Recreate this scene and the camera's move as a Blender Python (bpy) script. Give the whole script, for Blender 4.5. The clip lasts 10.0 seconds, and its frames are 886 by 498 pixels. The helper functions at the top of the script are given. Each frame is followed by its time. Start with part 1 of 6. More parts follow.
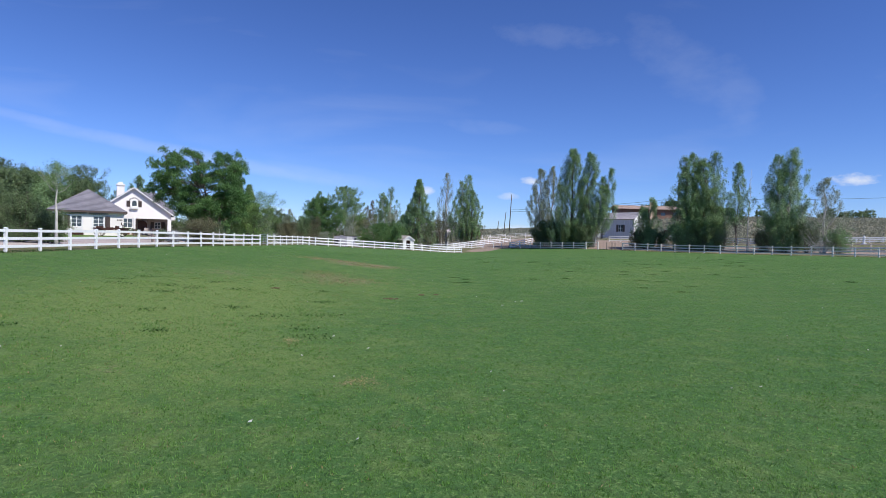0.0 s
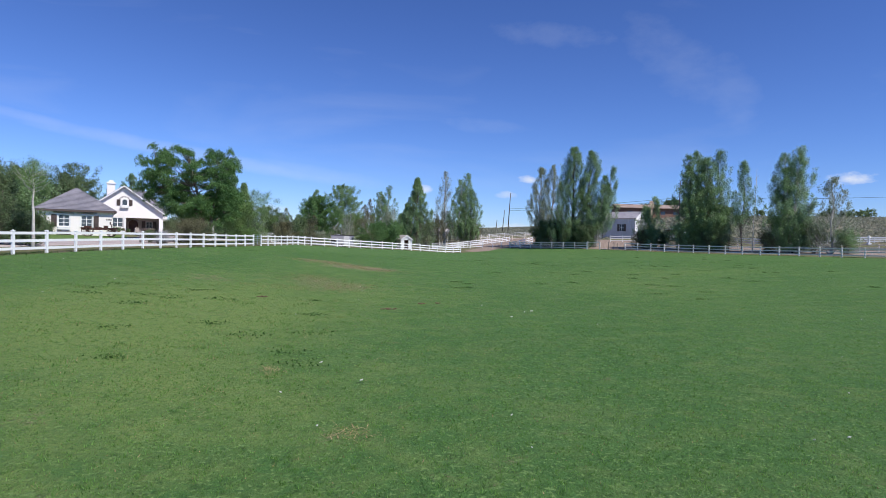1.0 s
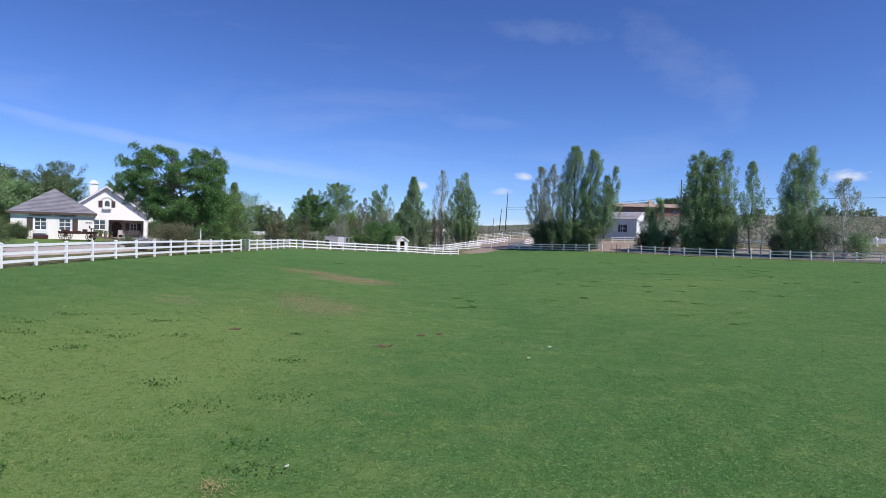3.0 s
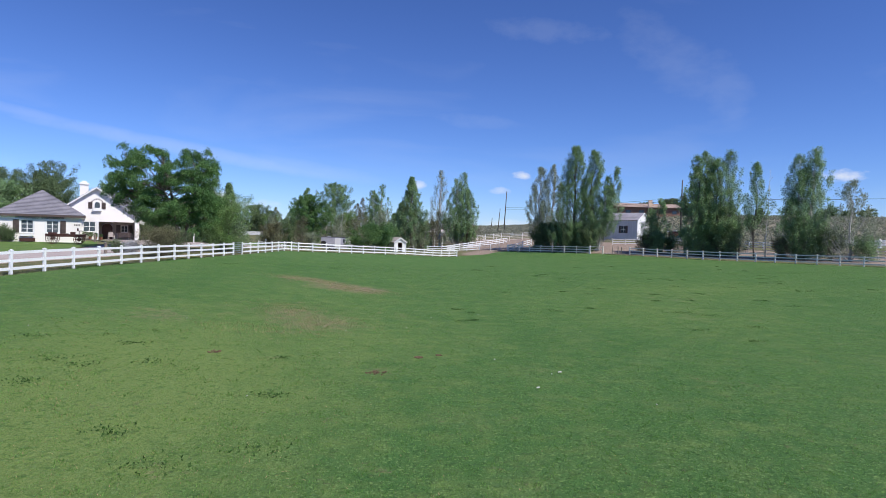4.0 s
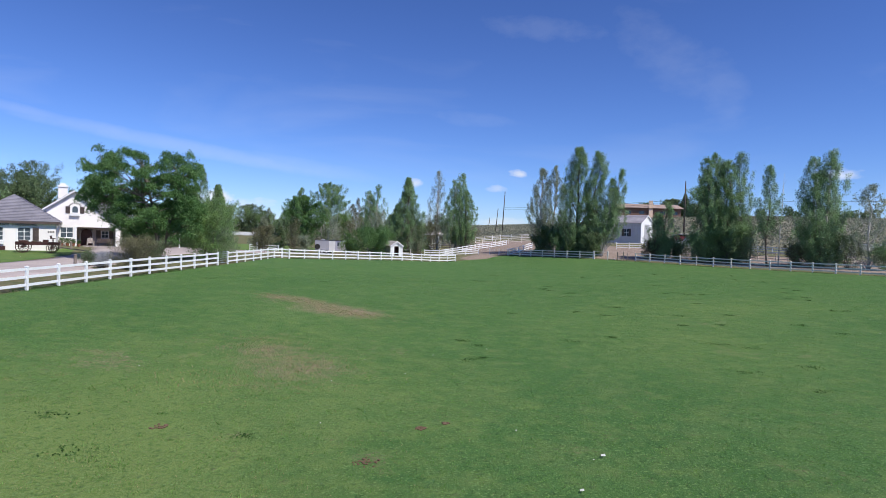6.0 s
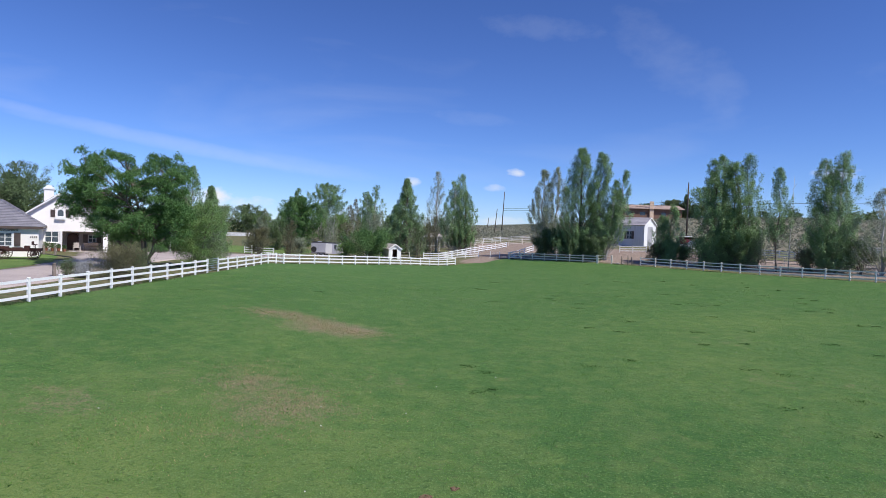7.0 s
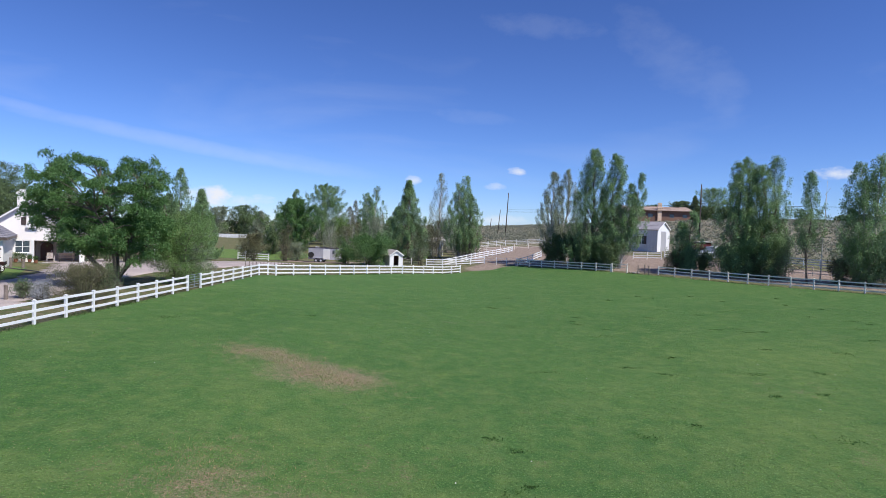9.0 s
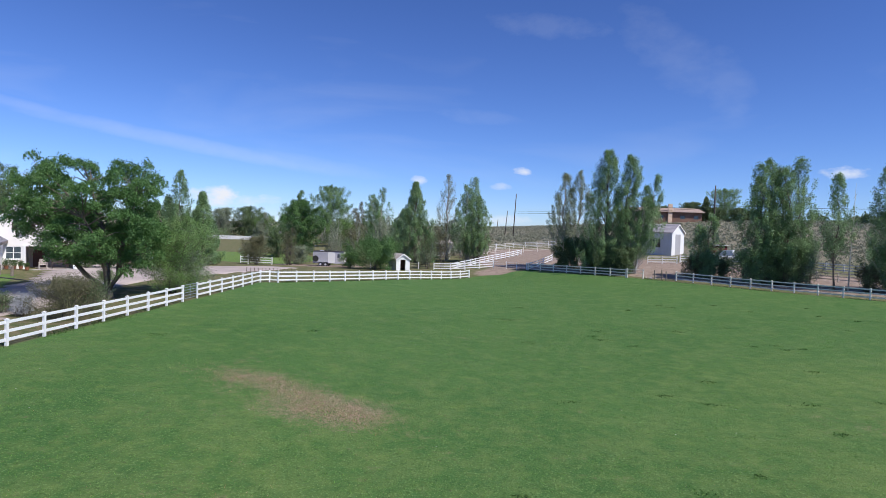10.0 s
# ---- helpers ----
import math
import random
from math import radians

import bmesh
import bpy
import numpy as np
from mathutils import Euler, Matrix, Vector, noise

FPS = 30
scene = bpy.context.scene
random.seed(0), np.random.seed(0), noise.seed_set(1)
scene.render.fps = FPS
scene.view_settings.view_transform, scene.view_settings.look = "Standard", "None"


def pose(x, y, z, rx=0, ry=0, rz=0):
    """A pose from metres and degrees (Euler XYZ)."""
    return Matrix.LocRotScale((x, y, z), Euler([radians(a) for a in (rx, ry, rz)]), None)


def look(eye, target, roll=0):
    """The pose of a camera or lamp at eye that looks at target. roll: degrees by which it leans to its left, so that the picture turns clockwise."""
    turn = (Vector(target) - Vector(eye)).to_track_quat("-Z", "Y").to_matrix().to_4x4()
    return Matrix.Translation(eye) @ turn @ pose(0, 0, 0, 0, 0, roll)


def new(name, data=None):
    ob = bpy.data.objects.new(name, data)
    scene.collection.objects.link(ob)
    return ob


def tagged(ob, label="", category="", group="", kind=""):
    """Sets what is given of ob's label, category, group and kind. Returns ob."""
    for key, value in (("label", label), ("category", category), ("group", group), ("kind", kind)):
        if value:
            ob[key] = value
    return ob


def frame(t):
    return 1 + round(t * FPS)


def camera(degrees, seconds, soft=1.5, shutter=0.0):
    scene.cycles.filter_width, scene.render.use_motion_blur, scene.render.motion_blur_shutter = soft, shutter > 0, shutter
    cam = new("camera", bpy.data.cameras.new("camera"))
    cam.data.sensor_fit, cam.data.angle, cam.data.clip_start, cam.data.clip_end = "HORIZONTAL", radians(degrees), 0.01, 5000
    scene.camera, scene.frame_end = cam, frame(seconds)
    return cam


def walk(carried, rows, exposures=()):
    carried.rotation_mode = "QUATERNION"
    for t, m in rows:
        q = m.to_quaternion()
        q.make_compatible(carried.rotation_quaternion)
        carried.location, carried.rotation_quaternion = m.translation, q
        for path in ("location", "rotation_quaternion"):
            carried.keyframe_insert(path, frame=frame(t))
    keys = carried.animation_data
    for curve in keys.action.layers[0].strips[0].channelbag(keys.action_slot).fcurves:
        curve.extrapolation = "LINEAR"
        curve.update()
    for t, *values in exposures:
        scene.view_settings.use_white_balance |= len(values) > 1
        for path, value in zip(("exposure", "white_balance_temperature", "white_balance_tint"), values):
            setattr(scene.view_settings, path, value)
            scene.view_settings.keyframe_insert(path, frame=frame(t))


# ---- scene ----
cam = camera(72.9, 10.0, soft=0.6)
# seconds, eye x y z, yaw to the left, pitch up, roll
ROWS = [
    (0, -0.334, 1.238, 2.439, -0.85, -1.02, 1.34),
    (0.5, -0.406, 2.309, 2.514, -0.94, -1.08, 1.37),
    (1, -0.489, 3.292, 2.647, -1.07, -1.16, 1.38),
    (1.5, -0.554, 4.196, 2.827, -1.15, -1.25, 1.40),
    (2, -0.617, 5.005, 3.046, -1.26, -1.33, 1.40),
    (2.5, -0.668, 5.788, 3.264, -1.38, -1.40, 1.42),
    (4, -0.718, 8.323, 3.910, -1.67, -1.55, 1.52),
    (4.5, -0.736, 9.239, 4.145, -1.77, -1.60, 1.54),
    (5, -0.779, 10.228, 4.397, -1.86, -1.66, 1.58),
    (5.5, -0.851, 11.188, 4.639, -1.94, -1.70, 1.60),
    (7, -1.112, 14.815, 5.542, -2.22, -1.82, 1.70),
    (7.5, -1.175, 16.160, 5.853, -2.31, -1.86, 1.73),
    (8, -1.275, 17.547, 6.133, -2.38, -1.89, 1.72),
    (8.5, -1.361, 18.951, 6.408, -2.37, -1.93, 1.77),
    (9, -1.493, 20.387, 6.663, -2.16, -1.96, 1.80),
    (9.5, -1.654, 21.895, 6.903, -1.94, -1.96, 1.80),
    (10, -1.865, 23.433, 7.166, -1.65, -1.97, 1.81),
]


def aim(yaw, pitch, roll):
    return pose(0, 0, 0, 0, 0, yaw) @ pose(0, 0, 0, 90 + pitch) @ pose(0, 0, 0, 0, 0, roll)


walk(cam, [(t, Matrix.Translation((x, y, z)) @ aim(a, b, c)) for t, x, y, z, a, b, c in ROWS])

# ---- sky, sun and exposure ----
SUN_AZ, SUN_EL = radians(128), radians(51)
to_sun = Vector((math.sin(SUN_AZ) * math.cos(SUN_EL), math.cos(SUN_AZ) * math.cos(SUN_EL), math.sin(SUN_EL)))
world = bpy.data.worlds.new("world")
scene.world = world
world.use_nodes = True
wn, wl = world.node_tree.nodes, world.node_tree.links
sky = wn.new("ShaderNodeTexSky")
sky.sky_type, sky.sun_disc = "NISHITA", False
sky.sun_elevation, sky.sun_rotation = SUN_EL, SUN_AZ
sky.altitude, sky.air_density, sky.dust_density, sky.ozone_density = 1400, 1.0, 0.0, 3.0
wn["Background"].inputs[1].default_value = 0.11

sun = new("sun", bpy.data.lights.new("sun", "SUN"))
sun.data.energy, sun.data.angle, sun.data.color = 5.0, radians(0.53), (1.0, 0.95, 0.88)
sun.matrix_world = look(to_sun * 50, (0, 0, 0))
scene.view_settings.exposure = 0.0


def sky_clouds():
    """Small cumulus and thin cirrus, by direction, over the clear sky."""
    co = wn.new("ShaderNodeTexCoord")
    noi = wn.new("ShaderNodeTexNoise")
    noi.inputs["Scale"].default_value, noi.inputs["Detail"].default_value, noi.inputs["Roughness"].default_value = 26, 8, 0.6
    stretch = wn.new("ShaderNodeMapping")
    stretch.inputs["Scale"].default_value = (1, 1, 1.8)
    wl.new(co.outputs["Generated"], stretch.inputs[0])
    wl.new(stretch.outputs[0], noi.inputs["Vector"])

    def math_node(op, a, b=None, c=None):
        n = wn.new("ShaderNodeMath")
        n.operation = op
        for i, v in enumerate((a, b, c)):
            if v is None:
                continue
            if isinstance(v, (int, float)):
                n.inputs[i].default_value = v
            else:
                wl.new(v, n.inputs[i])
        return n.outputs[0]

    split = wn.new("ShaderNodeSeparateXYZ")
    wl.new(co.outputs["Generated"], split.inputs[0])
    az = math_node("ARCTAN2", split.outputs[0], split.outputs[1])
    el = math_node("ARCSINE", split.outputs[2])
    total = None
    # azimuth, elevation, half width, half height, turn (degrees), strength, raggedness
    for a, e, w, h, turn, s, rag in CLOUDS:
        px, py = math_node("SUBTRACT", az, radians(a)), math_node("SUBTRACT", el, radians(e))
        c, sn = math.cos(radians(turn)), math.sin(radians(turn))
        dx = math_node("DIVIDE", math_node("ADD", math_node("MULTIPLY", px, c), math_node("MULTIPLY", py, sn)), radians(w))
        dy = math_node("DIVIDE", math_node("SUBTRACT", math_node("MULTIPLY", py, c), math_node("MULTIPLY", px, sn)), radians(h))
        r = math_node("ADD", math_node("MULTIPLY", dx, dx), math_node("MULTIPLY", dy, dy))
        core = math_node("SUBTRACT", 1.0, r)
        ragged = math_node("ADD", core, math_node("MULTIPLY_ADD", noi.outputs[0], rag, -0.58 * rag))
        v = math_node("MULTIPLY", math_node("SMOOTH_MIN", math_node("MAXIMUM", ragged, 0.0), 1.0, 0.3), s)
        total = v if total is None else math_node("MAXIMUM", total, v)
    # cirrus veils
    noi2 = wn.new("ShaderNodeTexNoise")
    m2 = wn.new("ShaderNodeMapping")
    m2.inputs["Scale"].default_value, m2.inputs["Rotation"].default_value = (1.6, 2.2, 7.0), (0.0, radians(14), 0.3)
    wl.new(co.outputs["Generated"], m2.inputs[0])
    wl.new(m2.outputs[0], noi2.inputs["Vector"])
    noi2.inputs["Scale"].default_value, noi2.inputs["Detail"].default_value, noi2.inputs["Distortion"].default_value = 1.7, 7, 0.6
    veil = math_node("MULTIPLY", math_node("MAXIMUM", math_node("SUBTRACT", noi2.outputs[0], 0.54), 0.0), 0.35)
    total = math_node("ADD", total, veil)
    mix = wn.new("ShaderNodeMix")
    mix.data_type, mix.clamp_factor = "RGBA", True
    wl.new(total, mix.inputs["Factor"])
    deep = wn.new("ShaderNodeGamma")
    deep.inputs["Gamma"].default_value = 1.15
    tint = wn.new("ShaderNodeMix")
    tint.data_type, tint.blend_type = "RGBA", "MULTIPLY"
    tint.inputs["Factor"].default_value, tint.inputs["B"].default_value = 1.0, (0.49, 0.61, 0.95, 1)
    wl.new(sky.outputs[0], deep.inputs["Color"])
    wl.new(deep.outputs[0], tint.inputs["A"])
    wl.new(tint.outputs["Result"], mix.inputs["A"])
    mix.inputs["B"].default_value = (7.6, 7.9, 8.7, 1)
    wl.new(mix.outputs["Result"], wn["Background"].inputs[0])


CLOUDS = [
    (8.9, 5.6, 1.15, 0.5, 0, 0.85, 3.0), (35.3, 5.4, 2.0, 0.62, 2, 0.9, 3.0), (-0.9, 4.5, 0.9, 0.55, 0, 0.7, 3.0), (-19.2, 2.3, 2.5, 1.0, 0, 1.05, 2.8), (-16.4, 1.9, 1.8, 0.7, 0, 0.6, 2.8), (7.6, 1.0, 3.2, 0.55, 0, 0.5, 2.6), (12.5, 1.4, 2.0, 0.4, 0, 0.35, 2.6),
    (-14.6, 2.1, 1.6, 0.6, 0, 0.6, 3.0), (7.1, 4.1, 1.3, 0.4, 0, 0.4, 3.0), (-21, 6.6, 17, 0.75, -7.5, 0.17, 0.9), (-33, 8.4, 6, 0.5, -9, 0.12, 0.9),
    (10.5, 18.5, 6.5, 1.2, -6, 0.06, 2.2), (22.0, 15.6, 6.5, 2.6, -38, 0.06, 1.8), (26.4, 12.8, 2.2, 3.6, 20, 0.06, 1.8), (5, 10.5, 5, 0.8, -4, 0.05, 2.0), (-12, 5.6, 9, 0.9, -6, 0.10, 0.9),
]
sky_clouds()


# ---- materials ----
def surface(name, a, b, scale=3.0, fine=40.0, rough=0.7, bump=0.2, depth=0.01, metallic=0.0, spread=0.5, random=0.0, translucent=0.0, spec=0.4):
    """Two colours, mottled at two scales by place, with fine relief; random: how much each piece differs."""
    mat = bpy.data.materials.new(name)
    mat.use_nodes = True
    n, l = mat.node_tree.nodes, mat.node_tree.links
    bsdf = n["Principled BSDF"]
    bsdf.inputs["Roughness"].default_value, bsdf.inputs["Metallic"].default_value = rough, metallic
    bsdf.inputs["Specular IOR Level"].default_value = spec
    geo = n.new("ShaderNodeNewGeometry")
    big, small = n.new("ShaderNodeTexNoise"), n.new("ShaderNodeTexNoise")
    for t, s in ((big, scale), (small, fine)):
        t.inputs["Scale"].default_value, t.inputs["Detail"].default_value = s, 5
        l.new(geo.outputs["Position"], t.inputs["Vector"])
    add = n.new("ShaderNodeMath")
    add.operation = "ADD"
    l.new(big.outputs[0], add.inputs[0])
    l.new(small.outputs[0], add.inputs[1])
    ramp = n.new("ShaderNodeMapRange")
    ramp.inputs["From Min"].default_value, ramp.inputs["From Max"].default_value = 1 - 0.4 * spread, 1 + 0.4 * spread
    l.new(add.outputs[0], ramp.inputs["Value"])
    mix = n.new("ShaderNodeMix")
    mix.data_type = "RGBA"
    l.new(ramp.outputs[0], mix.inputs["Factor"])
    mix.inputs["A"].default_value, mix.inputs["B"].default_value = (*a, 1), (*b, 1)
    colour = mix.outputs["Result"]
    if random:
        hsv = n.new("ShaderNodeHueSaturation")
        info = n.new("ShaderNodeMapRange")
        info.inputs["To Min"].default_value, info.inputs["To Max"].default_value = 1 - random, 1 + random
        l.new(geo.outputs["Random Per Island"], info.inputs["Value"])
        l.new(info.outputs[0], hsv.inputs["Value"])
        hue = n.new("ShaderNodeMapRange")
        hue.inputs["To Min"].default_value, hue.inputs["To Max"].default_value = 0.5 - 0.04 * random, 0.5 + 0.04 * random
        l.new(small.outputs[0], hue.inputs["Value"])
        l.new(hue.outputs[0], hsv.inputs["Hue"])
        l.new(colour, hsv.inputs["Color"])
        colour = hsv.outputs[0]
    l.new(colour, bsdf.inputs["Base Color"])
    if bump:
        bp = n.new("ShaderNodeBump")
        bp.inputs["Strength"].default_value, bp.inputs["Distance"].default_value = bump, depth
        l.new(small.outputs[0], bp.inputs["Height"])
        l.new(bp.outputs[0], bsdf.inputs["Normal"])
    if translucent:
        tr, ms = n.new("ShaderNodeBsdfTranslucent"), n.new("ShaderNodeMixShader")
        l.new(colour, tr.inputs["Color"])
        ms.inputs[0].default_value = translucent
        l.new(bsdf.outputs[0], ms.inputs[1])
        l.new(tr.outputs[0], ms.inputs[2])
        l.new(ms.outputs[0], n["Material Output"].inputs["Surface"])
    return mat


M = {
    "vinyl": surface("white_vinyl", (0.78, 0.78, 0.80), (0.86, 0.86, 0.87), 0.8, 25, 0.45, 0.05),
    # warm tint put in the colour against blue skylight on the shaded right-hand fence
    "vinyl_warmed": surface("shade_warmed_vinyl", (0.78, 0.72, 0.66), (0.86, 0.80, 0.74), 1.1, 25, 0.5, 0.05),
    "stucco": surface("white_stucco", (0.85, 0.81, 0.785), (0.90, 0.865, 0.84), 0.5, 30, 0.85, 0.3),
    "trim": surface("white_trim", (0.78, 0.78, 0.78), (0.84, 0.84, 0.84), 1.0, 20, 0.5, 0.05),
    "roof": surface("grey_roof_tile", (0.165, 0.160, 0.190), (0.26, 0.25, 0.285), 0.7, 14, 0.8, 0.4, 0.02, random=0.12),
    "shutter": surface("dark_shutter", (0.070, 0.050, 0.045), (0.115, 0.085, 0.075), 2, 30, 0.5, 0.1),
    "door": surface("dark_door", (0.075, 0.030, 0.022), (0.12, 0.052, 0.038), 2, 30, 0.45, 0.1),
    "glass": surface("window_glass", (0.05, 0.07, 0.09), (0.09, 0.11, 0.13), 0.8, 4, 0.08, 0.0, spec=0.6),
    "interior": surface("porch_plaster", (0.42, 0.36, 0.33), (0.5, 0.44, 0.41), 1, 20, 0.9, 0.2),
    "concrete": surface("concrete", (0.32, 0.30, 0.30), (0.42, 0.40, 0.39), 0.6, 18, 0.9, 0.3),
    "road": surface("drive_gravel", (0.34, 0.285, 0.27), (0.47, 0.405, 0.385), 0.3, 9, 0.95, 0.5, 0.02),
    "bark": surface("grey_bark", (0.10, 0.08, 0.065), (0.20, 0.17, 0.14), 4, 30, 0.95, 0.6, 0.03),
    "bark_pale": surface("pale_bark", (0.38, 0.36, 0.33), (0.58, 0.56, 0.52), 3, 24, 0.85, 0.4, 0.02),
    "leaf_poplar": surface("poplar_leaf", (0.175, 0.290, 0.125), (0.275, 0.410, 0.190), 0.35, 3, 0.42, 0, random=0.32, translucent=0.45),
    "leaf_grey": surface("aspen_leaf", (0.225, 0.275, 0.175), (0.315, 0.360, 0.245), 0.4, 3, 0.5, 0, random=0.25, translucent=0.42),
    "leaf_bright": surface("locust_leaf", (0.085, 0.190, 0.055), (0.150, 0.275, 0.090), 0.5, 3, 0.5, 0, random=0.22, translucent=0.40),
    "leaf_willow": surface("willow_leaf", (0.150, 0.270, 0.075), (0.235, 0.360, 0.120), 0.5, 3, 0.5, 0, random=0.2, translucent=0.45),
    "leaf_dark": surface("dark_leaf", (0.095, 0.150, 0.060), (0.150, 0.215, 0.095), 0.3, 3, 0.55, 0, random=0.3, translucent=0.32),
    "leaf_brown": surface("bronze_leaf", (0.130, 0.135, 0.066), (0.190, 0.185, 0.100), 0.6, 3, 0.7, 0, random=0.25, translucent=0.3),
    "lavender": surface("lavender_leaf", (0.30, 0.31, 0.33), (0.42, 0.43, 0.45), 1.5, 9, 0.7, 0, random=0.25, translucent=0.2),
    "pot": surface("terracotta", (0.20, 0.085, 0.05), (0.29, 0.13, 0.08), 2, 20, 0.85, 0.2),
    "iron": surface("dark_iron", (0.035, 0.03, 0.03), (0.06, 0.05, 0.05), 2, 20, 0.6, 0.1),
    "leaf_yellow": surface("yellow_leaf", (0.36, 0.27, 0.05), (0.48, 0.36, 0.08), 1.5, 9, 0.6, 0, random=0.3, translucent=0.3),
    "twig": surface("bare_twig", (0.20, 0.17, 0.14), (0.32, 0.28, 0.24), 2, 12, 0.9, 0),
    "sage": surface("sagebrush", (0.220, 0.235, 0.165), (0.330, 0.335, 0.255), 0.12, 1, 0.9, 0, random=0.14, translucent=0.4),
    "blade": surface("grass_blade", (0.130, 0.275, 0.055), (0.225, 0.400, 0.105), 0.35, 5, 0.5, 0, random=0.3, translucent=0.6, spec=0.12),
    "fringe": surface("uncut_grass", (0.050, 0.115, 0.028), (0.100, 0.185, 0.050), 0.5, 5, 0.6, 0, random=0.4, translucent=0.45, spec=0.1),
    "straw": surface("dry_straw", (0.30, 0.22, 0.10), (0.45, 0.35, 0.19), 2, 9, 0.8, 0, random=0.3, translucent=0.2),
    "petal": surface("white_petal", (0.55, 0.55, 0.50), (0.68, 0.68, 0.62), 2, 9, 0.7, 0),
    "wood_red": surface("red_wagon_wood", (0.042, 0.016, 0.013), (0.075, 0.029, 0.023), 3, 25, 0.75, 0.3),
    "wood_grey": surface("grey_post_wood", (0.16, 0.13, 0.11), (0.27, 0.23, 0.20), 3, 25, 0.9, 0.5),
    "pole": surface("utility_pole_wood", (0.06, 0.05, 0.045), (0.11, 0.09, 0.08), 1, 15, 0.9, 0.3),
    "wire": surface("dark_wire", (0.03, 0.03, 0.03), (0.05, 0.05, 0.05), 1, 5, 0.6, 0),
    "siding": surface("white_board_siding", (0.66, 0.64, 0.66), (0.76, 0.74, 0.76), 0.5, 12, 0.7, 0.1),
    "shed_wall": surface("cream_shed_siding", (0.62, 0.57, 0.52), (0.72, 0.67, 0.62), 0.7, 14, 0.75, 0.15),
    "metal": surface("lilac_white_trailer_skin", (0.46, 0.46, 0.53), (0.56, 0.56, 0.62), 0.8, 9, 0.45, 0.05),
    "metal_grey": surface("pale_grey_trailer_paint", (0.37, 0.37, 0.42), (0.46, 0.46, 0.50), 0.8, 9, 0.5, 0.05),
    "rubber": surface("tyre_rubber", (0.02, 0.02, 0.02), (0.035, 0.035, 0.035), 2, 20, 0.8, 0.1),
    "gate": surface("galvanised_gate", (0.33, 0.40, 0.46), (0.45, 0.51, 0.57), 2, 20, 0.45, 0.05, metallic=0.5),
    # hillside house: shade is in the wall's brown, sunlight in the chimney's tan
    "tan": surface("shaded_stucco", (0.155, 0.092, 0.070), (0.215, 0.130, 0.098), 0.4, 9, 0.9, 0.2),
    "roof_tan": surface("pinkish_brown_roof", (0.34, 0.25, 0.21), (0.44, 0.34, 0.29), 0.6, 9, 0.85, 0.3),
    "chimney_sunlit": surface("sunlit_stucco", (0.60, 0.44, 0.32), (0.70, 0.54, 0.42), 0.8, 9, 0.85, 0.2),
    "shed_roof": surface("pale_shed_roof", (0.40, 0.36, 0.36), (0.52, 0.47, 0.46), 0.8, 12, 0.85, 0.3, random=0.08),
    "barn_roof": surface("grey_violet_roof", (0.30, 0.28, 0.31), (0.39, 0.37, 0.40), 0.7, 12, 0.85, 0.3, random=0.08),
    "roll_door": surface("grey_roll_door", (0.36, 0.36, 0.38), (0.44, 0.44, 0.46), 0.6, 12, 0.6, 0.1),
    "stone": surface("field_stone", (0.28, 0.25, 0.23), (0.42, 0.39, 0.36), 3, 20, 0.9, 0.5),
    "red_paint": surface("red_paint", (0.075, 0.014, 0.014), (0.11, 0.022, 0.02), 2, 15, 0.5, 0.05),
    "white_paint": surface("white_paint", (0.75, 0.75, 0.75), (0.82, 0.82, 0.82), 1, 15, 0.4, 0.03),
    "ink": surface("dark_lettering", (0.16, 0.14, 0.13), (0.22, 0.20, 0.19), 2, 10, 0.6, 0),
    "manure": surface("dry_dung", (0.11, 0.07, 0.042), (0.19, 0.125, 0.078), 6, 40, 0.95, 0.6, 0.02),
}


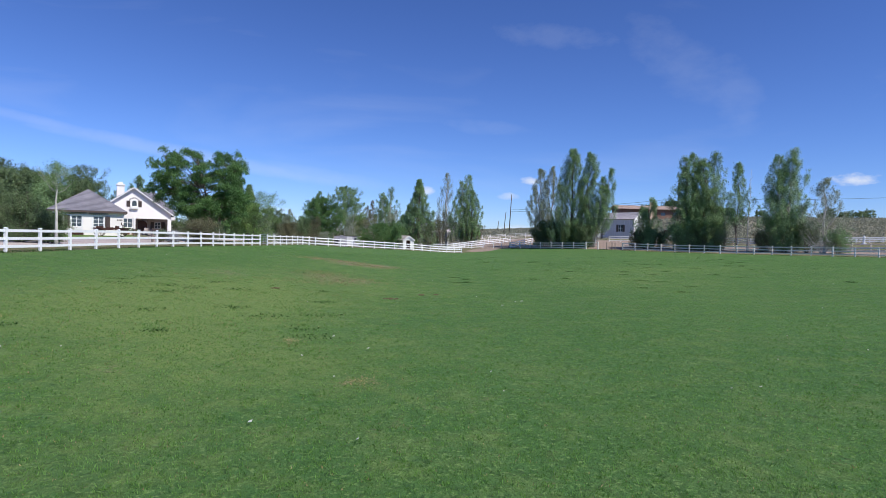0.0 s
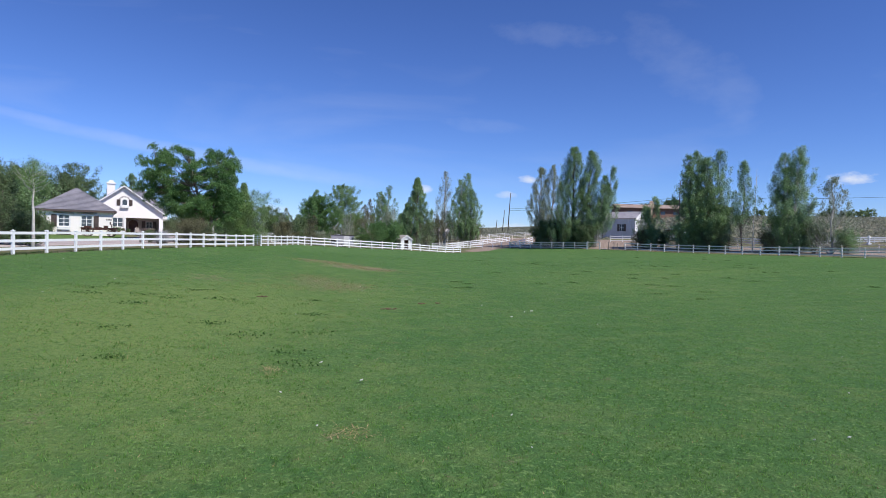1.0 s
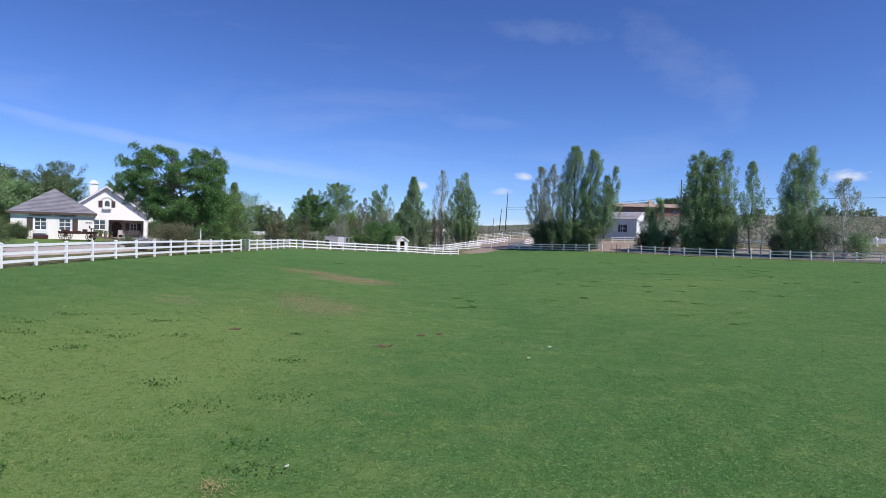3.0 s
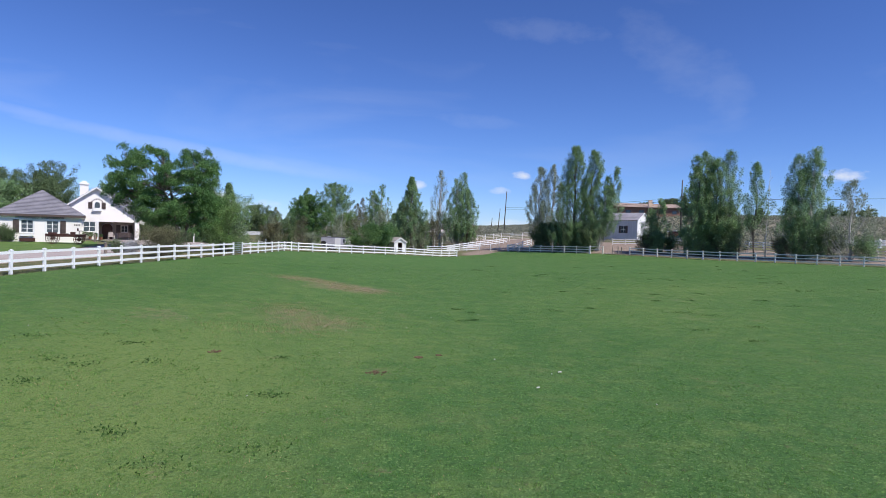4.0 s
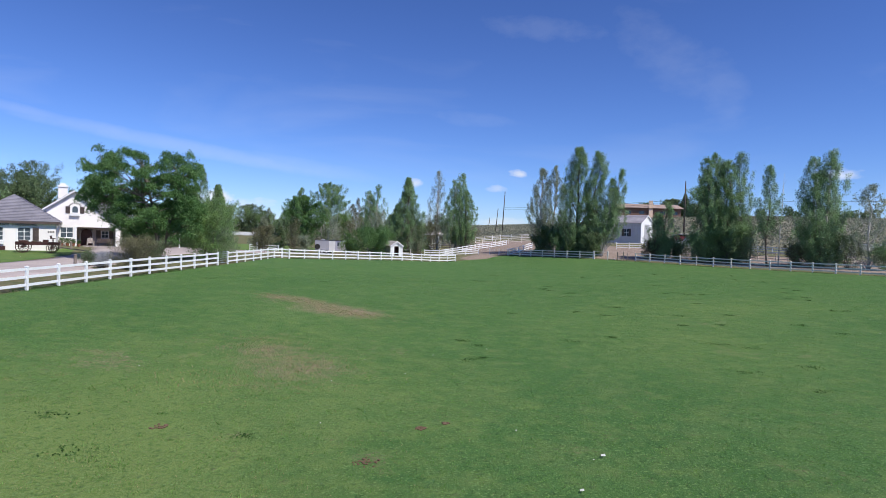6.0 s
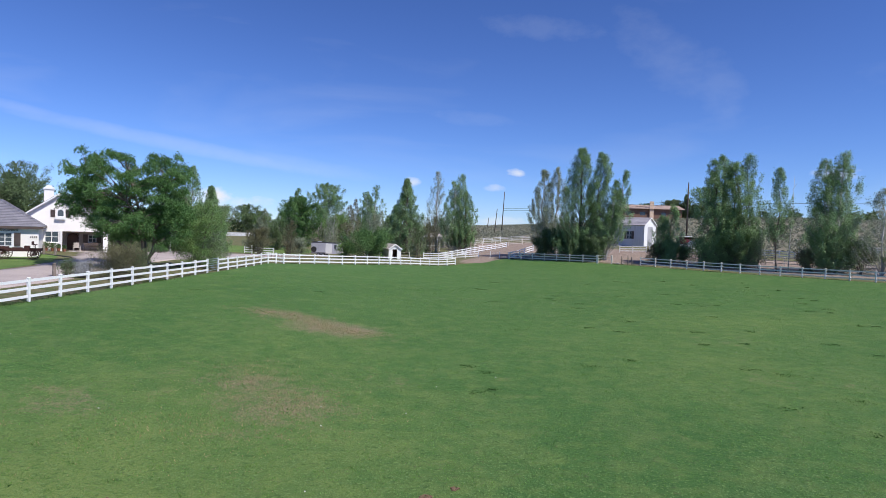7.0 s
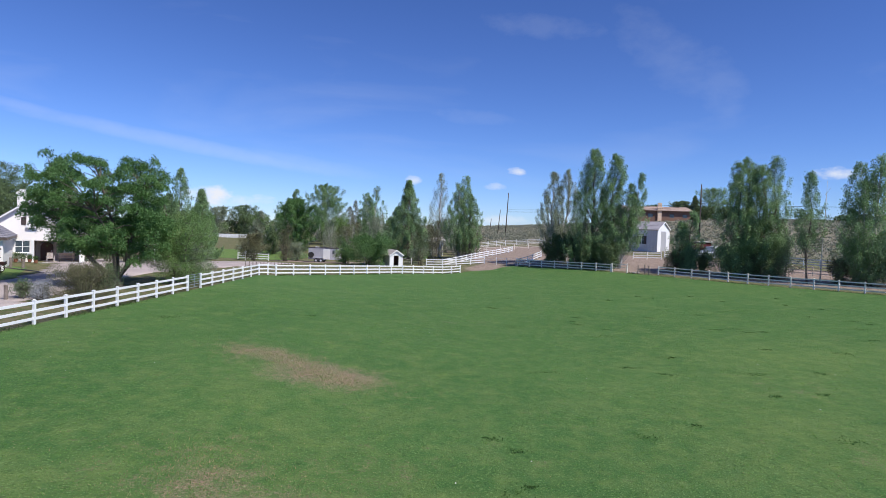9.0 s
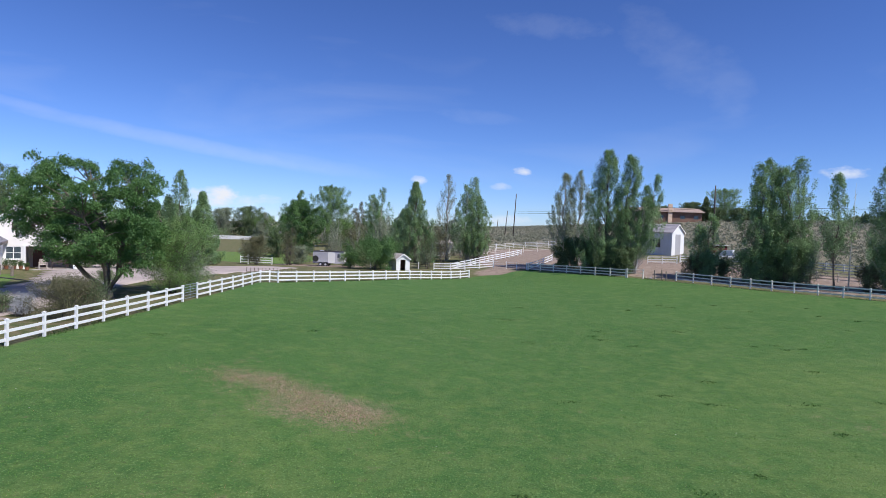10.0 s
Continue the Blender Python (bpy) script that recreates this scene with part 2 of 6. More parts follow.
# ---- building tools ----
class Geo:
    """Gathers vertices and faces of one mesh."""

    def __init__(self):
        self.v, self.f = [], []

    def add(self, verts, faces):
        k = len(self.v)
        self.v += [tuple(p) for p in verts]
        self.f += [tuple(i + k for i in f) for f in faces]
        return self

    def box(self, x0, x1, y0, y1, z0, z1, m=None):
        vs = [Vector((x, y, z)) for z in (z0, z1) for y in (y0, y1) for x in (x0, x1)]
        if m is not None:
            vs = [m @ p for p in vs]
        return self.add(vs, [(0, 2, 3, 1), (4, 5, 7, 6), (0, 1, 5, 4), (1, 3, 7, 5), (3, 2, 6, 7), (2, 0, 4, 6)])

    def tube(self, path, radii, sides=6, cap=True):
        path = [Vector(p) for p in path]
        k = len(self.v)
        for i, p in enumerate(path):
            d = (path[min(i + 1, len(path) - 1)] - path[max(i - 1, 0)]).normalized()
            a = d.cross(Vector((0.31, 0.95, 0.1)) if abs(d.z) > 0.9 else Vector((0, 0, 1))).normalized()
            b = d.cross(a)
            for s in range(sides):
                t = 2 * math.pi * s / sides
                self.v.append(tuple(p + (a * math.cos(t) + b * math.sin(t)) * radii[i]))
        for i in range(len(path) - 1):
            for s in range(sides):
                q = (s + 1) % sides
                self.f.append((k + i * sides + s, k + i * sides + q, k + (i + 1) * sides + q, k + (i + 1) * sides + s))
        if cap:
            self.f.append(tuple(k + s for s in reversed(range(sides))))
            self.f.append(tuple(k + (len(path) - 1) * sides + s for s in range(sides)))
        return self

    def slab(self, corners, thick):
        """A plate through the corners, thickened along its normal, downwards."""
        c = [Vector(p) for p in corners]
        nrm = (c[1] - c[0]).cross(c[2] - c[0]).normalized()
        if nrm.z < 0:
            c.reverse()
            nrm = -nrm
        n = len(c)
        return self.add(c + [p - nrm * thick for p in c], [tuple(range(n)), tuple(reversed(range(n, 2 * n)))] + [(i, i + n, (i + 1) % n + n, (i + 1) % n) for i in range(n)])

    def mesh(self, name, mat, smooth=False):
        me = bpy.data.meshes.new(name)
        me.from_pydata(self.v, [], self.f)
        me.materials.append(mat)
        if smooth:
            me.shade_smooth()
        return me


def part(name, geo, mat, parent=None, label="", smooth=False):
    me = geo if isinstance(geo, bpy.types.Mesh) else geo.mesh(name, M[mat], smooth)
    ob = new(name, me)
    ob.parent = parent
    if label:
        tagged(ob, label)
    return ob


def thing(name, m, label, category, group="", kind=""):
    ob = new(name)
    ob.empty_display_size = 0.3
    ob.matrix_world = m
    return tagged(ob, label, category, group, kind)


def at(x, y, turn=0.0, dz=0.0):
    return pose(x, y, ground_z(x, y) + dz, 0, 0, turn)


# ---- ground ----
FIELD_SPOTS = [(-3, 6, 0.0), (-2, 25, 0.0), (1, 40, -0.1), (13, 40, 0.0), (-6, 47, 0.38), (-11, 31, 0.42), (-21, 40, 1.3), (-21.5, 15, 1.35), (-20.4, 55, 1.27), (-19.6, 68, 1.2), (-19, 80, 1.1), (-17, 86, 1.0), (-10, 96, 0.54), (-3, 105.6, 0.12), (4.9, 115.2, -0.4), (1, 75, 0.1), (15, 120.5, 0.8), (21, 113, 0.93), (27, 105.6, 1.1), (38, 95, 1.18), (46.5, 82, 1.26), (52, 71, 1.35), (18, 80, 0.3), (30, 55, 0.55), (-12, 68, 0.65), (15, 10, 0.2), (0, -30, 0.2), (60, 20, 1.5)]
OUTER_SPOTS = [(-32, 60, 1.5), (-38, 72, 1.8), (-41, 86, 1.95), (-34, 100, 1.4), (-70, 60, 2.0), (-18, 135, -0.3), (-5, 123, 0.15), (-40, 140, 0.1), (-60, 220, 1.2), (0, 145, 0.5), (14, 146, 1.3), (18, 157, 1.85), (20, 172, 2.8), (21, 132, 1.9), (44, 136, 3.5), (33, 120, 2.3), (55, 95, 1.8), (85, 125, 3.4), (82, 229, 11.7), (40, 262, 5.0), (105, 165, 7.6), (150, 120, 7.6), (120, 300, 14), (60, 160, 5.4), (0, 300, 4.2), (-100, 350, 4), (300, 300, 16), (300, 0, 8), (-250, 100, 3), (0, 700, 9), (0, -300, 0), (-500, 600, 6), (600, 600, 16)]
spots = np.array(FIELD_SPOTS + OUTER_SPOTS, float)
SOFT = 9.0


def kernel(dx, dy):
    return np.sqrt(dx * dx + dy * dy + SOFT * SOFT)


_d = spots[:, None, :2] - spots[None, :, :2]
_k = kernel(_d[..., 0], _d[..., 1]) - 0.6 * np.eye(len(spots))
_n = len(spots)
_big = np.zeros((_n + 1, _n + 1))
_big[:_n, :_n], _big[_n, :_n], _big[:_n, _n] = _k, 1, 1
relief = np.linalg.solve(_big, np.r_[spots[:, 2], 0])


def heights(x, y):
    x, y = np.asarray(x, float), np.asarray(y, float)
    z = np.full(x.shape, relief[-1])
    for (sx, sy, _), w in zip(spots, relief):
        z = z + w * kernel(x - sx, y - sy)
    return z


def ground_z(x, y):
    return float(heights(np.array([x]), np.array([y]))[0])


LEFT_LINE = [(-22.9, 4.5), (-20.95, 43.4), (-19.57, 67.8)]
FAR_LINE = [(-17.07, 86.0), (4.9, 115.22)]
RIGHT_START, RIGHT_END = (14.9, 120.55), (64.0, 54.5)
FIELD = [(-23.4, -40), (-20.95, 43.4), (-19.5, 68), (-18.7, 84.9), (-17.1, 86), (4.9, 115.2), (8, 119), (11, 121), (14.9, 120.5), (27.0, 105.9), (49.7, 75.4), (64, 54.5), (110, -40)]
LAWN = [(-32.4, 20), (-32.6, 58), (-34, 70), (-38, 77.5), (-60, 76), (-75, 40), (-70, 20)]
BACK_LAWN = [(-48, 130), (-27, 128), (-24, 148), (-30, 162), (-52, 162)]
ROAD = [(-24.8, 5), (-25, 58), (-26.5, 68), (-26.5, 80), (-24, 92), (-22, 104), (-21, 116), (-27, 117), (-31, 104), (-36, 96), (-42, 91.5), (-44.5, 87), (-38.5, 82), (-34.6, 73), (-32.6, 62), (-32, 5)]


def inside(poly, x, y, soft=1.0):
    """1 inside the outline, 0 outside, soft over some metres."""
    p = np.array(poly, float)
    q = np.roll(p, -1, 0)
    odd = np.zeros(x.shape, bool)
    near = np.full(x.shape, 1e9)
    for (ax, ay), (bx, by) in zip(p, q):
        cross = ((ay > y) != (by > y)) & (x < (bx - ax) * (y - ay) / (by - ay + 1e-12) + ax)
        odd ^= cross
        t = np.clip(((x - ax) * (bx - ax) + (y - ay) * (by - ay)) / ((bx - ax) ** 2 + (by - ay) ** 2), 0, 1)
        near = np.minimum(near, np.hypot(x - ax - t * (bx - ax), y - ay - t * (by - ay)))
    return np.clip(0.5 + np.where(odd, near, -near) / (2 * soft), 0, 1)


def blot(x, y, cx, cy, rx, ry, turn=0.0):
    c, s = math.cos(radians(turn)), math.sin(radians(turn))
    a, b = ((x - cx) * c + (y - cy) * s) / rx, (-(x - cx) * s + (y - cy) * c) / ry
    return np.exp(-(a * a + b * b))


def axis_steps(lo, hi, step, far, grow=1.18):
    inner = list(np.arange(lo, hi + 1e-6, step))
    out, d, a, b = inner, step, lo, hi
    left, right = [], []
    while a > -far or b < far:
        d *= grow
        a, b = a - d, b + d
        left.append(max(a, -far - 100))
        right.append(min(b, far + 100))
    return np.array(sorted(set(left + out + right)))


def grid_mesh(name, xs, ys, lift=0.0):
    gx, gy = np.meshgrid(xs, ys)
    z = heights(gx, gy) + lift
    nx, ny = len(xs), len(ys)
    me = bpy.data.meshes.new(name)
    me.vertices.add(nx * ny)
    me.vertices.foreach_set("co", np.stack([gx, gy, z], -1).ravel().astype(np.float32))
    i = (np.arange(ny - 1)[:, None] * nx + np.arange(nx - 1)).ravel()
    quads = np.stack([i, i + 1, i + 1 + nx, i + nx], -1)
    me.loops.add(quads.size)
    me.loops.foreach_set("vertex_index", quads.ravel().astype(np.int32))
    me.polygons.add(len(quads))
    me.polygons.foreach_set("loop_start", np.arange(0, quads.size, 4, dtype=np.int32))
    me.update(calc_edges=True)
    me.shade_smooth()
    return me, gx.ravel(), gy.ravel()


def ground_material():
    mat = bpy.data.materials.new("paddock_ground")
    mat.use_nodes = True
    n, l = mat.node_tree.nodes, mat.node_tree.links
    bsdf = n["Principled BSDF"]
    bsdf.inputs["Roughness"].default_value, bsdf.inputs["Specular IOR Level"].default_value = 0.9, 0.2
    geo = n.new("ShaderNodeNewGeometry")

    def noise_tex(scale, detail=5, rough=0.55):
        t = n.new("ShaderNodeTexNoise")
        t.inputs["Scale"].default_value, t.inputs["Detail"].default_value, t.inputs["Roughness"].default_value = scale, detail, rough
        l.new(geo.outputs["Position"], t.inputs["Vector"])
        return t.outputs[0]

    def attr(name):
        a = n.new("ShaderNodeAttribute")
        a.attribute_name = name
        return a.outputs["Fac"]

    def span(v, lo, hi):
        r = n.new("ShaderNodeMapRange")
        r.inputs["From Min"].default_value, r.inputs["From Max"].default_value = lo, hi
        l.new(v, r.inputs["Value"])
        return r.outputs[0]

    def blend(f, a, b):
        m = n.new("ShaderNodeMix")
        m.data_type = "RGBA"
        l.new(f, m.inputs["Factor"])
        for s, c in (("A", a), ("B", b)):
            if isinstance(c, tuple):
                m.inputs[s].default_value = (*c, 1)
            else:
                l.new(c, m.inputs[s])
        return m.outputs["Result"]

    def plus(a, b, k=1.0, c=0.0):
        m = n.new("ShaderNodeMath")
        m.operation = "MULTIPLY_ADD"
        l.new(b, m.inputs[0])
        m.inputs[1].default_value = k
        l.new(a, m.inputs[2])
        if not c:
            return m.outputs[0]
        o = n.new("ShaderNodeMath")
        o.operation = "ADD"
        l.new(m.outputs[0], o.inputs[0])
        o.inputs[1].default_value = c
        return o.outputs[0]

    fine, mid, wide = noise_tex(28, 6, 0.7), noise_tex(1.6, 6, 0.6), noise_tex(0.12, 4)
    turf = blend(span(wide, 0.35, 0.65), (0.060, 0.150, 0.037), (0.083, 0.181, 0.046))
    turf = blend(span(mid, 0.48, 0.78), turf, (0.112, 0.195, 0.054))
    turf = blend(span(fine, 0.50, 0.68), turf, (0.036, 0.096, 0.018))
    blotch = noise_tex(0.75, 5, 0.7)
    straw = blend(span(fine, 0.42, 0.62), (0.190, 0.160, 0.095), (0.370, 0.295, 0.190))
    straw = blend(span(noise_tex(1.1, 4, 0.6), 0.46, 0.62), straw, (0.330, 0.225, 0.160))
    straw = blend(span(noise_tex(11.0, 4, 0.7), 0.56, 0.66), straw, (0.52, 0.44, 0.31))
    straw = blend(span(noise_tex(9.0, 3, 0.6), 0.58, 0.66), straw, (0.110, 0.070, 0.045))
    patch, crumb, grit = noise_tex(0.45, 5, 0.6), noise_tex(7.0, 4, 0.65), noise_tex(16.0, 3, 0.6)
    thin = blend(span(fine, 0.4, 0.65), (0.115, 0.200, 0.045), (0.220, 0.280, 0.088))
    thin = blend(span(grit, 0.60, 0.70), thin, (0.34, 0.295, 0.17))
    thin = blend(span(crumb, 0.54, 0.66), thin, (0.075, 0.150, 0.034))
    turf = blend(span(patch, 0.48, 0.74), turf, (0.098, 0.172, 0.054))
    turf = blend(span(noise_tex(2.6, 5, 0.7), 0.52, 0.70), turf, (0.058, 0.138, 0.034))
    turf = blend(span(noise_tex(0.9, 6, 0.7), 0.55, 0.75), turf, (0.132, 0.220, 0.054))
    turf = blend(span(crumb, 0.52, 0.72), turf, (0.030, 0.080, 0.018))
    turf = blend(span(plus(plus(plus(attr("thin"), mid, 1.0), patch, 0.7), crumb, 0.9, -1.3), 0.1, 0.9), turf, thin)
    turf = blend(span(grit, 0.55, 0.67), turf, (0.165, 0.272, 0.084))
    straw = blend(span(grit, 0.50, 0.60), straw, (0.090, 0.140, 0.045))
    turf = blend(span(plus(plus(plus(plus(attr("dry"), mid, 1.3), crumb, 1.5), fine, 0.8), blotch, 2.0, -3.0), 0.15, 1.15), turf, straw)
    soil = blend(span(mid, 0.35, 0.65), (0.235, 0.170, 0.138), (0.35, 0.275, 0.230))
    soil = blend(span(fine, 0.5, 0.8), soil, (0.42, 0.36, 0.285))
    hill = blend(span(noise_tex(0.5, 6, 0.65), 0.38, 0.62), (0.170, 0.160, 0.110), (0.270, 0.235, 0.180))
    rough = blend(span(mid, 0.4, 0.6), (0.10, 0.125, 0.045), (0.20, 0.17, 0.10))
    base = blend(span(plus(attr("hill"), mid, 0.5, -0.25), 0.3, 0.7), rough, hill)
    base = blend(span(plus(attr("soil"), mid, 0.5, -0.25), 0.35, 0.65), base, soil)
    base = blend(span(plus(attr("grass"), mid, 0.5, -0.25), 0.42, 0.58), base, turf)
    l.new(base, bsdf.inputs["Base Color"])
    bp = n.new("ShaderNodeBump")
    bp.inputs["Strength"].default_value, bp.inputs["Distance"].default_value = 0.9, 0.08
    l.new(plus(plus(crumb, mid, 0.8), fine, 0.5), bp.inputs["Height"])
    l.new(bp.outputs[0], bsdf.inputs["Normal"])
    return mat


def build_ground():
    xs = axis_steps(-46, 62, 0.6, 2400)
    ys = axis_steps(-2, 128, 0.6, 2400)
    me, x, y = grid_mesh("ground", xs, ys)
    ramp_soil = blot(x, y, 9.0, 120.5, 3.2, 3.6) + blot(x, y, 12, 132, 4, 9) + blot(x, y, 15, 146, 7, 10) + blot(x, y, 22, 156, 10, 9) + 0.8 * blot(x, y, 10, 166, 14, 8) + 1.2 * blot(x, y, -20, 130, 9, 5)
    along = (x - 14.9) * 0.744 + (y - 120.55) * 0.668
    band = np.clip(along / 1.5, 0, 1) * np.clip((26 - along) / 10, 0, 1) * np.clip((x - 8) / 6, 0, 1)
    verge = inside([(-25.2, 5), (-20.9, 5), (-20.2, 43), (-19.2, 68), (-18, 86), (5, 116), (-6, 118), (-21, 100), (-27, 80), (-27, 68), (-25.2, 58)], x, y, 1.2)
    grass = np.maximum(np.maximum(inside(FIELD, x, y, 0.8), inside(LAWN, x, y, 0.6)), inside(BACK_LAWN, x, y, 2.0))
    grass = np.clip(grass - np.clip(ramp_soil - 0.25, 0, 1) * 1.4, 0, 1)
    hill = np.clip((heights(x, y) - 2.4) / 2.0, 0, 1)
    dry = 0.95 * blot(x, y, -8.6, 48.4, 2.6, 0.8, -28) + 1.5 * blot(x, y, -5.0, 45.6, 2.2, 1.3, -24) + 0.5 * blot(x, y, -6.5, 46.5, 4.5, 2.2, -28) + 0.35 * blot(x, y, -8.5, 50.0, 3.5, 1.8, -20) + 0.6 * blot(x, y, -6.5, 34.8, 1.2, 1.6) + 0.4 * blot(x, y, -7.6, 36.6, 1.8, 2.4) + 0.6 * blot(x, y, -4.3, 33.0, 1.0, 1.7) + 0.55 * blot(x, y, -5.4, 31.6, 1.3, 1.6) + 0.4 * blot(x, y, -2.2, 37.0, 1.6, 1.0) + 0.42 * blot(x, y, -5.6, 33.8, 2.4, 2.6) + 0.6 * blot(x, y, -11, 32, 2.0, 1.6)
    dry = dry + 0.5 * blot(x, y, 13.5, 37.5, 2.2, 0.8, -25) + 0.45 * blot(x, y, 14.5, 46, 2, 1.2) + 0.75 * blot(x, y, -2.0, 25.0, 0.35, 0.45) + 0.55 * blot(x, y, -1.3, 11.2, 0.5, 0.35) + 0.4 * blot(x, y, 2.0, 62, 3, 1)
    thin = 1.0 * blot(x, y, -8.0, 19.5, 4.5, 6.5) + 0.5 * blot(x, y, -9, 28, 5, 8) + 0.5 * blot(x, y, -4, 12, 3, 3) + 0.3 * blot(x, y, -2, 30, 4, 6) + 0.2 * blot(x, y, -6, 42, 7, 7) + 0.35 * blot(x, y, 12, 40, 6, 8) + 0.4 * blot(x, y, 20, 52, 9, 5) + 0.1 + 0.55 * inside(LAWN, x, y, 0.6) + 0.6 * inside(BACK_LAWN, x, y, 2.0)
    for key, v in (("grass", grass), ("soil", np.clip(np.maximum(np.maximum(band, 0.27 * verge), ramp_soil), 0, 1)), ("hill", hill), ("dry", np.clip(dry, 0, 1.5)), ("thin", np.clip(thin, 0, 1))):
        a = me.attributes.new(key, "FLOAT", "POINT")
        a.data.foreach_set("value", v.astype(np.float32))
    me.materials.append(ground_material())
    tagged(new("ground", me), "mown green paddock with dry patches, bare soil and sagebrush hillside", "ground", kind="structure")


build_ground()


def build_road():
    xs, ys = np.arange(-46, -19, 0.75), np.arange(4, 119, 0.75)
    me, x, y = grid_mesh("road", xs, ys, 0.05)
    keep = inside(ROAD, x, y, 0.01) > 0.5
    bm = bmesh.new()
    bm.from_mesh(me)
    bm.verts.ensure_lookup_table()
    bmesh.ops.delete(bm, geom=[v for v, k in zip(bm.verts, keep) if not k], context="VERTS")
    skirt = [e for e in bm.edges if e.is_boundary]
    low = bmesh.ops.extrude_edge_only(bm, edges=skirt)["geom"]
    for v in low:
        if isinstance(v, bmesh.types.BMVert):
            v.co.z -= 0.12
    bm.to_mesh(me)
    bm.free()
    me.materials.append(M["road"])
    tagged(new("road", me), "pale pinkish-grey gravel drive leading to the porch", "driveway", kind="structure")


build_road()


# ---- fences ----
POST = 1.25


def post_mesh(height, w=0.125):
    g, h = Geo(), w / 2
    g.box(-h, h, -h, h, -0.15, height - 0.07)
    c = h + 0.018
    g.box(-c, c, -c, c, height - 0.07, height - 0.04)
    g.add([(-c, -c, height - 0.04), (c, -c, height - 0.04), (c, c, height - 0.04), (-c, c, height - 0.04), (0, 0, height + 0.01)], [(0, 1, 4), (1, 2, 4), (2, 3, 4), (3, 0, 4)])
    return g


def along_line(points, step):
    """Evenly spaced places on a bent line, of about the given step."""
    out = []
    for (ax, ay), (bx, by) in zip(points, points[1:]):
        n = max(1, round(math.hypot(bx - ax, by - ay) / step))
        out += [(ax + (bx - ax) * i / n, ay + (by - ay) * i / n) for i in range(n)]
    return out + [points[-1]]


def fence(places, label, mat="vinyl", rails=(0.28, 0.68, 1.08), height=POST, rail_h=0.14, group="paddock fences", skip=(), post_w=0.125, lift=None, name="fence"):
    x0, y0 = places[0]
    base = thing(name, Matrix.Translation((x0, y0, ground_z(x0, y0))), label, "fence", group)
    z0 = base.matrix_world.translation.z
    me = post_mesh(height, post_w).mesh("post", M[mat])
    feet = [Vector((x - x0, y - y0, (ground_z(x, y) if lift is None else lift(x, y)) - z0)) for x, y in places]
    for i, p in enumerate(feet):
        ob = part("post", me, mat, base)
        ob.location = p
        q = feet[min(i + 1, len(feet) - 1)] - feet[max(i - 1, 0)]
        ob.rotation_euler = (radians(random.uniform(-0.5, 0.5)), radians(random.uniform(-0.5, 0.5)), math.atan2(q.y, q.x))
    for i, (p, q) in enumerate(zip(feet, feet[1:])):
        if i in skip:
            continue
        d = q - p
        length = math.hypot(d.x, d.y)
        for r in rails:
            g = Geo()
            m = Matrix.Translation(p + Vector((0, 0, r + random.uniform(-0.008, 0.008)))) @ Euler((0, -math.atan2(d.z, length), math.atan2(d.y, d.x))).to_matrix().to_4x4()
            g.box(post_w / 2 - 0.01, d.length - post_w / 2 + 0.01, -0.02, 0.02, -rail_h / 2, rail_h / 2, m)
            part("rail", g, mat, base)
    return base


left_places = along_line(LEFT_LINE, 2.44)
fence(left_places, "white three-rail vinyl fence along the drive")
fence([(-19.45, 70.24), (-19.33, 72.67), (-19.19, 75.1), (-19.04, 77.55), (-18.9, 80.0), (-18.76, 82.45), (-18.6, 84.9), (-17.95, 85.95), (-17.07, 86.0)], "white three-rail vinyl fence bending round the paddock corner")
fence(along_line(FAR_LINE, 2.44), "long white three-rail vinyl fence at the paddock's low end")

# right-hand fence, with an opening
RD = Vector((RIGHT_END[0] - 31.44, RIGHT_END[1] - 101.93)).normalized()
right_places = [(31.44 + RD.x * 2.46 * i, 101.93 + RD.y * 2.46 * i) for i in range(24)]
fence(right_places, "shaded greyish white three-rail fence below the poplars", "vinyl_warmed", rail_h=0.12)
q_places = along_line([(14.9, 120.55), (26.32, 106.63)], 2.44)
fence(q_places, "greyish white three-rail fence under the dense poplars", "vinyl_warmed", rail_h=0.12)
fence([(26.32 + 0.12, 106.5), (28.0, 104.6)], "greyish white gate panel with two thin rails", "vinyl_warmed", rails=(0.75, 1.2), height=1.35, rail_h=0.07, name="gate_panel")
for x, y, h in ((29.3, 103.9, 1.25), (30.0, 103.2, 1.35), (30.35, 102.6, 1.2)):
    w = thing("wooden_post", at(x, y), "short weathered wooden post at the fence opening", "post", "opening posts")
    part("shaft", Geo().tube([(0, 0, -0.2), (0.02, 0, h * 0.5), (0, 0.02, h)], (0.07, 0.068, 0.06), 8), "wood_grey", w, smooth=False)


def rock(x, y, s, seed):
    rnd = random.Random(seed)
    bm = bmesh.new()
    bmesh.ops.create_icosphere(bm, subdivisions=2, radius=s)
    for v in bm.verts:
        v.co *= 1 + 0.25 * noise.noise(v.co * 2.2 / s + Vector((seed, 0, 0)))
        v.co.z *= 0.6
    me = bpy.data.meshes.new("rock")
    bm.to_mesh(me)
    bm.free()
    me.materials.append(M["stone"])
    ob = new("rock", me)
    ob.matrix_world = at(x, y, rnd.uniform(0, 360), s * 0.25)
    tagged(ob, "pale grey fieldstone lying by the fence opening", "rock", "stones")


for i, (x, y, s) in enumerate(((28.9, 104.2, 0.28), (29.6, 104.4, 0.2), (28.6, 105.1, 0.16))):
    rock(x, y, s, i + 3)


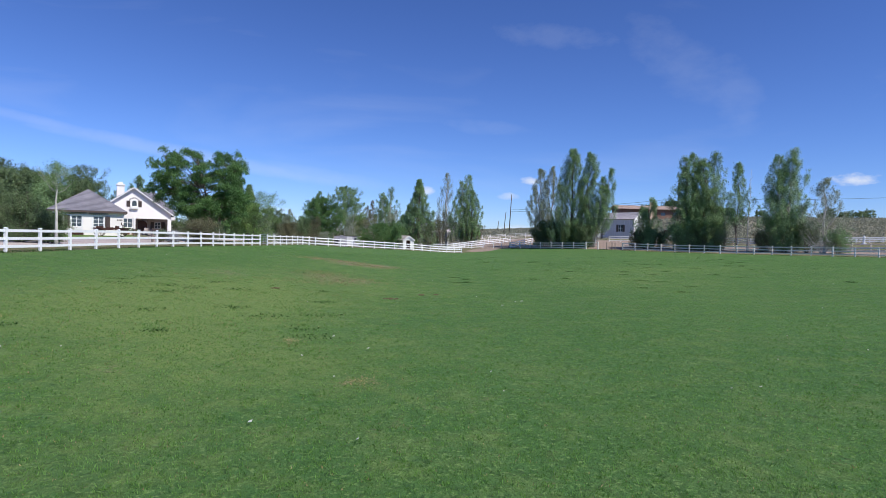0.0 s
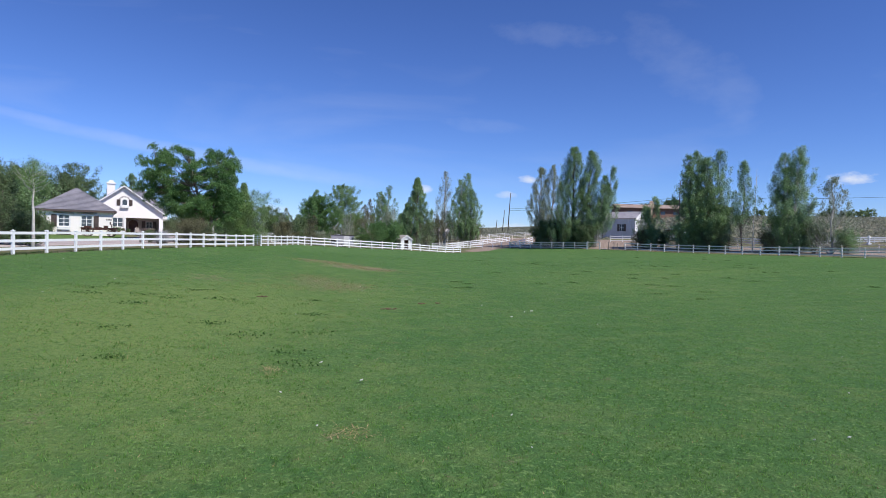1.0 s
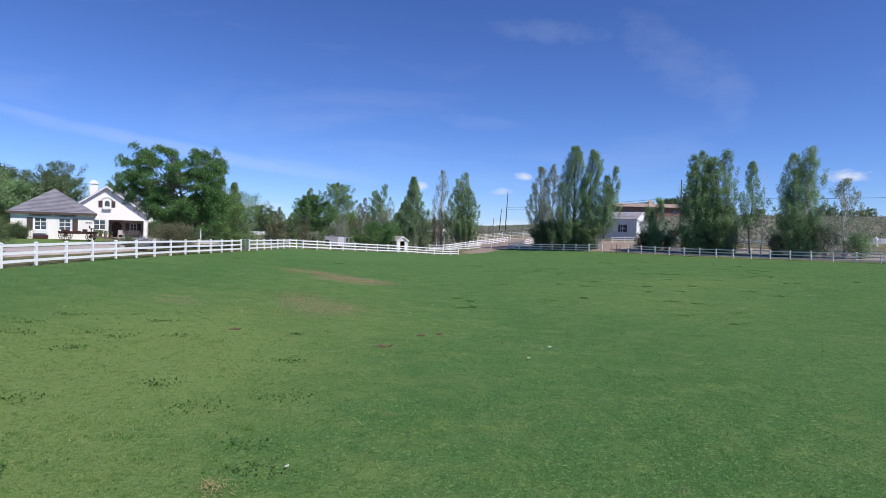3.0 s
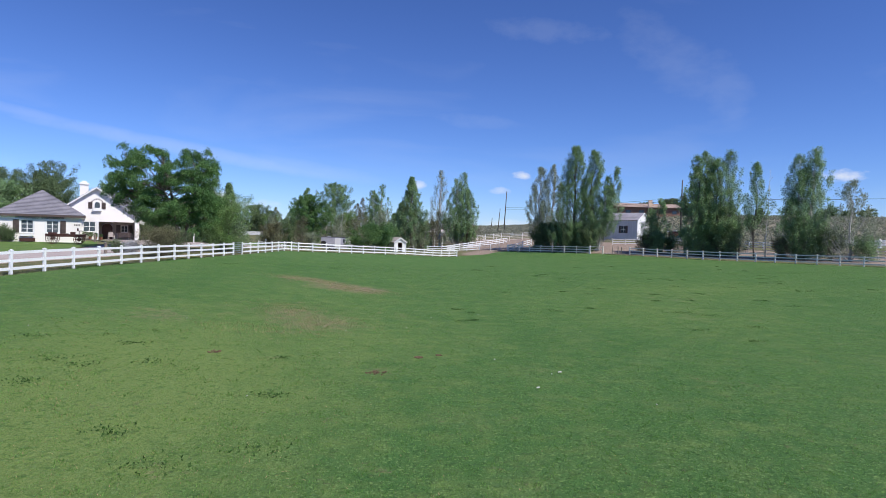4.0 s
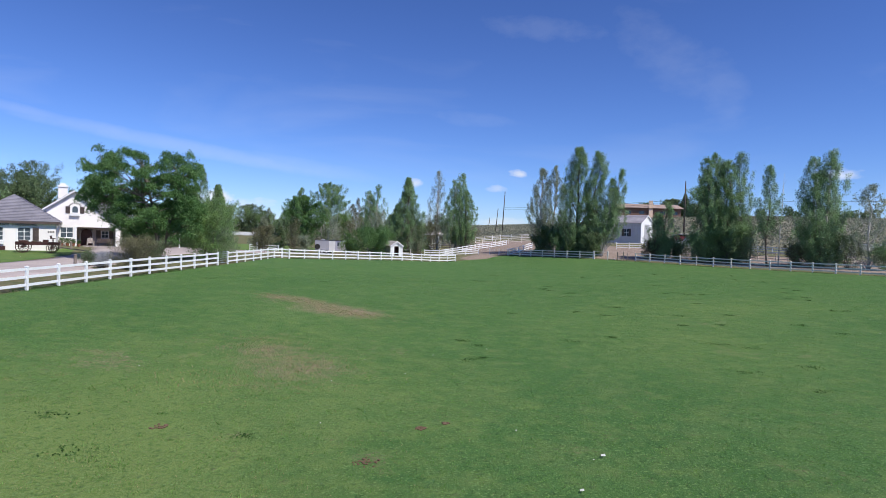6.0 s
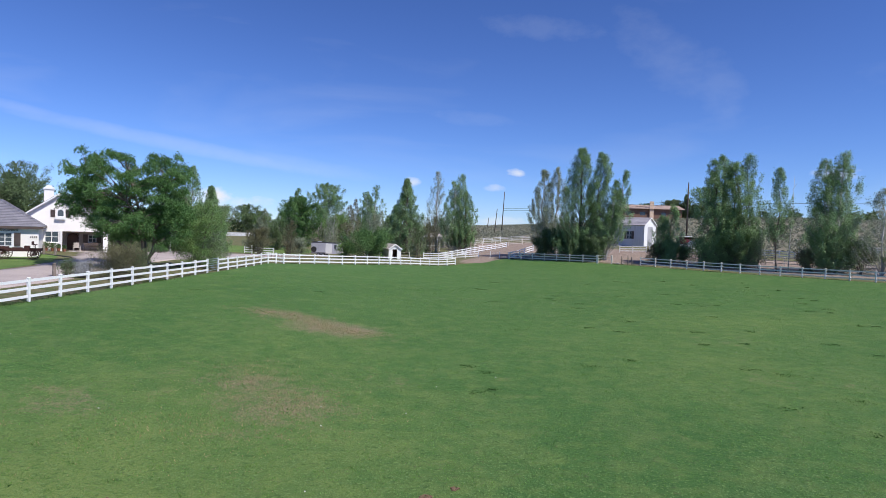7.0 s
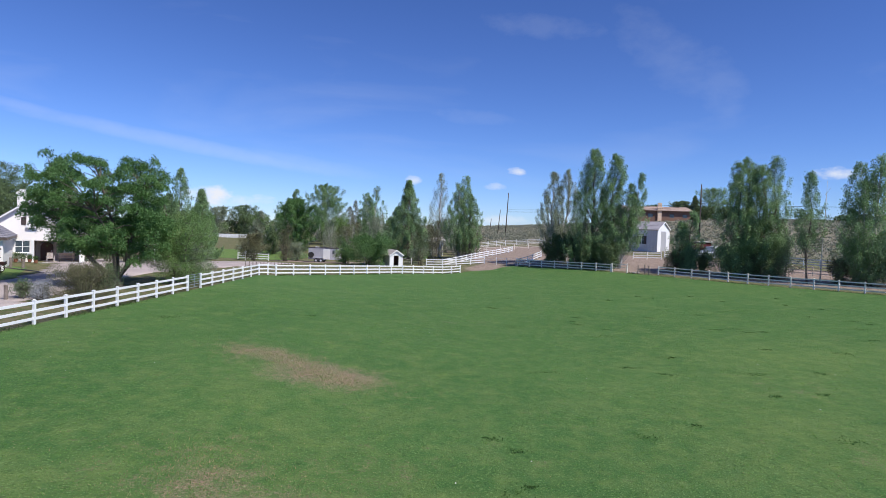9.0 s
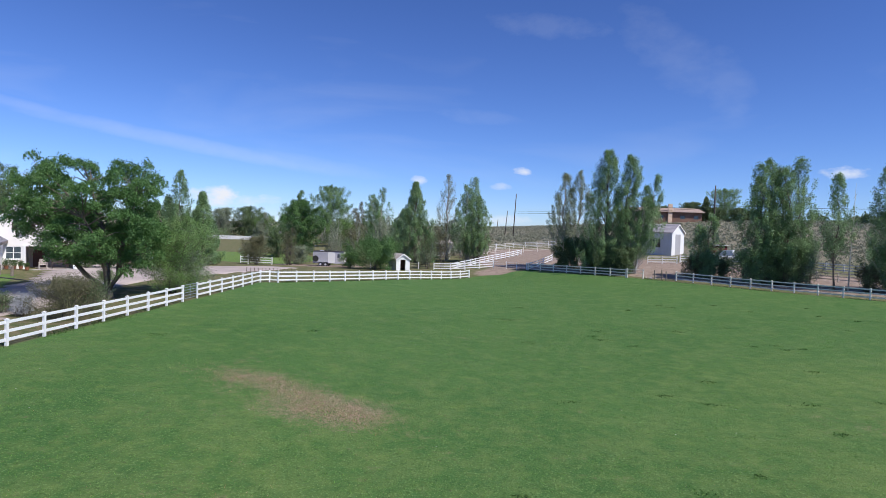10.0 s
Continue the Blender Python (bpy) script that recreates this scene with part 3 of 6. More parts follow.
def tube_gate(x0, y0, x1, y1):
    z = ground_z(x0, y0)
    g = thing("metal_gate", Matrix.Translation((x0, y0, z)), "blue-grey galvanised tube gate in the white fence", "gate")
    dx, dy, dz = x1 - x0, y1 - y0, ground_z(x1, y1) - z
    for s in (0.04, 0.5, 0.96):
        part("upright", Geo().tube([(dx * s, dy * s, dz * s + 0.18), (dx * s, dy * s, dz * s + 1.22)], (0.022, 0.022), 8), "gate", g)
    for h in (0.2, 0.42, 0.62, 0.82, 1.02, 1.2):
        part("bar", Geo().tube([(dx * 0.04, dy * 0.04, dz * 0.04 + h), (dx * 0.96, dy * 0.96, dz * 0.96 + h)], (0.02, 0.02), 8), "gate", g)
    for h in (0.3, 1.1):
        part("hinge", Geo().box(-0.03, dx * 0.05 + 0.03, -0.02, dy * 0.05 + 0.02, h - 0.04, h + 0.04), "gate", g)


tube_gate(-19.57, 67.87, -19.45, 70.17)

# ramp fences climbing behind the low corner
fence(along_line([(2.4, 124.6), (6.2, 130.5), (12.4, 143), (19.2, 155)], 2.44), "white three-rail fence climbing beside the dirt ramp", group="ramp fences")
fence(along_line([(-0.4, 124.4), (2.4, 124.6), (9.9, 126.5)], 2.44), "white three-rail fence across the ramp's foot", group="ramp fences")
fence([(14.9, 120.75), (17.0, 123.2), (18.4, 126.0), (19.8, 128.8), (21.1, 131.6)], "white three-rail fence on the ramp's upper side", group="ramp fences")
fence([(9.9, 126.6), (11.8, 124.2), (13.3, 122.4), (14.7, 120.95)], "white posts with thin wires across the ramp", rails=(0.45, 0.8, 1.1), rail_h=0.02, post_w=0.09, group="ramp fences", name="wire_fence")
# pens behind
fence(along_line([(4, 166), (20, 172), (34, 170)], 2.6), "white-posted pen fence on the slope", rails=(0.5, 0.9, 1.25), height=1.5, rail_h=0.08, group="pen fences")
fence(along_line([(6, 152), (14, 160), (27, 160)], 3.0), "thin-railed pale pen fence", "vinyl_warmed", rails=(0.4, 0.8, 1.2), height=1.35, rail_h=0.06, group="pen fences")
fence(along_line([(-6, 146), (8, 146)], 3.0), "weathered wooden pen rails in the yard", "wood_grey", rails=(0.5, 0.9, 1.3), height=1.5, rail_h=0.1, group="pen fences")
fence(along_line([(-14, 127), (-3, 125.2)], 2.6), "low pale wire-and-post fence near the little shed", "vinyl_warmed", rails=(0.5, 1.0), height=1.15, rail_h=0.05, group="pen fences")
fence(along_line([(34.8, 121.3), (39.2, 120.2)], 2.2), "white three-rail fence before the barn", group="corral fences")
fence(along_line([(40.4, 121.8), (49.2, 121.8), (56, 116.5), (66, 103)], 2.44), "white rail corral fence behind the poplars", rail_h=0.16, group="corral fences")
fence(along_line([(40, 112), (58, 92), (66, 80)], 2.44), "pale corral rails behind the poplars", "vinyl_warmed", rails=(0.3, 0.7, 1.1), rail_h=0.12, group="corral fences")
fence(along_line([(80, 126), (93, 121)], 2.44), "broad white board fence on the slope", rails=(0.35, 0.75, 1.1), rail_h=0.26, group="corral fences")
fence(along_line([(-21.8, 91), (-17.2, 94.5)], 0.45), "row of thin weathered pickets behind the white fence", "wood_grey", rails=(0.5,), height=0.95, rail_h=0.05, post_w=0.05, group="back fences", name="picket_fence")
fence(along_line([(-33.2, 126), (-27.9, 126)], 2.44), "white rail fence before the back lawn", group="back fences")
fence(along_line([(-78, 222), (-50, 222)], 3.0), "distant white board fence", rails=(0.4, 0.8, 1.2), height=1.6, rail_h=0.35, group="back fences")


# ---- house ----
def wall_geo(x0, x1, z0, z1, holes, thick=0.2, top=None):
    """One welded upright wall in the plane y=0 (thickness to +y) with real openings (x0, x1, z0, z1) and, on top, a gable outline."""
    g = Geo()
    xs = sorted({x0, x1, *(h[0] for h in holes), *(h[1] for h in holes)} | ({x for x, z in top if z == z1} if top else set()))
    zs = sorted({z0, z1, *(h[2] for h in holes), *(h[3] for h in holes)})
    zs = [z for z in zs if z0 <= z <= z1]
    nx, nz = len(xs), len(zs)
    g.v = [(x, y, z) for y in (0, thick) for z in zs for x in xs]
    k = nx * nz
    solid = lambda i, j: 0 <= i < nx - 1 and 0 <= j < nz - 1 and not any(h[0] < (xs[i] + xs[i + 1]) / 2 < h[1] and h[2] < (zs[j] + zs[j + 1]) / 2 < h[3] for h in holes)
    for i in range(nx - 1):
        for j in range(nz - 1):
            if not solid(i, j):
                continue
            p, q, r, t = j * nx + i, j * nx + i + 1, (j + 1) * nx + i + 1, (j + 1) * nx + i
            g.f += [(p, q, r, t), (p + k, t + k, r + k, q + k)]
            for (u, w), (di, dj) in (((p, q), (0, -1)), ((q, r), (1, 0)), ((r, t), (0, 1)), ((t, p), (-1, 0))):
                if not solid(i + di, j + dj) and not (top and dj == 1 and j == nz - 2):
                    g.f.append((u, u + k, w + k, w))
    if top:
        base = [(nz - 1) * nx + i for i in range(nx)]
        up = [(x, z) for x, z in top if z > z1]
        m = len(g.v)
        g.v += [(x, 0, z) for x, z in up] + [(x, thick, z) for x, z in up]
        c = len(up)
        ring = base + list(range(m, m + c))
        back = [i + k for i in base] + list(range(m + c, m + 2 * c))
        g.f += [tuple(ring), tuple(reversed(back))]
        n = len(ring)
        for i in range(nx - 1, n):
            g.f.append((ring[i], back[i], back[(i + 1) % n], ring[(i + 1) % n]))
    return g


def window(parent, x0, x1, z0, z1, y=0.0, columns=2, rows=2, turn=0):
    """A framed window with glazing bars, set into its opening."""
    f = Geo()
    w = 0.07
    f.box(x0, x1, y + 0.02, y + 0.12, z0, z0 + w).box(x0, x1, y + 0.02, y + 0.12, z1 - w, z1)
    f.box(x0, x0 + w, y + 0.02, y + 0.12, z0 + w, z1 - w).box(x1 - w, x1, y + 0.02, y + 0.12, z0 + w, z1 - w)
    win = part("window", f, "trim", parent, "white-framed window with glazing bars")
    for i in range(1, columns):
        x = x0 + (x1 - x0) * i / columns
        part("mullion", Geo().box(x - 0.035, x + 0.035, y + 0.03, y + 0.1, z0 + w, z1 - w), "trim", win)
    for i in range(1, rows):
        z = z0 + (z1 - z0) * i / rows
        part("glazing_bar", Geo().box(x0 + w, x1 - w, y + 0.04, y + 0.09, z - 0.025, z + 0.025), "trim", win)
    part("pane", Geo().box(x0 + w, x1 - w, y + 0.06, y + 0.075, z0 + w, z1 - w), "glass", win, "dark reflecting window pane")
    part("sill", Geo().box(x0 - 0.06, x1 + 0.06, y - 0.09, y + 0.03, z0 - 0.07, z0 - 0.003), "trim", win)
    return win


def roof_courses(parent, a, b, c, d, name="roof_slope", mat="roof", step=0.36, thick=0.1):
    """A roof slope: eave from a to b, ridge from d to c, with a tile course laid on it every step."""
    a, b, c, d = (Vector(p) for p in (a, b, c, d))
    rise = max((d - a).length, (c - b).length)
    n = max(2, int(rise / step))
    nrm = (b - a).cross(d - a).normalized()
    if nrm.z < 0:
        nrm = -nrm
    deck = part(name, Geo().slab([a, b, c, d] if (c - d).length > 0.01 else [a, b, c], thick), mat, parent)
    for i in range(n):
        t0, t1 = i / n, min(1.0, (i + 1.06) / n)
        p, q = a.lerp(d, t0), b.lerp(c, t0)
        r, s = b.lerp(c, t1), a.lerp(d, t1)
        corners = [p + nrm * 0.07, q + nrm * 0.07, r + nrm * 0.03, s + nrm * 0.03]
        if (r - s).length < 0.02:
            corners = corners[:3]
        part("tile_course", Geo().slab(corners, 0.05 if i else 0.062), mat, deck)
    return deck


HOUSE = Matrix.Translation((-40.52, 71.95, 1.95)) @ pose(0, 0, 0, 0, 0, 29.4)
house = thing("house", HOUSE, "white stucco ranch house with grey tiled roofs and open porch", "house")
GE, GA = 2.72, 5.45
garage_front = wall_geo(-4.0, 3.4, -0.4, GE, [(-1.95, -0.85, 0.85, 2.17), (0.22, 1.35, 0.85, 2.14)])
part("garage_front_wall", garage_front, "stucco", house)
part("garage_side_wall", Geo().box(3.2, 3.4, 0.2, 9.3, -0.4, GE).box(-4.0, -3.8, 0.2, 12, -0.4, GE), "stucco", house)
window(house, -1.95, -0.85, 0.85, 2.17, rows=3)
window(house, 0.22, 1.35, 0.85, 2.14, rows=3)
for x0, x1, z0, z1 in ((-1.95, -0.85, 0.85, 2.17), (0.22, 1.35, 0.85, 2.14)):
    part("window_casing", Geo().box(x0 - 0.1, x0 - 0.003, -0.04, -0.003, z0 - 0.08, z1 + 0.1).box(x1 + 0.003, x1 + 0.1, -0.04, -0.003, z0 - 0.08, z1 + 0.1).box(x0 - 0.003, x1 + 0.003, -0.04, -0.003, z1 + 0.003, z1 + 0.1), "trim", house)


def shutter(x0, x1, z0, z1, y=0.0):
    s = part("shutter", Geo().box(x0, x1, y - 0.05, y - 0.003, z0, z1), "shutter", house, "dark louvred shutter")
    n = 9
    for i in range(n):
        z = z0 + 0.06 + (z1 - z0 - 0.12) * i / n
        part("louvre", Geo().box(x0 + 0.05, x1 - 0.05, y - 0.07, y - 0.05, z, z + (z1 - z0) / n * 0.55), "shutter", s)


shutter(1.48, 1.98, 0.85, 2.14)
shutter(-2.6, -2.08, 0.85, 2.17)
part("flower_box", Geo().box(-1.95, -0.8, -0.3, -0.095, 0.5, 0.74), "trim", house, "white window box")
OV = 0.35
ex0, ex1, ey = -4.0 - OV, 3.4 + OV, -OV
ap = Vector((-0.3, 4.05, GA))
roof_courses(house, (ex0, ey, GE), (ex1, ey, GE), ap, ap)
roof_courses(house, (ex1, ey, GE), (ex1, 11.5, GE), (-0.3, 11.5, GA), ap)
roof_courses(house, (ex0, 13, GE), (ex0, ey, GE), ap, (-0.3, 13, GA))
# dark strip in place of the shade below the thin roof edge
part("eave_strip", Geo().box(ex0, ex1, ey - 0.03, ey - 0.003, GE - 0.2, GE + 0.02).box(ex1 + 0.003, ex1 + 0.03, ey, 9.3, GE - 0.2, GE + 0.02), "shutter", house, "dark strip painting the shade under the eave")
part("soffit", Geo().box(ex0, ex1, ey, -0.005, GE - 0.1, GE - 0.06).box(3.405, ex1, -0.005, 9.2, GE - 0.1, GE - 0.06), "trim", house)
# gable block
GY, EZ, AX, AZ = 9.3, 2.95, 4.92, 6.35
part("gable_wall", wall_geo(0.3, 9.55, -0.4, EZ - 0.1, [(3.55, 4.85, 0.95, 2.2), (5.17, 9.1, -0.5, 2.2)], top=[(0.3, EZ - 0.1), (9.55, EZ - 0.1), (AX + 0.35, AZ - 0.12), (AX - 0.35, AZ - 0.12)]), "stucco", house).location = (0, GY, 0)
window(house, 3.55, 4.85, 0.95, 2.2, GY)
part("porch_back_wall", wall_geo(5.17, 9.1, -0.1, 2.4, [(5.6, 6.75, -0.1, 2.0), (7.7, 8.5, 0.9, 1.8)], 0.15), "interior", house).location = (0, GY + 2.6, 0)
part("porch_side_wall", Geo().box(5.02, 5.167, GY + 0.2, GY + 2.6, -0.1, 2.4), "interior", house)
part("porch_side_wall", Geo().box(9.103, 9.25, GY + 0.2, GY + 2.6, -0.1, 2.4), "interior", house)
part("porch_ceiling", Geo().box(5.0, 9.3, GY + 0.2, GY + 2.8, 2.4, 2.5), "interior", house)
part("porch_floor", Geo().box(4.9, 9.4, GY - 1.2, GY + 2.6, -0.3, -0.02), "concrete", house)
window(house, 7.7, 8.5, 0.9, 1.8, GY + 2.6)


def arched_door():
    g = Geo()
    pts = [(5.6, -0.02), (6.75, -0.02), (6.75, 1.45)] + [(6.175 + 0.575 * math.cos(a), 1.45 + 0.53 * math.sin(a)) for a in [math.pi * i / 10 for i in range(1, 10)]] + [(5.6, 1.45)]
    n, y0, y1 = len(pts), GY + 2.62, GY + 2.7
    g.add([(x, y0, z) for x, z in pts] + [(x, y1, z) for x, z in pts], [tuple(range(n)), tuple(reversed(range(n, 2 * n)))] + [(i, (i + 1) % n, (i + 1) % n + n, i + n) for i in range(n)])
    d = part("front_door", g, "door", house, "dark arched wooden front door")
    part("handle", Geo().box(6.55, 6.6, GY + 2.55, GY + 2.62, 0.95, 1.1), "metal", d, "metal handle")


arched_door()
part("porch_post", Geo().box(9.1, 9.25, GY - 0.02, GY - 0.003, 0, 2.2), "trim", house)
# arched gable window, shutters, sill box and a curved name board of plain bars
aw = Geo()
arc = [(AX + 0.08 + 0.36 * math.cos(a), 4.3 + 0.36 * math.sin(a)) for a in [math.pi * i / 12 for i in range(13)]]
ring = [(AX + 0.44, 3.78)] + arc + [(AX - 0.28, 3.78)]
n = len(ring)
inner = [(AX + 0.08 + (x - AX - 0.08) * 0.76, 4.2 + (z - 4.2) * 0.82) for x, z in ring]
for i in range(n):
    j = (i + 1) % n
    aw.add([(ring[i][0], GY - 0.07, ring[i][1]), (ring[j][0], GY - 0.07, ring[j][1]), (inner[j][0], GY - 0.07, inner[j][1]), (inner[i][0], GY - 0.07, inner[i][1]), (ring[i][0], GY - 0.003, ring[i][1]), (ring[j][0], GY - 0.003, ring[j][1]), (inner[j][0], GY - 0.003, inner[j][1]), (inner[i][0], GY - 0.003, inner[i][1])], [(0, 1, 2, 3), (0, 4, 5, 1), (3, 2, 6, 7)])
gw = part("arched_window", aw, "trim", house, "small arched attic window")
part("pane", Geo().add([(x, GY - 0.02, z) for x, z in inner], [tuple(range(n))]), "glass", gw)
part("window_box", Geo().box(AX - 0.4, AX + 0.56, GY - 0.32, GY - 0.003, 3.5, 3.74), "trim", house, "white box below the attic window")
shutter(AX - 0.85, AX - 0.42, 3.75, 4.55, GY)
shutter(AX + 0.55, AX + 0.98, 3.75, 4.55, GY)
for i in range(8):
    a = radians(148 - i * 16.5)
    cx, cz = AX + 0.08 + 0.66 * math.cos(a), 4.30 + 0.64 * math.sin(a)
    m = Matrix.Translation((cx, GY - 0.02, cz)) @ pose(0, 0, 0, 0, 90 - math.degrees(a) - 0, 0)
    part("lettering_bar", Geo().box(-0.05, 0.05, -0.015, 0.012, -0.08, 0.08, m), "ink", house)
for i in range(4):
    part("number_bar", Geo().box(2.72 + i * 0.15, 2.82 + i * 0.15, -0.025, -0.004, 1.66, 1.84), "ink", house)
RW = 0.45
roof_courses(house, (AX + 5.05, GY - RW, EZ - 0.28), (AX + 5.05, 24, EZ - 0.28), (AX, 24, AZ), (AX, GY - RW, AZ), "roof_slope")
roof_courses(house, (AX - 5.05, 24, EZ - 0.28), (AX - 5.05, GY - RW, EZ - 0.28), (AX, GY - RW, AZ), (AX, 24, AZ), "roof_slope")
for s in (-1, 1):
    v0, v1 = Vector((AX, GY - RW - 0.02, AZ + 0.03)), Vector((AX + s * 5.07, GY - RW - 0.02, EZ - 0.28))
    part("bargeboard", Geo().add([v0, v1, v1 - Vector((0, 0, 0.16)), v0 - Vector((0, 0, 0.16)), v0 + Vector((0, 0.05, 0)), v1 + Vector((0, 0.05, 0)), v1 + Vector((0, 0.05, -0.16)), v0 + Vector((0, 0.05, -0.16))], [(0, 1, 2, 3), (4, 7, 6, 5), (0, 4, 5, 1), (2, 6, 7, 3), (1, 5, 6, 2)]), "trim", house, "white bargeboard")
part("side_wall", Geo().box(9.35, 9.55, GY + 0.2, 24, -0.4, EZ - 0.2).box(0.3, 0.5, GY + 0.2, 24, -0.4, EZ).box(0.5, 9.35, 23.8, 24, -0.4, EZ), "stucco", house)
part("wing_wall", Geo().box(9.56, 10.5, 13.3, 21.7, -0.4, 2.9), "stucco", house)
hip = Vector((8.1, 17.5, 6.3))
roof_courses(house, (9.0, 13.0, 3.0), (10.85, 13.0, 3.0), hip, (AX + 0.1, 17.5, 6.3), "main_roof")
roof_courses(house, (10.85, 13.0, 3.0), (10.85, 22.0, 3.0), hip, hip, "main_roof")
roof_courses(house, (10.85, 22.0, 3.0), (9.0, 22.0, 3.0), (AX + 0.1, 17.5, 6.3), hip, "main_roof")
ch = part("chimney", Geo().box(3.15, 4.15, 18.0, 19.0, 4.0, 7.35), "stucco", house)
part("chimney_cap", Geo().box(3.05, 4.25, 17.9, 19.1, 7.1, 7.25).box(3.35, 3.95, 18.2, 18.8, 7.35, 7.6), "trim", ch)


# ---- trees and shrubs ----
def leaf_mesh(name, mat, centres, size, rng, axis=None):
    """Many small leaves, each one pointed and tilted; axis: they face away from the stem, as leaves do for light."""
    n = len(centres)
    if axis is None:
        face = rng.normal(size=(n, 3))
        face[:, 2] += 0.6
    else:
        out = centres * np.array([1, 1, 0.0])
        out = out / (np.linalg.norm(out, axis=1, keepdims=True) + 0.4)
        out[:, 2] = 0.55
        face = out * axis + rng.normal(size=(n, 3)) * 0.75
    face /= np.linalg.norm(face, axis=1, keepdims=True) + 1e-9
    d = np.cross(face, rng.normal(size=(n, 3)))
    d /= np.linalg.norm(d, axis=1, keepdims=True) + 1e-9
    e = np.cross(face, d)
    s = size * rng.uniform(0.6, 1.35, (n, 1))
    fold = face * s * rng.uniform(-0.2, 0.2, (n, 1))
    v = np.stack([centres - d * s * 0.45 - e * s * 0.36 + fold, centres + d * s * 0.65, centres - d * s * 0.45 + e * s * 0.36 - fold], 1).reshape(-1, 3)
    me = bpy.data.meshes.new(name)
    me.vertices.add(3 * n)
    me.vertices.foreach_set("co", v.ravel().astype(np.float32))
    me.loops.add(3 * n)
    me.loops.foreach_set("vertex_index", np.arange(3 * n, dtype=np.int32))
    me.polygons.add(n)
    me.polygons.foreach_set("loop_start", np.arange(0, 3 * n, 3, dtype=np.int32))
    me.update(calc_edges=True)
    me.materials.append(mat)
    return me


def profile(shape, t):
    """Half-width of the crown, 0 to 1, at the height t of the stem."""
    if shape == "poplar":
        return max(0.06, (1 - t) ** 0.58 * min(1, 0.62 + 1.3 * t)) * 1.14
    if shape == "cone":
        return max(0.05, (1 - t) ** 0.85 * min(1, 0.75 + 1.2 * t)) * 1.1
    if shape == "vase":
        return max(0.15, math.sin(math.pi * min(1, 0.28 + t * 0.66)) ** 0.6)
    return max(0.1, math.sin(math.pi * min(0.97, 0.12 + t * 0.86)) ** 0.55)


def upright_sprays(wood, stem, rs, height, half, shape, bare, gap, rng, count):
    """Limbs that rise steeply from the stem and end in upright leafy sprays, which fill a pointed egg-shaped crown."""
    out, low = [], height * max(bare, 0.02)
    swell = [rng.uniform(0, 6.28, 3), rng.uniform(0.08, 0.16, 3)]
    for k in range(count):
        if rng.uniform() < gap:
            continue
        t = ((k + rng.uniform()) / count) ** 1.12
        az = rng.uniform(0, 2 * math.pi)
        lobe = 1 + swell[1][0] * math.sin(2 * az + swell[0][0] + 4 * t) + swell[1][1] * math.sin(3 * az + swell[0][1] - 7 * t) + swell[1][2] * math.sin(5 * az + 11 * t + swell[0][2])
        reach = half * profile(shape, t) * lobe * math.sqrt(rng.uniform(0.12, 1.0))
        z = low + (height - low) * t
        length = (0.45 + 0.075 * height) * rng.uniform(0.6, 1.25) * (1 - 0.45 * t)
        f = min(0.999, max(0.02, z / height))
        i = min(6, int(f * 7))
        axis = stem[i].lerp(stem[i + 1], f * 7 - i)
        mid = Vector((axis.x + math.cos(az) * reach, axis.y + math.sin(az) * reach, z))
        tilt = Vector((math.cos(az) * 0.30 * reach / (half + 0.1), math.sin(az) * 0.30 * reach / (half + 0.1), 1)).normalized()
        tip = mid + tilt * length * 0.62
        tip.z = min(tip.z, height * (1.0 if reach < 0.3 * half else 0.985))
        foot = mid - tilt * length * 0.45
        j = min(6, max(0, int((z - 1.3 * reach - length * 0.5) / height * 7)))
        start = stem[j].lerp(stem[j + 1], min(1.0, max(0.0, (z - 1.3 * reach - length * 0.5) / height * 7 - j)))
        wood.tube([start, foot, tip], (max(0.018, rs * 0.22 * (1 - t * 0.7)), max(0.012, rs * 0.12 * (1 - t * 0.6)), 0.006), 4, False)
        m = int(9 + 15 * length)
        u = rng.uniform(-0.1, 1.0, m)
        fat = (0.13 + 0.10 * length) * np.clip(1.15 - u, 0.15, 1)[:, None]
        line = np.array(foot) + (np.array(tip) - np.array(foot)) * u[:, None]
        out.append(line + np.clip(rng.normal(size=(m, 3)), -1.6, 1.6) * fat * np.array([0.62, 0.62, 0.5]))
    return out


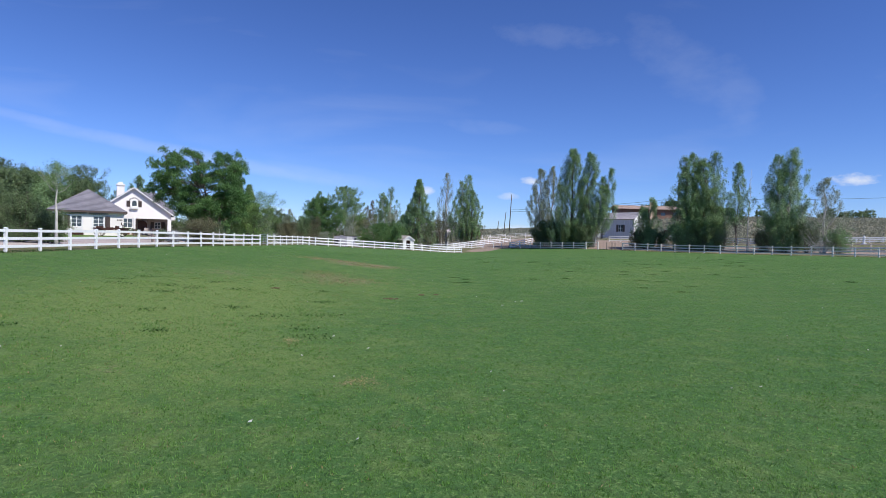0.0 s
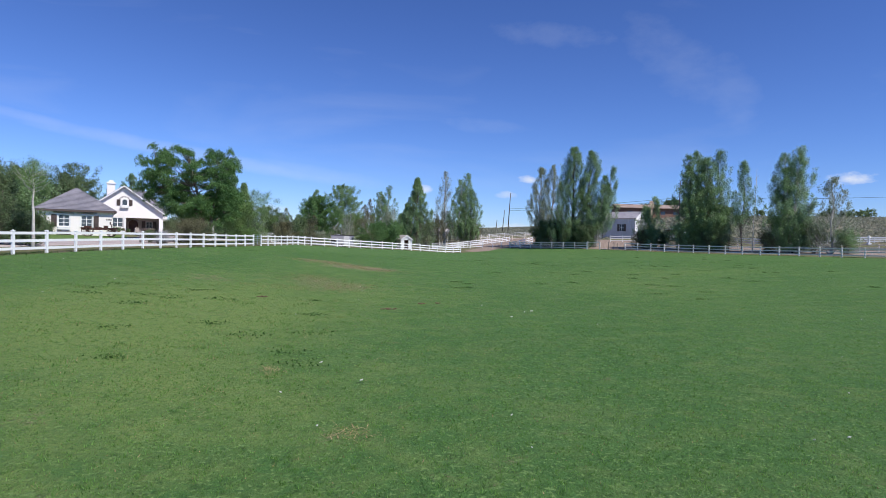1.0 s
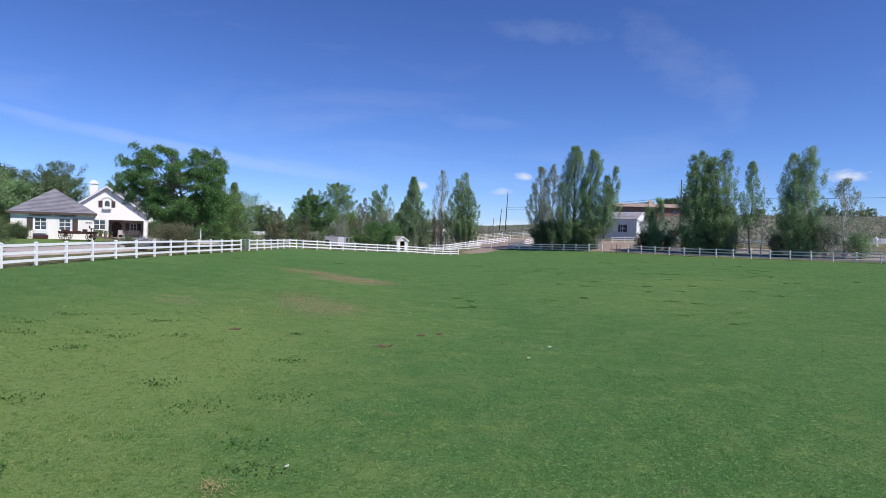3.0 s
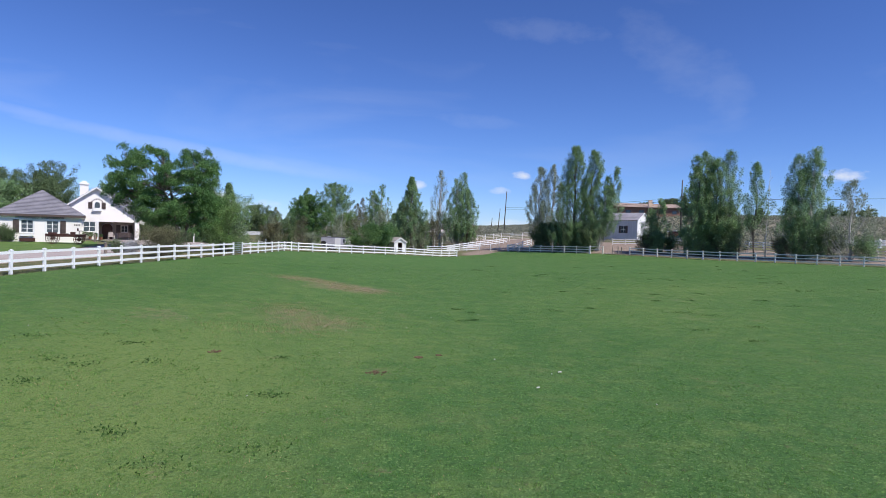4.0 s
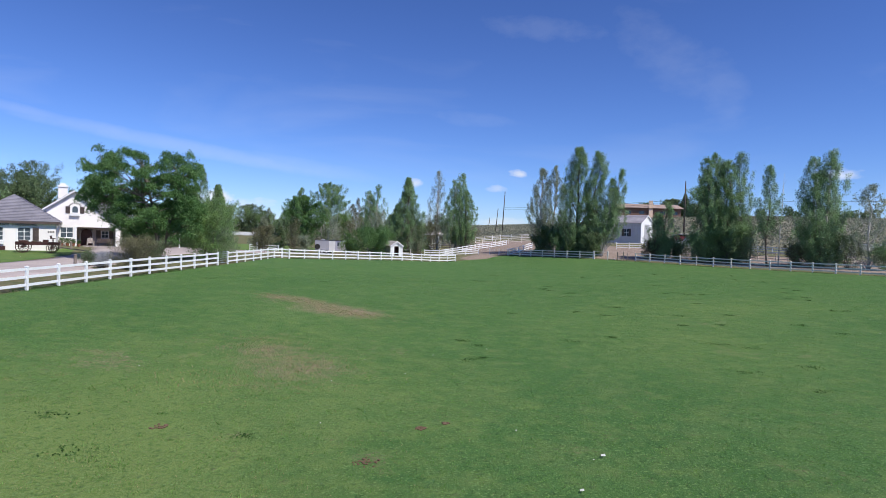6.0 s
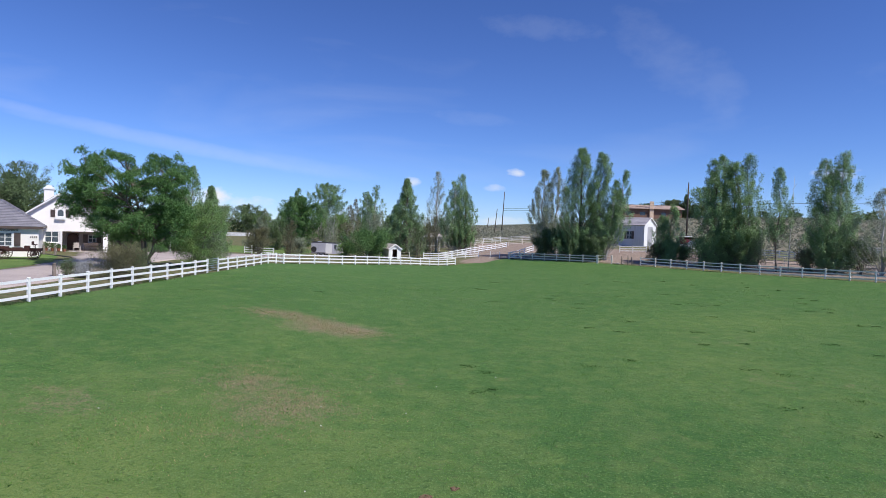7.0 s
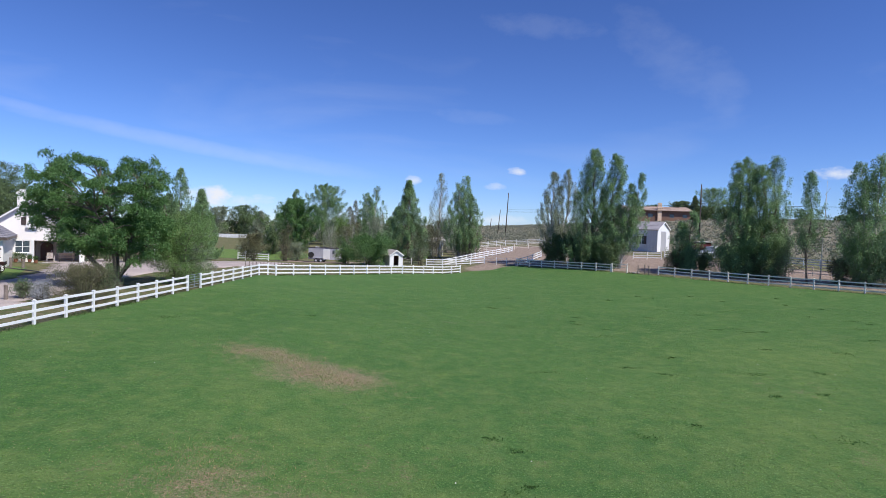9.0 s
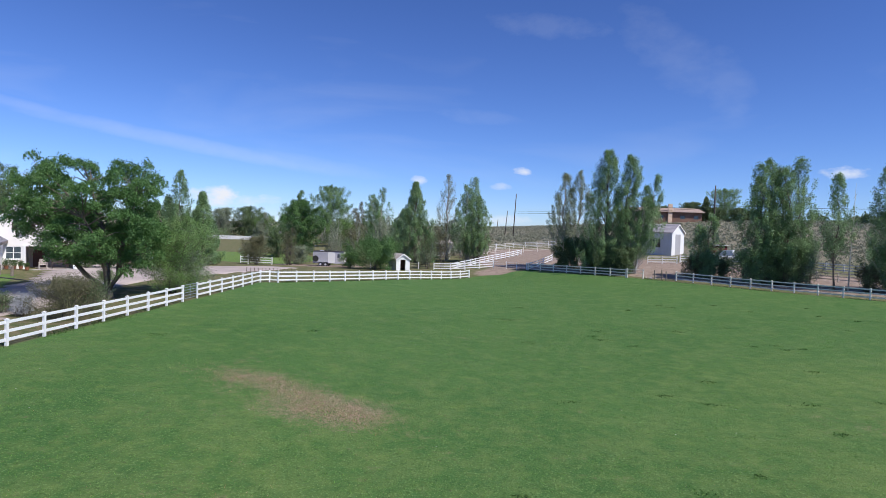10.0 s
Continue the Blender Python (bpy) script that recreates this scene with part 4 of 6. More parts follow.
def tree(x, y, top, width, label, leaf="leaf_poplar", shape="poplar", stems=1, leaves=7000, size=0.26, bare=0.12, limbs=46, rise=66, bark="bark", seed=1, lean=(0, 0), category="tree", group="", turn=0.0, name="tree", gap=0.0, trunk_r=None):
    """A tapered trunk (or several stems) with limbs, and a crown of single leaves round the limbs. top: height of the tip above the ground."""
    rng = np.random.default_rng(seed)
    ob = thing(name, at(x, y, turn), label, category, group)
    wood, pts = Geo(), []
    r0 = trunk_r or 0.011 * top + 0.05
    for s in range(stems):
        a = 2 * math.pi * s / stems + rng.uniform(-0.5, 0.5)
        share = 1.0 if s == 0 else rng.uniform(0.72, 0.96)
        off = 0 if stems == 1 else width * 0.16
        tip = Vector((math.cos(a) * off * rng.uniform(0.7, 1.3) + lean[0], math.sin(a) * off * rng.uniform(0.7, 1.3) + lean[1], top * share))
        foot = Vector((math.cos(a) * 0.18, math.sin(a) * 0.18, -0.25)) if stems > 1 else Vector((0, 0, -0.25))
        wob = [Vector((*(rng.normal(size=2) * 0.012 * top), 0)) for _ in range(7)]
        stem = [foot.lerp(tip, i / 7) + (wob[i - 1] if 0 < i < 7 else Vector()) for i in range(8)]
        rs = r0 if stems == 1 else r0 * 0.62
        wood.tube(stem, [rs * (1 - i / 7.4) ** 0.9 + 0.012 + (rs * 0.35 if i == 0 else 0) for i in range(8)], 7)
        if shape in ("poplar", "cone"):
            pts += upright_sprays(wood, stem, rs, top * share, width * (0.64 if stems == 1 else 0.48), shape, bare, gap, rng, max(30, int(limbs * 3.2 / stems ** 0.8)))
            continue
        half = width * 0.66 if stems == 1 else width * 0.52
        for k in range(max(8, int(1.5 * limbs / stems))):
            t = bare + (1 - bare) * ((k + rng.uniform(0, 1)) / max(8, int(1.5 * limbs / stems))) ** 0.95
            p = stem[min(6, int(t * 7))].lerp(stem[min(7, int(t * 7) + 1)], t * 7 - int(t * 7))
            reach = half * profile(shape, (t - bare) / (1 - bare + 1e-6)) * rng.uniform(0.62, 1.2)
            az = rng.uniform(0, 2 * math.pi)
            low = (1 - (t - bare) / (1 - bare)) ** 1.4
            el = radians(rise - 34 * low + rng.normal() * 9)
            if rng.uniform() < gap:
                continue
            steep = 2.6 if shape in ("poplar", "cone") else 1.6
            h = reach * min(math.tan(el), steep) * (1.0 if t < 0.7 else 0.7)
            mid = p + Vector((math.cos(az) * reach * 0.66, math.sin(az) * reach * 0.66, h * 0.42))
            end = p + Vector((math.cos(az) * reach, math.sin(az) * reach, h))
            if end.z > top * share * 0.985:
                cut = max(0.2, (top * share * 0.985 - p.z) / max(0.05, end.z - p.z))
                end, mid = p.lerp(end, cut), p.lerp(mid, cut)
            wood.tube([p, mid, end], (max(0.02, rs * 0.34 * (1 - t * 0.6)), max(0.014, rs * 0.18 * (1 - t * 0.6)), 0.008), 4, False)
            span = max(0.5, (end - p).length)
            m = int(10 + 16 * span)
            u = rng.uniform(0.12, 1.0, m) ** 0.85
            q = np.where(u[:, None] < 0.5, np.array(p) + (np.array(mid) - np.array(p)) * (u[:, None] * 2), np.array(mid) + (np.array(end) - np.array(mid)) * (u[:, None] * 2 - 1))
            # leaves close up round the limb towards its tip, so that every limb ends in a point
            q = q + np.clip(rng.normal(size=(m, 3)), -1.7, 1.7) * ((0.05 if shape in ("poplar", "cone") else 0.085) * span + 0.12) * (1.25 - u[:, None])
            pts.append(q)
        # the leader carries leaves up to its tip
        m = int(30 + 6 * top)
        u = rng.uniform(max(bare + 0.1, 0.5), 1.0, m)
        k = np.minimum(6, (u * 7).astype(int))
        line = np.array(stem)
        pts.append(line[k] + (line[k + 1] - line[k]) * (u * 7 - k)[:, None] + np.clip(rng.normal(size=(m, 3)), -1.6, 1.6) * 0.03 * width * (1.12 - u[:, None]))
    pts = np.concatenate(pts)
    leaves, size = int(leaves * 3.6), size * 0.54
    per = max(1, int(round(leaves / len(pts))))
    tuft = 0.10 + 0.007 * width
    cloud = np.repeat(pts, per, 0)
    cloud = cloud + np.clip(rng.normal(size=cloud.shape), -1.7, 1.7) * tuft * (1 + 0.5 * rng.uniform(size=(len(cloud), 1)))
    cloud = cloud[cloud[:, 2] > 0.15]
    part("trunk", wood, bark, ob, smooth=True)
    part("crown", leaf_mesh("crown", M[leaf], cloud, size, rng, 0.9), leaf, ob)
    return ob


def locust(x, y):
    """A trunk forking low into three leaning stems, long limbs, and flat leafy pads in layers with open gaps between them."""
    rng = np.random.default_rng(51)
    ob = thing("tree", at(x, y), "spreading bright-green locust with layered open crown", "tree")
    wood = Geo()
    middle, radii = np.array([-1.2, 0.0, 6.1]), np.array([4.75, 4.4, 3.7])
    fork = Vector((-0.1, 0, 0.55))
    wood.tube([(0.1, 0, -0.3), (0.02, 0, 0.2), fork], (0.40, 0.30, 0.27), 9)
    stems = []
    for way, r in (([(0.75, -0.1, 1.7), (0.7, 0.1, 3.2), (1.3, 0.1, 5.4), (2.0, 0.2, 8.2)], 0.24), ([(-1.4, -0.3, 1.6), (-2.9, -0.3, 3.2), (-4.2, -0.2, 5.6), (-5.2, 0.0, 8.8)], 0.19), ([(-0.4, 0.6, 2.2), (-1.0, 1.4, 4.2), (-1.6, 1.2, 6.6), (-2.0, 0.8, 8.8)], 0.2), ([(0.1, -0.9, 2.4), (0.2, -2.0, 4.2), (-0.6, -2.8, 6.2)], 0.14), ([(1.0, 1.1, 2.6), (2.2, 2.2, 4.4), (2.6, 2.8, 6.0)], 0.13)):
        path = [fork] + [Vector(p) for p in way]
        wood.tube(path, [r * (1 - 0.85 * i / (len(path) - 1)) + 0.02 for i in range(len(path))], 7, False)
        for p, q in zip(path, path[1:]):
            stems += [p.lerp(q, i / 4) for i in range(4)]
    # pads: tips of the tall limbs first, then a loose packing of the crown, closest near its skin
    pads = [(-5.5, 0.1, 10.0), (-5.1, 0.6, 9.3), (-6.7, -0.2, 8.8), (-6.2, -0.6, 8.2), (2.6, 0.0, 9.6), (2.9, 0.4, 8.8), (-2.3, 0.2, 9.5), (-1.6, -0.8, 9.4), (0.4, 0.3, 9.6), (3.4, -0.6, 7.8), (-6.6, -0.4, 6.0), (2.6, -0.8, 2.6), (3.3, 0.2, 3.2), (1.9, -1.4, 2.0), (-6.6, -0.5, 5.5), (-6.1, 0.4, 4.9), (-5.4, -0.3, 4.5), (-4.6, 0.6, 4.2), (-5.7, -1.2, 5.5), (-4.2, -1.0, 3.9), (-3.4, 0.0, 3.5), (-3.0, -1.2, 3.3), (-6.3, 0.8, 6.6), (-5.9, -0.4, 7.3), (-2.4, 0.8, 3.6), (-4.9, -1.8, 4.9)]
    tries = 0
    while len(pads) < 255 and tries < 20000:
        tries += 1
        u = rng.uniform(-1, 1, 3)
        k = (abs(u[0]) ** 2.6 + abs(u[1]) ** 2.6 + abs(u[2]) ** 2.6) ** (1 / 2.6)
        if k > 1 or k < 0.30 or rng.uniform() > 0.25 + 0.75 * k:
            continue
        p = middle + u * radii
        floor = 2.0 + max(0.0, -p[0] - 1.6) * 0.85 - 0.2 * max(0.0, p[0] - 1.0)
        if p[2] < floor or (-0.8 < p[0] < 1.0 and -1.6 < p[1] < 0.8 and p[2] < 3.4):
            continue
        if noise.noise(Vector(p) * 0.42 + Vector((3.1, 0, 7.7))) > (0.16 if p[2] > 4.6 else 0.4) or (p[2] > 8.4 and -1.6 < p[0] < 0.6):
            continue
        if min(math.hypot(p[0] - q[0], p[1] - q[1]) + 1.5 * abs(p[2] - q[2]) for q in pads) < 0.85:
            continue
        pads.append(tuple(p))
    cloud = []
    for p in pads:
        c = Vector(p)
        s = min(stems, key=lambda w: (w - c).length + 0.8 * max(0.0, w.z - c.z))
        bend = s.lerp(c, 0.55) + Vector((0, 0, 0.25))
        wood.tube([s, bend, c - Vector((0, 0, 0.1))], (0.045, 0.028, 0.008), 5, False)
        turn, long, wide = rng.uniform(0, math.pi), rng.uniform(0.5, 0.95), rng.uniform(0.34, 0.62)
        m = int(1150 * long * wide)
        a, r = rng.uniform(0, 2 * np.pi, m), np.sqrt(rng.uniform(0, 1, m))
        ragged = 1 + 0.28 * np.sin(3 * a + turn * 5) + 0.18 * np.sin(7 * a + turn * 9)
        lx, ly = np.cos(a) * r * long * ragged, np.sin(a) * r * wide * ragged
        out = Vector((c.x - middle[0], c.y - middle[1], 0)).length
        lz = rng.normal(size=m) * 0.15 + 0.22 * (1 - r * r) - 0.05 * out * r * r
        cloud.append(np.stack([c.x + lx * math.cos(turn) - ly * math.sin(turn), c.y + lx * math.sin(turn) + ly * math.cos(turn), c.z + lz], -1))
    part("trunk", wood, "bark", ob, smooth=True)
    part("crown", leaf_mesh("crown", M["leaf_bright"], np.concatenate(cloud), 0.12, rng, 0.35), "leaf_bright", ob)


def bush(x, y, height, width, label, leaf="leaf_dark", leaves=2500, size=0.2, seed=1, group="", stems=6, name="bush", rise=52):
    return tree(x, y, height, width, label, leaf, "round", stems, leaves, size, 0.05, 30, rise, "bark", seed, category="bush", group=group, name=name, trunk_r=0.06)


def gz(x, y, z):
    return z - ground_z(x, y)


# poplars along the right-hand fence
POP = "poplars along the fence"
tree(20.8, 121.5, gz(20.8, 121.5, 16.7), 4.6, "slender pale-barked aspen with thin grey-green leaves", "leaf_grey", leaves=4600, size=0.24, bark="bark_pale", seed=11, bare=0.25, gap=0.25, group=POP)
tree(23.2, 121.5, gz(23.2, 121.5, 17.3), 4.0, "sparse pale-barked aspen with thin grey-green leaves", "leaf_grey", leaves=3200, size=0.24, bark="bark_pale", seed=12, bare=0.3, gap=0.4, group=POP)
tree(25.3, 113.4, gz(25.3, 113.4, 19.6), 6.2, "tall dense green poplar behind the fence", leaves=12500, limbs=80, seed=13, bare=0.06, group=POP)
tree(27.9, 111.4, gz(27.9, 111.4, 18.7), 4.6, "tall narrow green poplar beside a larger one", leaves=8500, limbs=64, seed=14, bare=0.06, group=POP)
tree(28.7, 110.4, gz(28.7, 110.4, 15.8), 5.0, "leaning many-stemmed poplar with open outer branches", leaves=7500, limbs=60, seed=15, stems=3, lean=(2.1, 0), bare=0.24, gap=0.12, bark="bark_pale", group=POP)
tree(36.4, 104.6, gz(36.4, 104.6, 10.2), 5.0, "young green poplar with low spreading branches", leaves=4200, limbs=50, seed=16, stems=2, bare=0.05, group=POP)
tree(41.0, 98.6, gz(41, 98.6, 17.2), 6.4, "broad dense poplar clump reaching the ground", leaves=11500, limbs=84, seed=17, stems=3, bare=0.03, group=POP)
tree(43.6, 97.6, gz(43.6, 97.6, 17.3), 6.6, "broad dense green poplar in a clump", leaves=11500, limbs=84, seed=18, stems=3, bare=0.03, group=POP)
tree(45.4, 91.2, gz(45.4, 91.2, 14.8), 2.9, "slim young poplar with a bare lower trunk", leaves=2000, limbs=40, seed=19, bare=0.34, gap=0.2, trunk_r=0.1, group=POP)
tree(51.4, 89.6, gz(51.4, 89.6, 16.9), 7.8, "large dark poplar with pale multiple stems", leaves=14500, limbs=92, seed=20, stems=4, bare=0.05, bark="bark_pale", group=POP)
tree(54.4, 84.8, gz(54.4, 84.8, 12.0), 5.2, "sparse half-bare young poplar", "leaf_grey", leaves=1500, limbs=44, seed=21, bare=0.2, gap=0.3, bark="bark_pale", group=POP)
snag = thing("dead_tree", at(46.6, 90.6), "bare dead sapling trunk behind the fence", "tree")
part("trunk", Geo().tube([(0, 0, -0.2), (0.05, 0, 4), (0.3, 0.1, 8), (0.35, 0.1, 12.4)], (0.09, 0.065, 0.04, 0.01), 7), "bark_pale", snag, smooth=True)
for i in range(7):
    h = 3.5 + i * 1.2
    part("twig", Geo().tube([(0.1, 0, h), (0.1 + 0.6 * math.cos(i * 2.1), 0.6 * math.sin(i * 2.1), h + 0.8)], (0.025, 0.008), 4), "bark_pale", snag)

UNDER = "undergrowth below the poplars"
for i, (x, y, h, w) in enumerate(((20.6, 121.4, 4.4, 3.8), (21.6, 118.4, 5.2, 4.4), (23.0, 114.8, 5.0, 4.2), (24.6, 111.8, 4.4, 3.8), (26.9, 109.6, 4.0, 3.8))):
    bush(x, y, h, w, "dark dense understorey shrub beneath poplars", "leaf_dark", 4200, 0.22, 40 + i, UNDER)
for i, (x, y, h, w, lf) in enumerate(((34.9, 104.6, 3.2, 3.0, "leaf_brown"), (38.4, 103.4, 3.0, 3.0, "leaf_dark"), (39.2, 99.4, 4.2, 3.6, "leaf_poplar"), (42.6, 96.0, 3.8, 3.4, "leaf_dark"), (46.0, 96.8, 4.4, 3.6, "leaf_grey"), (48.6, 90.4, 3.0, 2.6, "leaf_brown"), (53.2, 86.6, 4.6, 4.2, "leaf_dark"), (55.6, 83.4, 3.4, 3.4, "leaf_poplar"))):
    bush(x, y, h, w, "low leafy shrub at the foot of the poplars", lf, 1900, 0.2, 60 + i, UNDER)

for i, (x, y, h, w) in enumerate(((41.0, 97.4, 5.6, 4.8), (44.0, 96.4, 5.8, 4.6), (51.0, 88.3, 5.8, 5.2), (25.4, 111.9, 5.2, 4.4), (36.4, 103.6, 3.4, 3.4))):
    bush(x, y, h, w, "leafy poplar suckers crowding the stems' feet", "leaf_poplar", 4200, 0.22, 640 + i, UNDER, rise=64)

# trees beyond the low end of the paddock
FARG = "trees beyond the paddock"
tree(-4.2, 143, gz(-4.2, 143, 16.0), 9.0, "dense dark-green conical poplar behind the little shed", leaves=11000, limbs=84, seed=31, bare=0.02, size=0.3, group=FARG, shape="cone")
tree(2.4, 146, gz(2.4, 146, 18.2), 4.6, "thin pale half-bare poplar", "leaf_grey", leaves=2000, limbs=50, seed=32, bare=0.2, gap=0.25, bark="bark_pale", group=FARG, size=0.24)
tree(6.2, 141, gz(6.2, 141, 17.2), 7.4, "tall leafy poplar above the ramp", leaves=7800, limbs=70, seed=33, stems=3, bare=0.12, group=FARG, size=0.3, bark="bark_pale")
tree(8.2, 140, gz(8.2, 140, 13.6), 4.6, "narrow green poplar beside a taller one", leaves=3600, limbs=44, seed=34, bare=0.14, group=FARG, size=0.3)
tree(1.1, 129, gz(1.1, 129, 8.0), 4.4, "small brown-leaved tree with fine bare twigs", "leaf_brown", leaves=1800, limbs=40, seed=35, stems=3, shape="vase", bare=0.2, group=FARG, size=0.2)
tree(-1.4, 126, gz(-1.4, 126, 5.4), 4.4, "small dark twiggy orchard tree", "leaf_dark", leaves=1500, limbs=36, seed=36, stems=3, shape="vase", bare=0.25, group=FARG, size=0.18)
tree(-14.5, 176, gz(-14.5, 176, 16.8), 8.0, "poplar with grey bare limbs among green leaves", leaves=6500, limbs=70, seed=37, stems=3, bare=0.05, group=FARG, size=0.36, bark="bark_pale")
tree(-20.2, 185, gz(-20.2, 185, 13.5), 5.0, "thin brownish half-bare poplar", "leaf_brown", leaves=2200, limbs=46, seed=38, stems=2, bare=0.05, group=FARG, size=0.32, bark="bark_pale")
tree(-28.4, 190, gz(-28.4, 190, 17.8), 8.0, "open-crowned cottonwood with pale trunk", leaves=6800, limbs=64, seed=39, shape="vase", bare=0.25, group=FARG, size=0.4, bark="bark_pale", rise=42)
tree(-30.3, 161, gz(-30.3, 161, 12.4), 7.2, "round dense green broadleaf tree", "leaf_bright", leaves=10500, limbs=80, seed=40, shape="round", bare=0.04, group=FARG, size=0.34, rise=36)
tree(-38.5, 194, gz(-38.5, 194, 16.6), 7.0, "tall poplar with grey twigs and green top", leaves=4200, limbs=60, seed=41, stems=2, bare=0.05, group=FARG, size=0.38)
tree(-42.4, 172, gz(-42.4, 172, 9.6), 6.0, "sparse grey-green young poplar", "leaf_grey", leaves=3200, limbs=50, seed=42, stems=3, bare=0.03, group=FARG, size=0.32)
tree(-57.0, 232, gz(-57.0, 232, 9.6), 8, "low rounded grey-green willow", "leaf_willow", leaves=3200, limbs=50, seed=43, stems=3, shape="round", bare=0.03, group=FARG, size=0.32)
tree(-8.0, 168, gz(-8, 168, 11.5), 7.0, "green poplar behind a denser tree", leaves=4500, limbs=56, seed=44, stems=2, bare=0.03, group=FARG, size=0.36)
tree(-22.5, 172, gz(-22.5, 172, 8.6), 7.0, "grey-green willow with drooping edge", "leaf_willow", leaves=4000, limbs=50, seed=45, stems=4, shape="round", bare=0.02, group=FARG, size=0.34)
tree(-33, 150, gz(-33, 150, 6.4), 6.0, "dark low tree over the yard", "leaf_dark", leaves=3400, limbs=50, seed=46, stems=4, shape="round", bare=0.02, group=FARG, size=0.3)
bush(-10.2, 121.5, gz(-10.2, 121.5, 5.4), 9.6, "broad bright-green bush beside the little shed", "leaf_bright", 9500, 0.24, 47, FARG, stems=9)
bush(-14.6, 124.5, 2.6, 4.0, "low green bush beside the trailer", "leaf_willow", 1800, 0.22, 48, FARG)
bush(-24.5, 133, 3.4, 4.4, "grey-green shrub beside the trailer", "leaf_grey", 2000, 0.22, 49, FARG)

for i, (x, y, z, w, lf, n) in enumerate(((-11.5, 160, 9.5, 6, "leaf_grey", 2000), (-17, 150, 7.5, 5.5, "leaf_brown", 1400), (-22, 158, 8.2, 5, "leaf_grey", 1400), (-25, 200, 12, 8, "leaf_grey", 2200), (-8, 190, 12, 9, "leaf_dark", 3500), (-33, 205, 13, 9, "leaf_dark", 3500), (4, 160, 9, 6, "leaf_grey", 1500), (-1, 152, 7, 5, "leaf_brown", 1200), (10, 150, 6, 4, "leaf_brown", 900), (-36, 178, 11, 6, "leaf_grey", 1800), (-20, 215, 13, 10, "leaf_dark", 3500), (-5, 215, 12, 10, "leaf_dark", 3000))):
    tree(x, y, gz(x, y, z), w, {"leaf_grey": "greyish half-leafed tree with many bare twigs", "leaf_brown": "brown twiggy young tree", "leaf_dark": "dark green tree further back"}[lf], lf, "vase" if lf == "leaf_brown" else "poplar", 3, n, 0.3, 0.05, 54, 56, "bark_pale", seed=140 + i, group=FARG)
for i, (x, y, h, w) in enumerate(((-16, 142, 3, 4), (-2, 136, 2.6, 4), (-27, 142, 3.4, 5), (-34, 136, 3, 4.5))):
    bush(x, y, h, w, "low dull-green shrub in the yard", "leaf_grey" if i % 2 else "leaf_dark", 1400, 0.24, 160 + i, FARG)

# beside the drive
locust(-24.6, 67.2)
tree(-22.0, 72.0, gz(-22.0, 72.0, 7.2), 6.2, "soft green willow-like tree by the gate", "leaf_willow", leaves=11500, limbs=76, seed=52, stems=3, shape="round", bare=0.06, size=0.135, rise=44)
bush(-22.0, 74.8, 3.4, 3.8, "silvery green shrub behind the fence", "leaf_grey", 3000, 0.15, 53)
bush(-22.25, 58.3, 2.45, 4.2, "twiggy bronze-green bush behind the fence", "leaf_brown", 6400, 0.10, 54, stems=10)
bush(-22.4, 60.4, 2.1, 2.8, "twiggy bronze-green bush beside a larger one", "leaf_dark", 1800, 0.13, 55, stems=8)
for i, (x, y, h) in enumerate(((-25.9, 59.6, 0.95), (-25.2, 59.2, 1.05), (-24.9, 58.2, 0.8))):
    bush(x, y, h, 0.85, "rounded grey-lavender shrub by the drive", "lavender", 900, 0.1, 56 + 10 * i, group="lavender shrubs")
bush(-26.4, 58.9, 1.1, 1.2, "small dark green shrub by the drive", "leaf_dark", 900, 0.1, 57)
bush(-29.8, 76.6, 0.9, 1.9, "low dark shrub at the edge of the drive", "leaf_dark", 1600, 0.1, 681)
bush(-24.0, 64.0, 1.0, 2.2, "grey-green low shrub below the locust", "leaf_grey", 900, 0.11, 58)
tree(-34.2, 101, gz(-34.2, 101, 13.4), 4.6, "tall green poplar behind the locust", leaves=6000, limbs=60, seed=59, stems=2, bare=0.05, size=0.28)
tree(-34.2, 111, gz(-34.2, 111, 11.2), 4.8, "dark green poplar beyond the drive", "leaf_poplar", leaves=6200, limbs=56, seed=60, bare=0.03, size=0.28, shape="cone")
tree(-38.5, 117, gz(-38.5, 117, 8.4), 6.0, "dark rounded tree beyond the drive", "leaf_dark", leaves=4600, limbs=56, seed=61, stems=2, shape="round", bare=0.05, size=0.28)
tree(-25.5, 128, gz(-25.5, 128, 6.4), 3.4, "thin twiggy tree behind the fence corner", "leaf_brown", leaves=1200, limbs=36, seed=62, stems=2, bare=0.15, size=0.18)
tree(-29.5, 122, gz(-29.5, 122, 5.0), 5.4, "bronze-green twiggy shrub tree", "leaf_brown", leaves=4200, limbs=44, seed=63, stems=5, shape="round", bare=0.05, size=0.18)
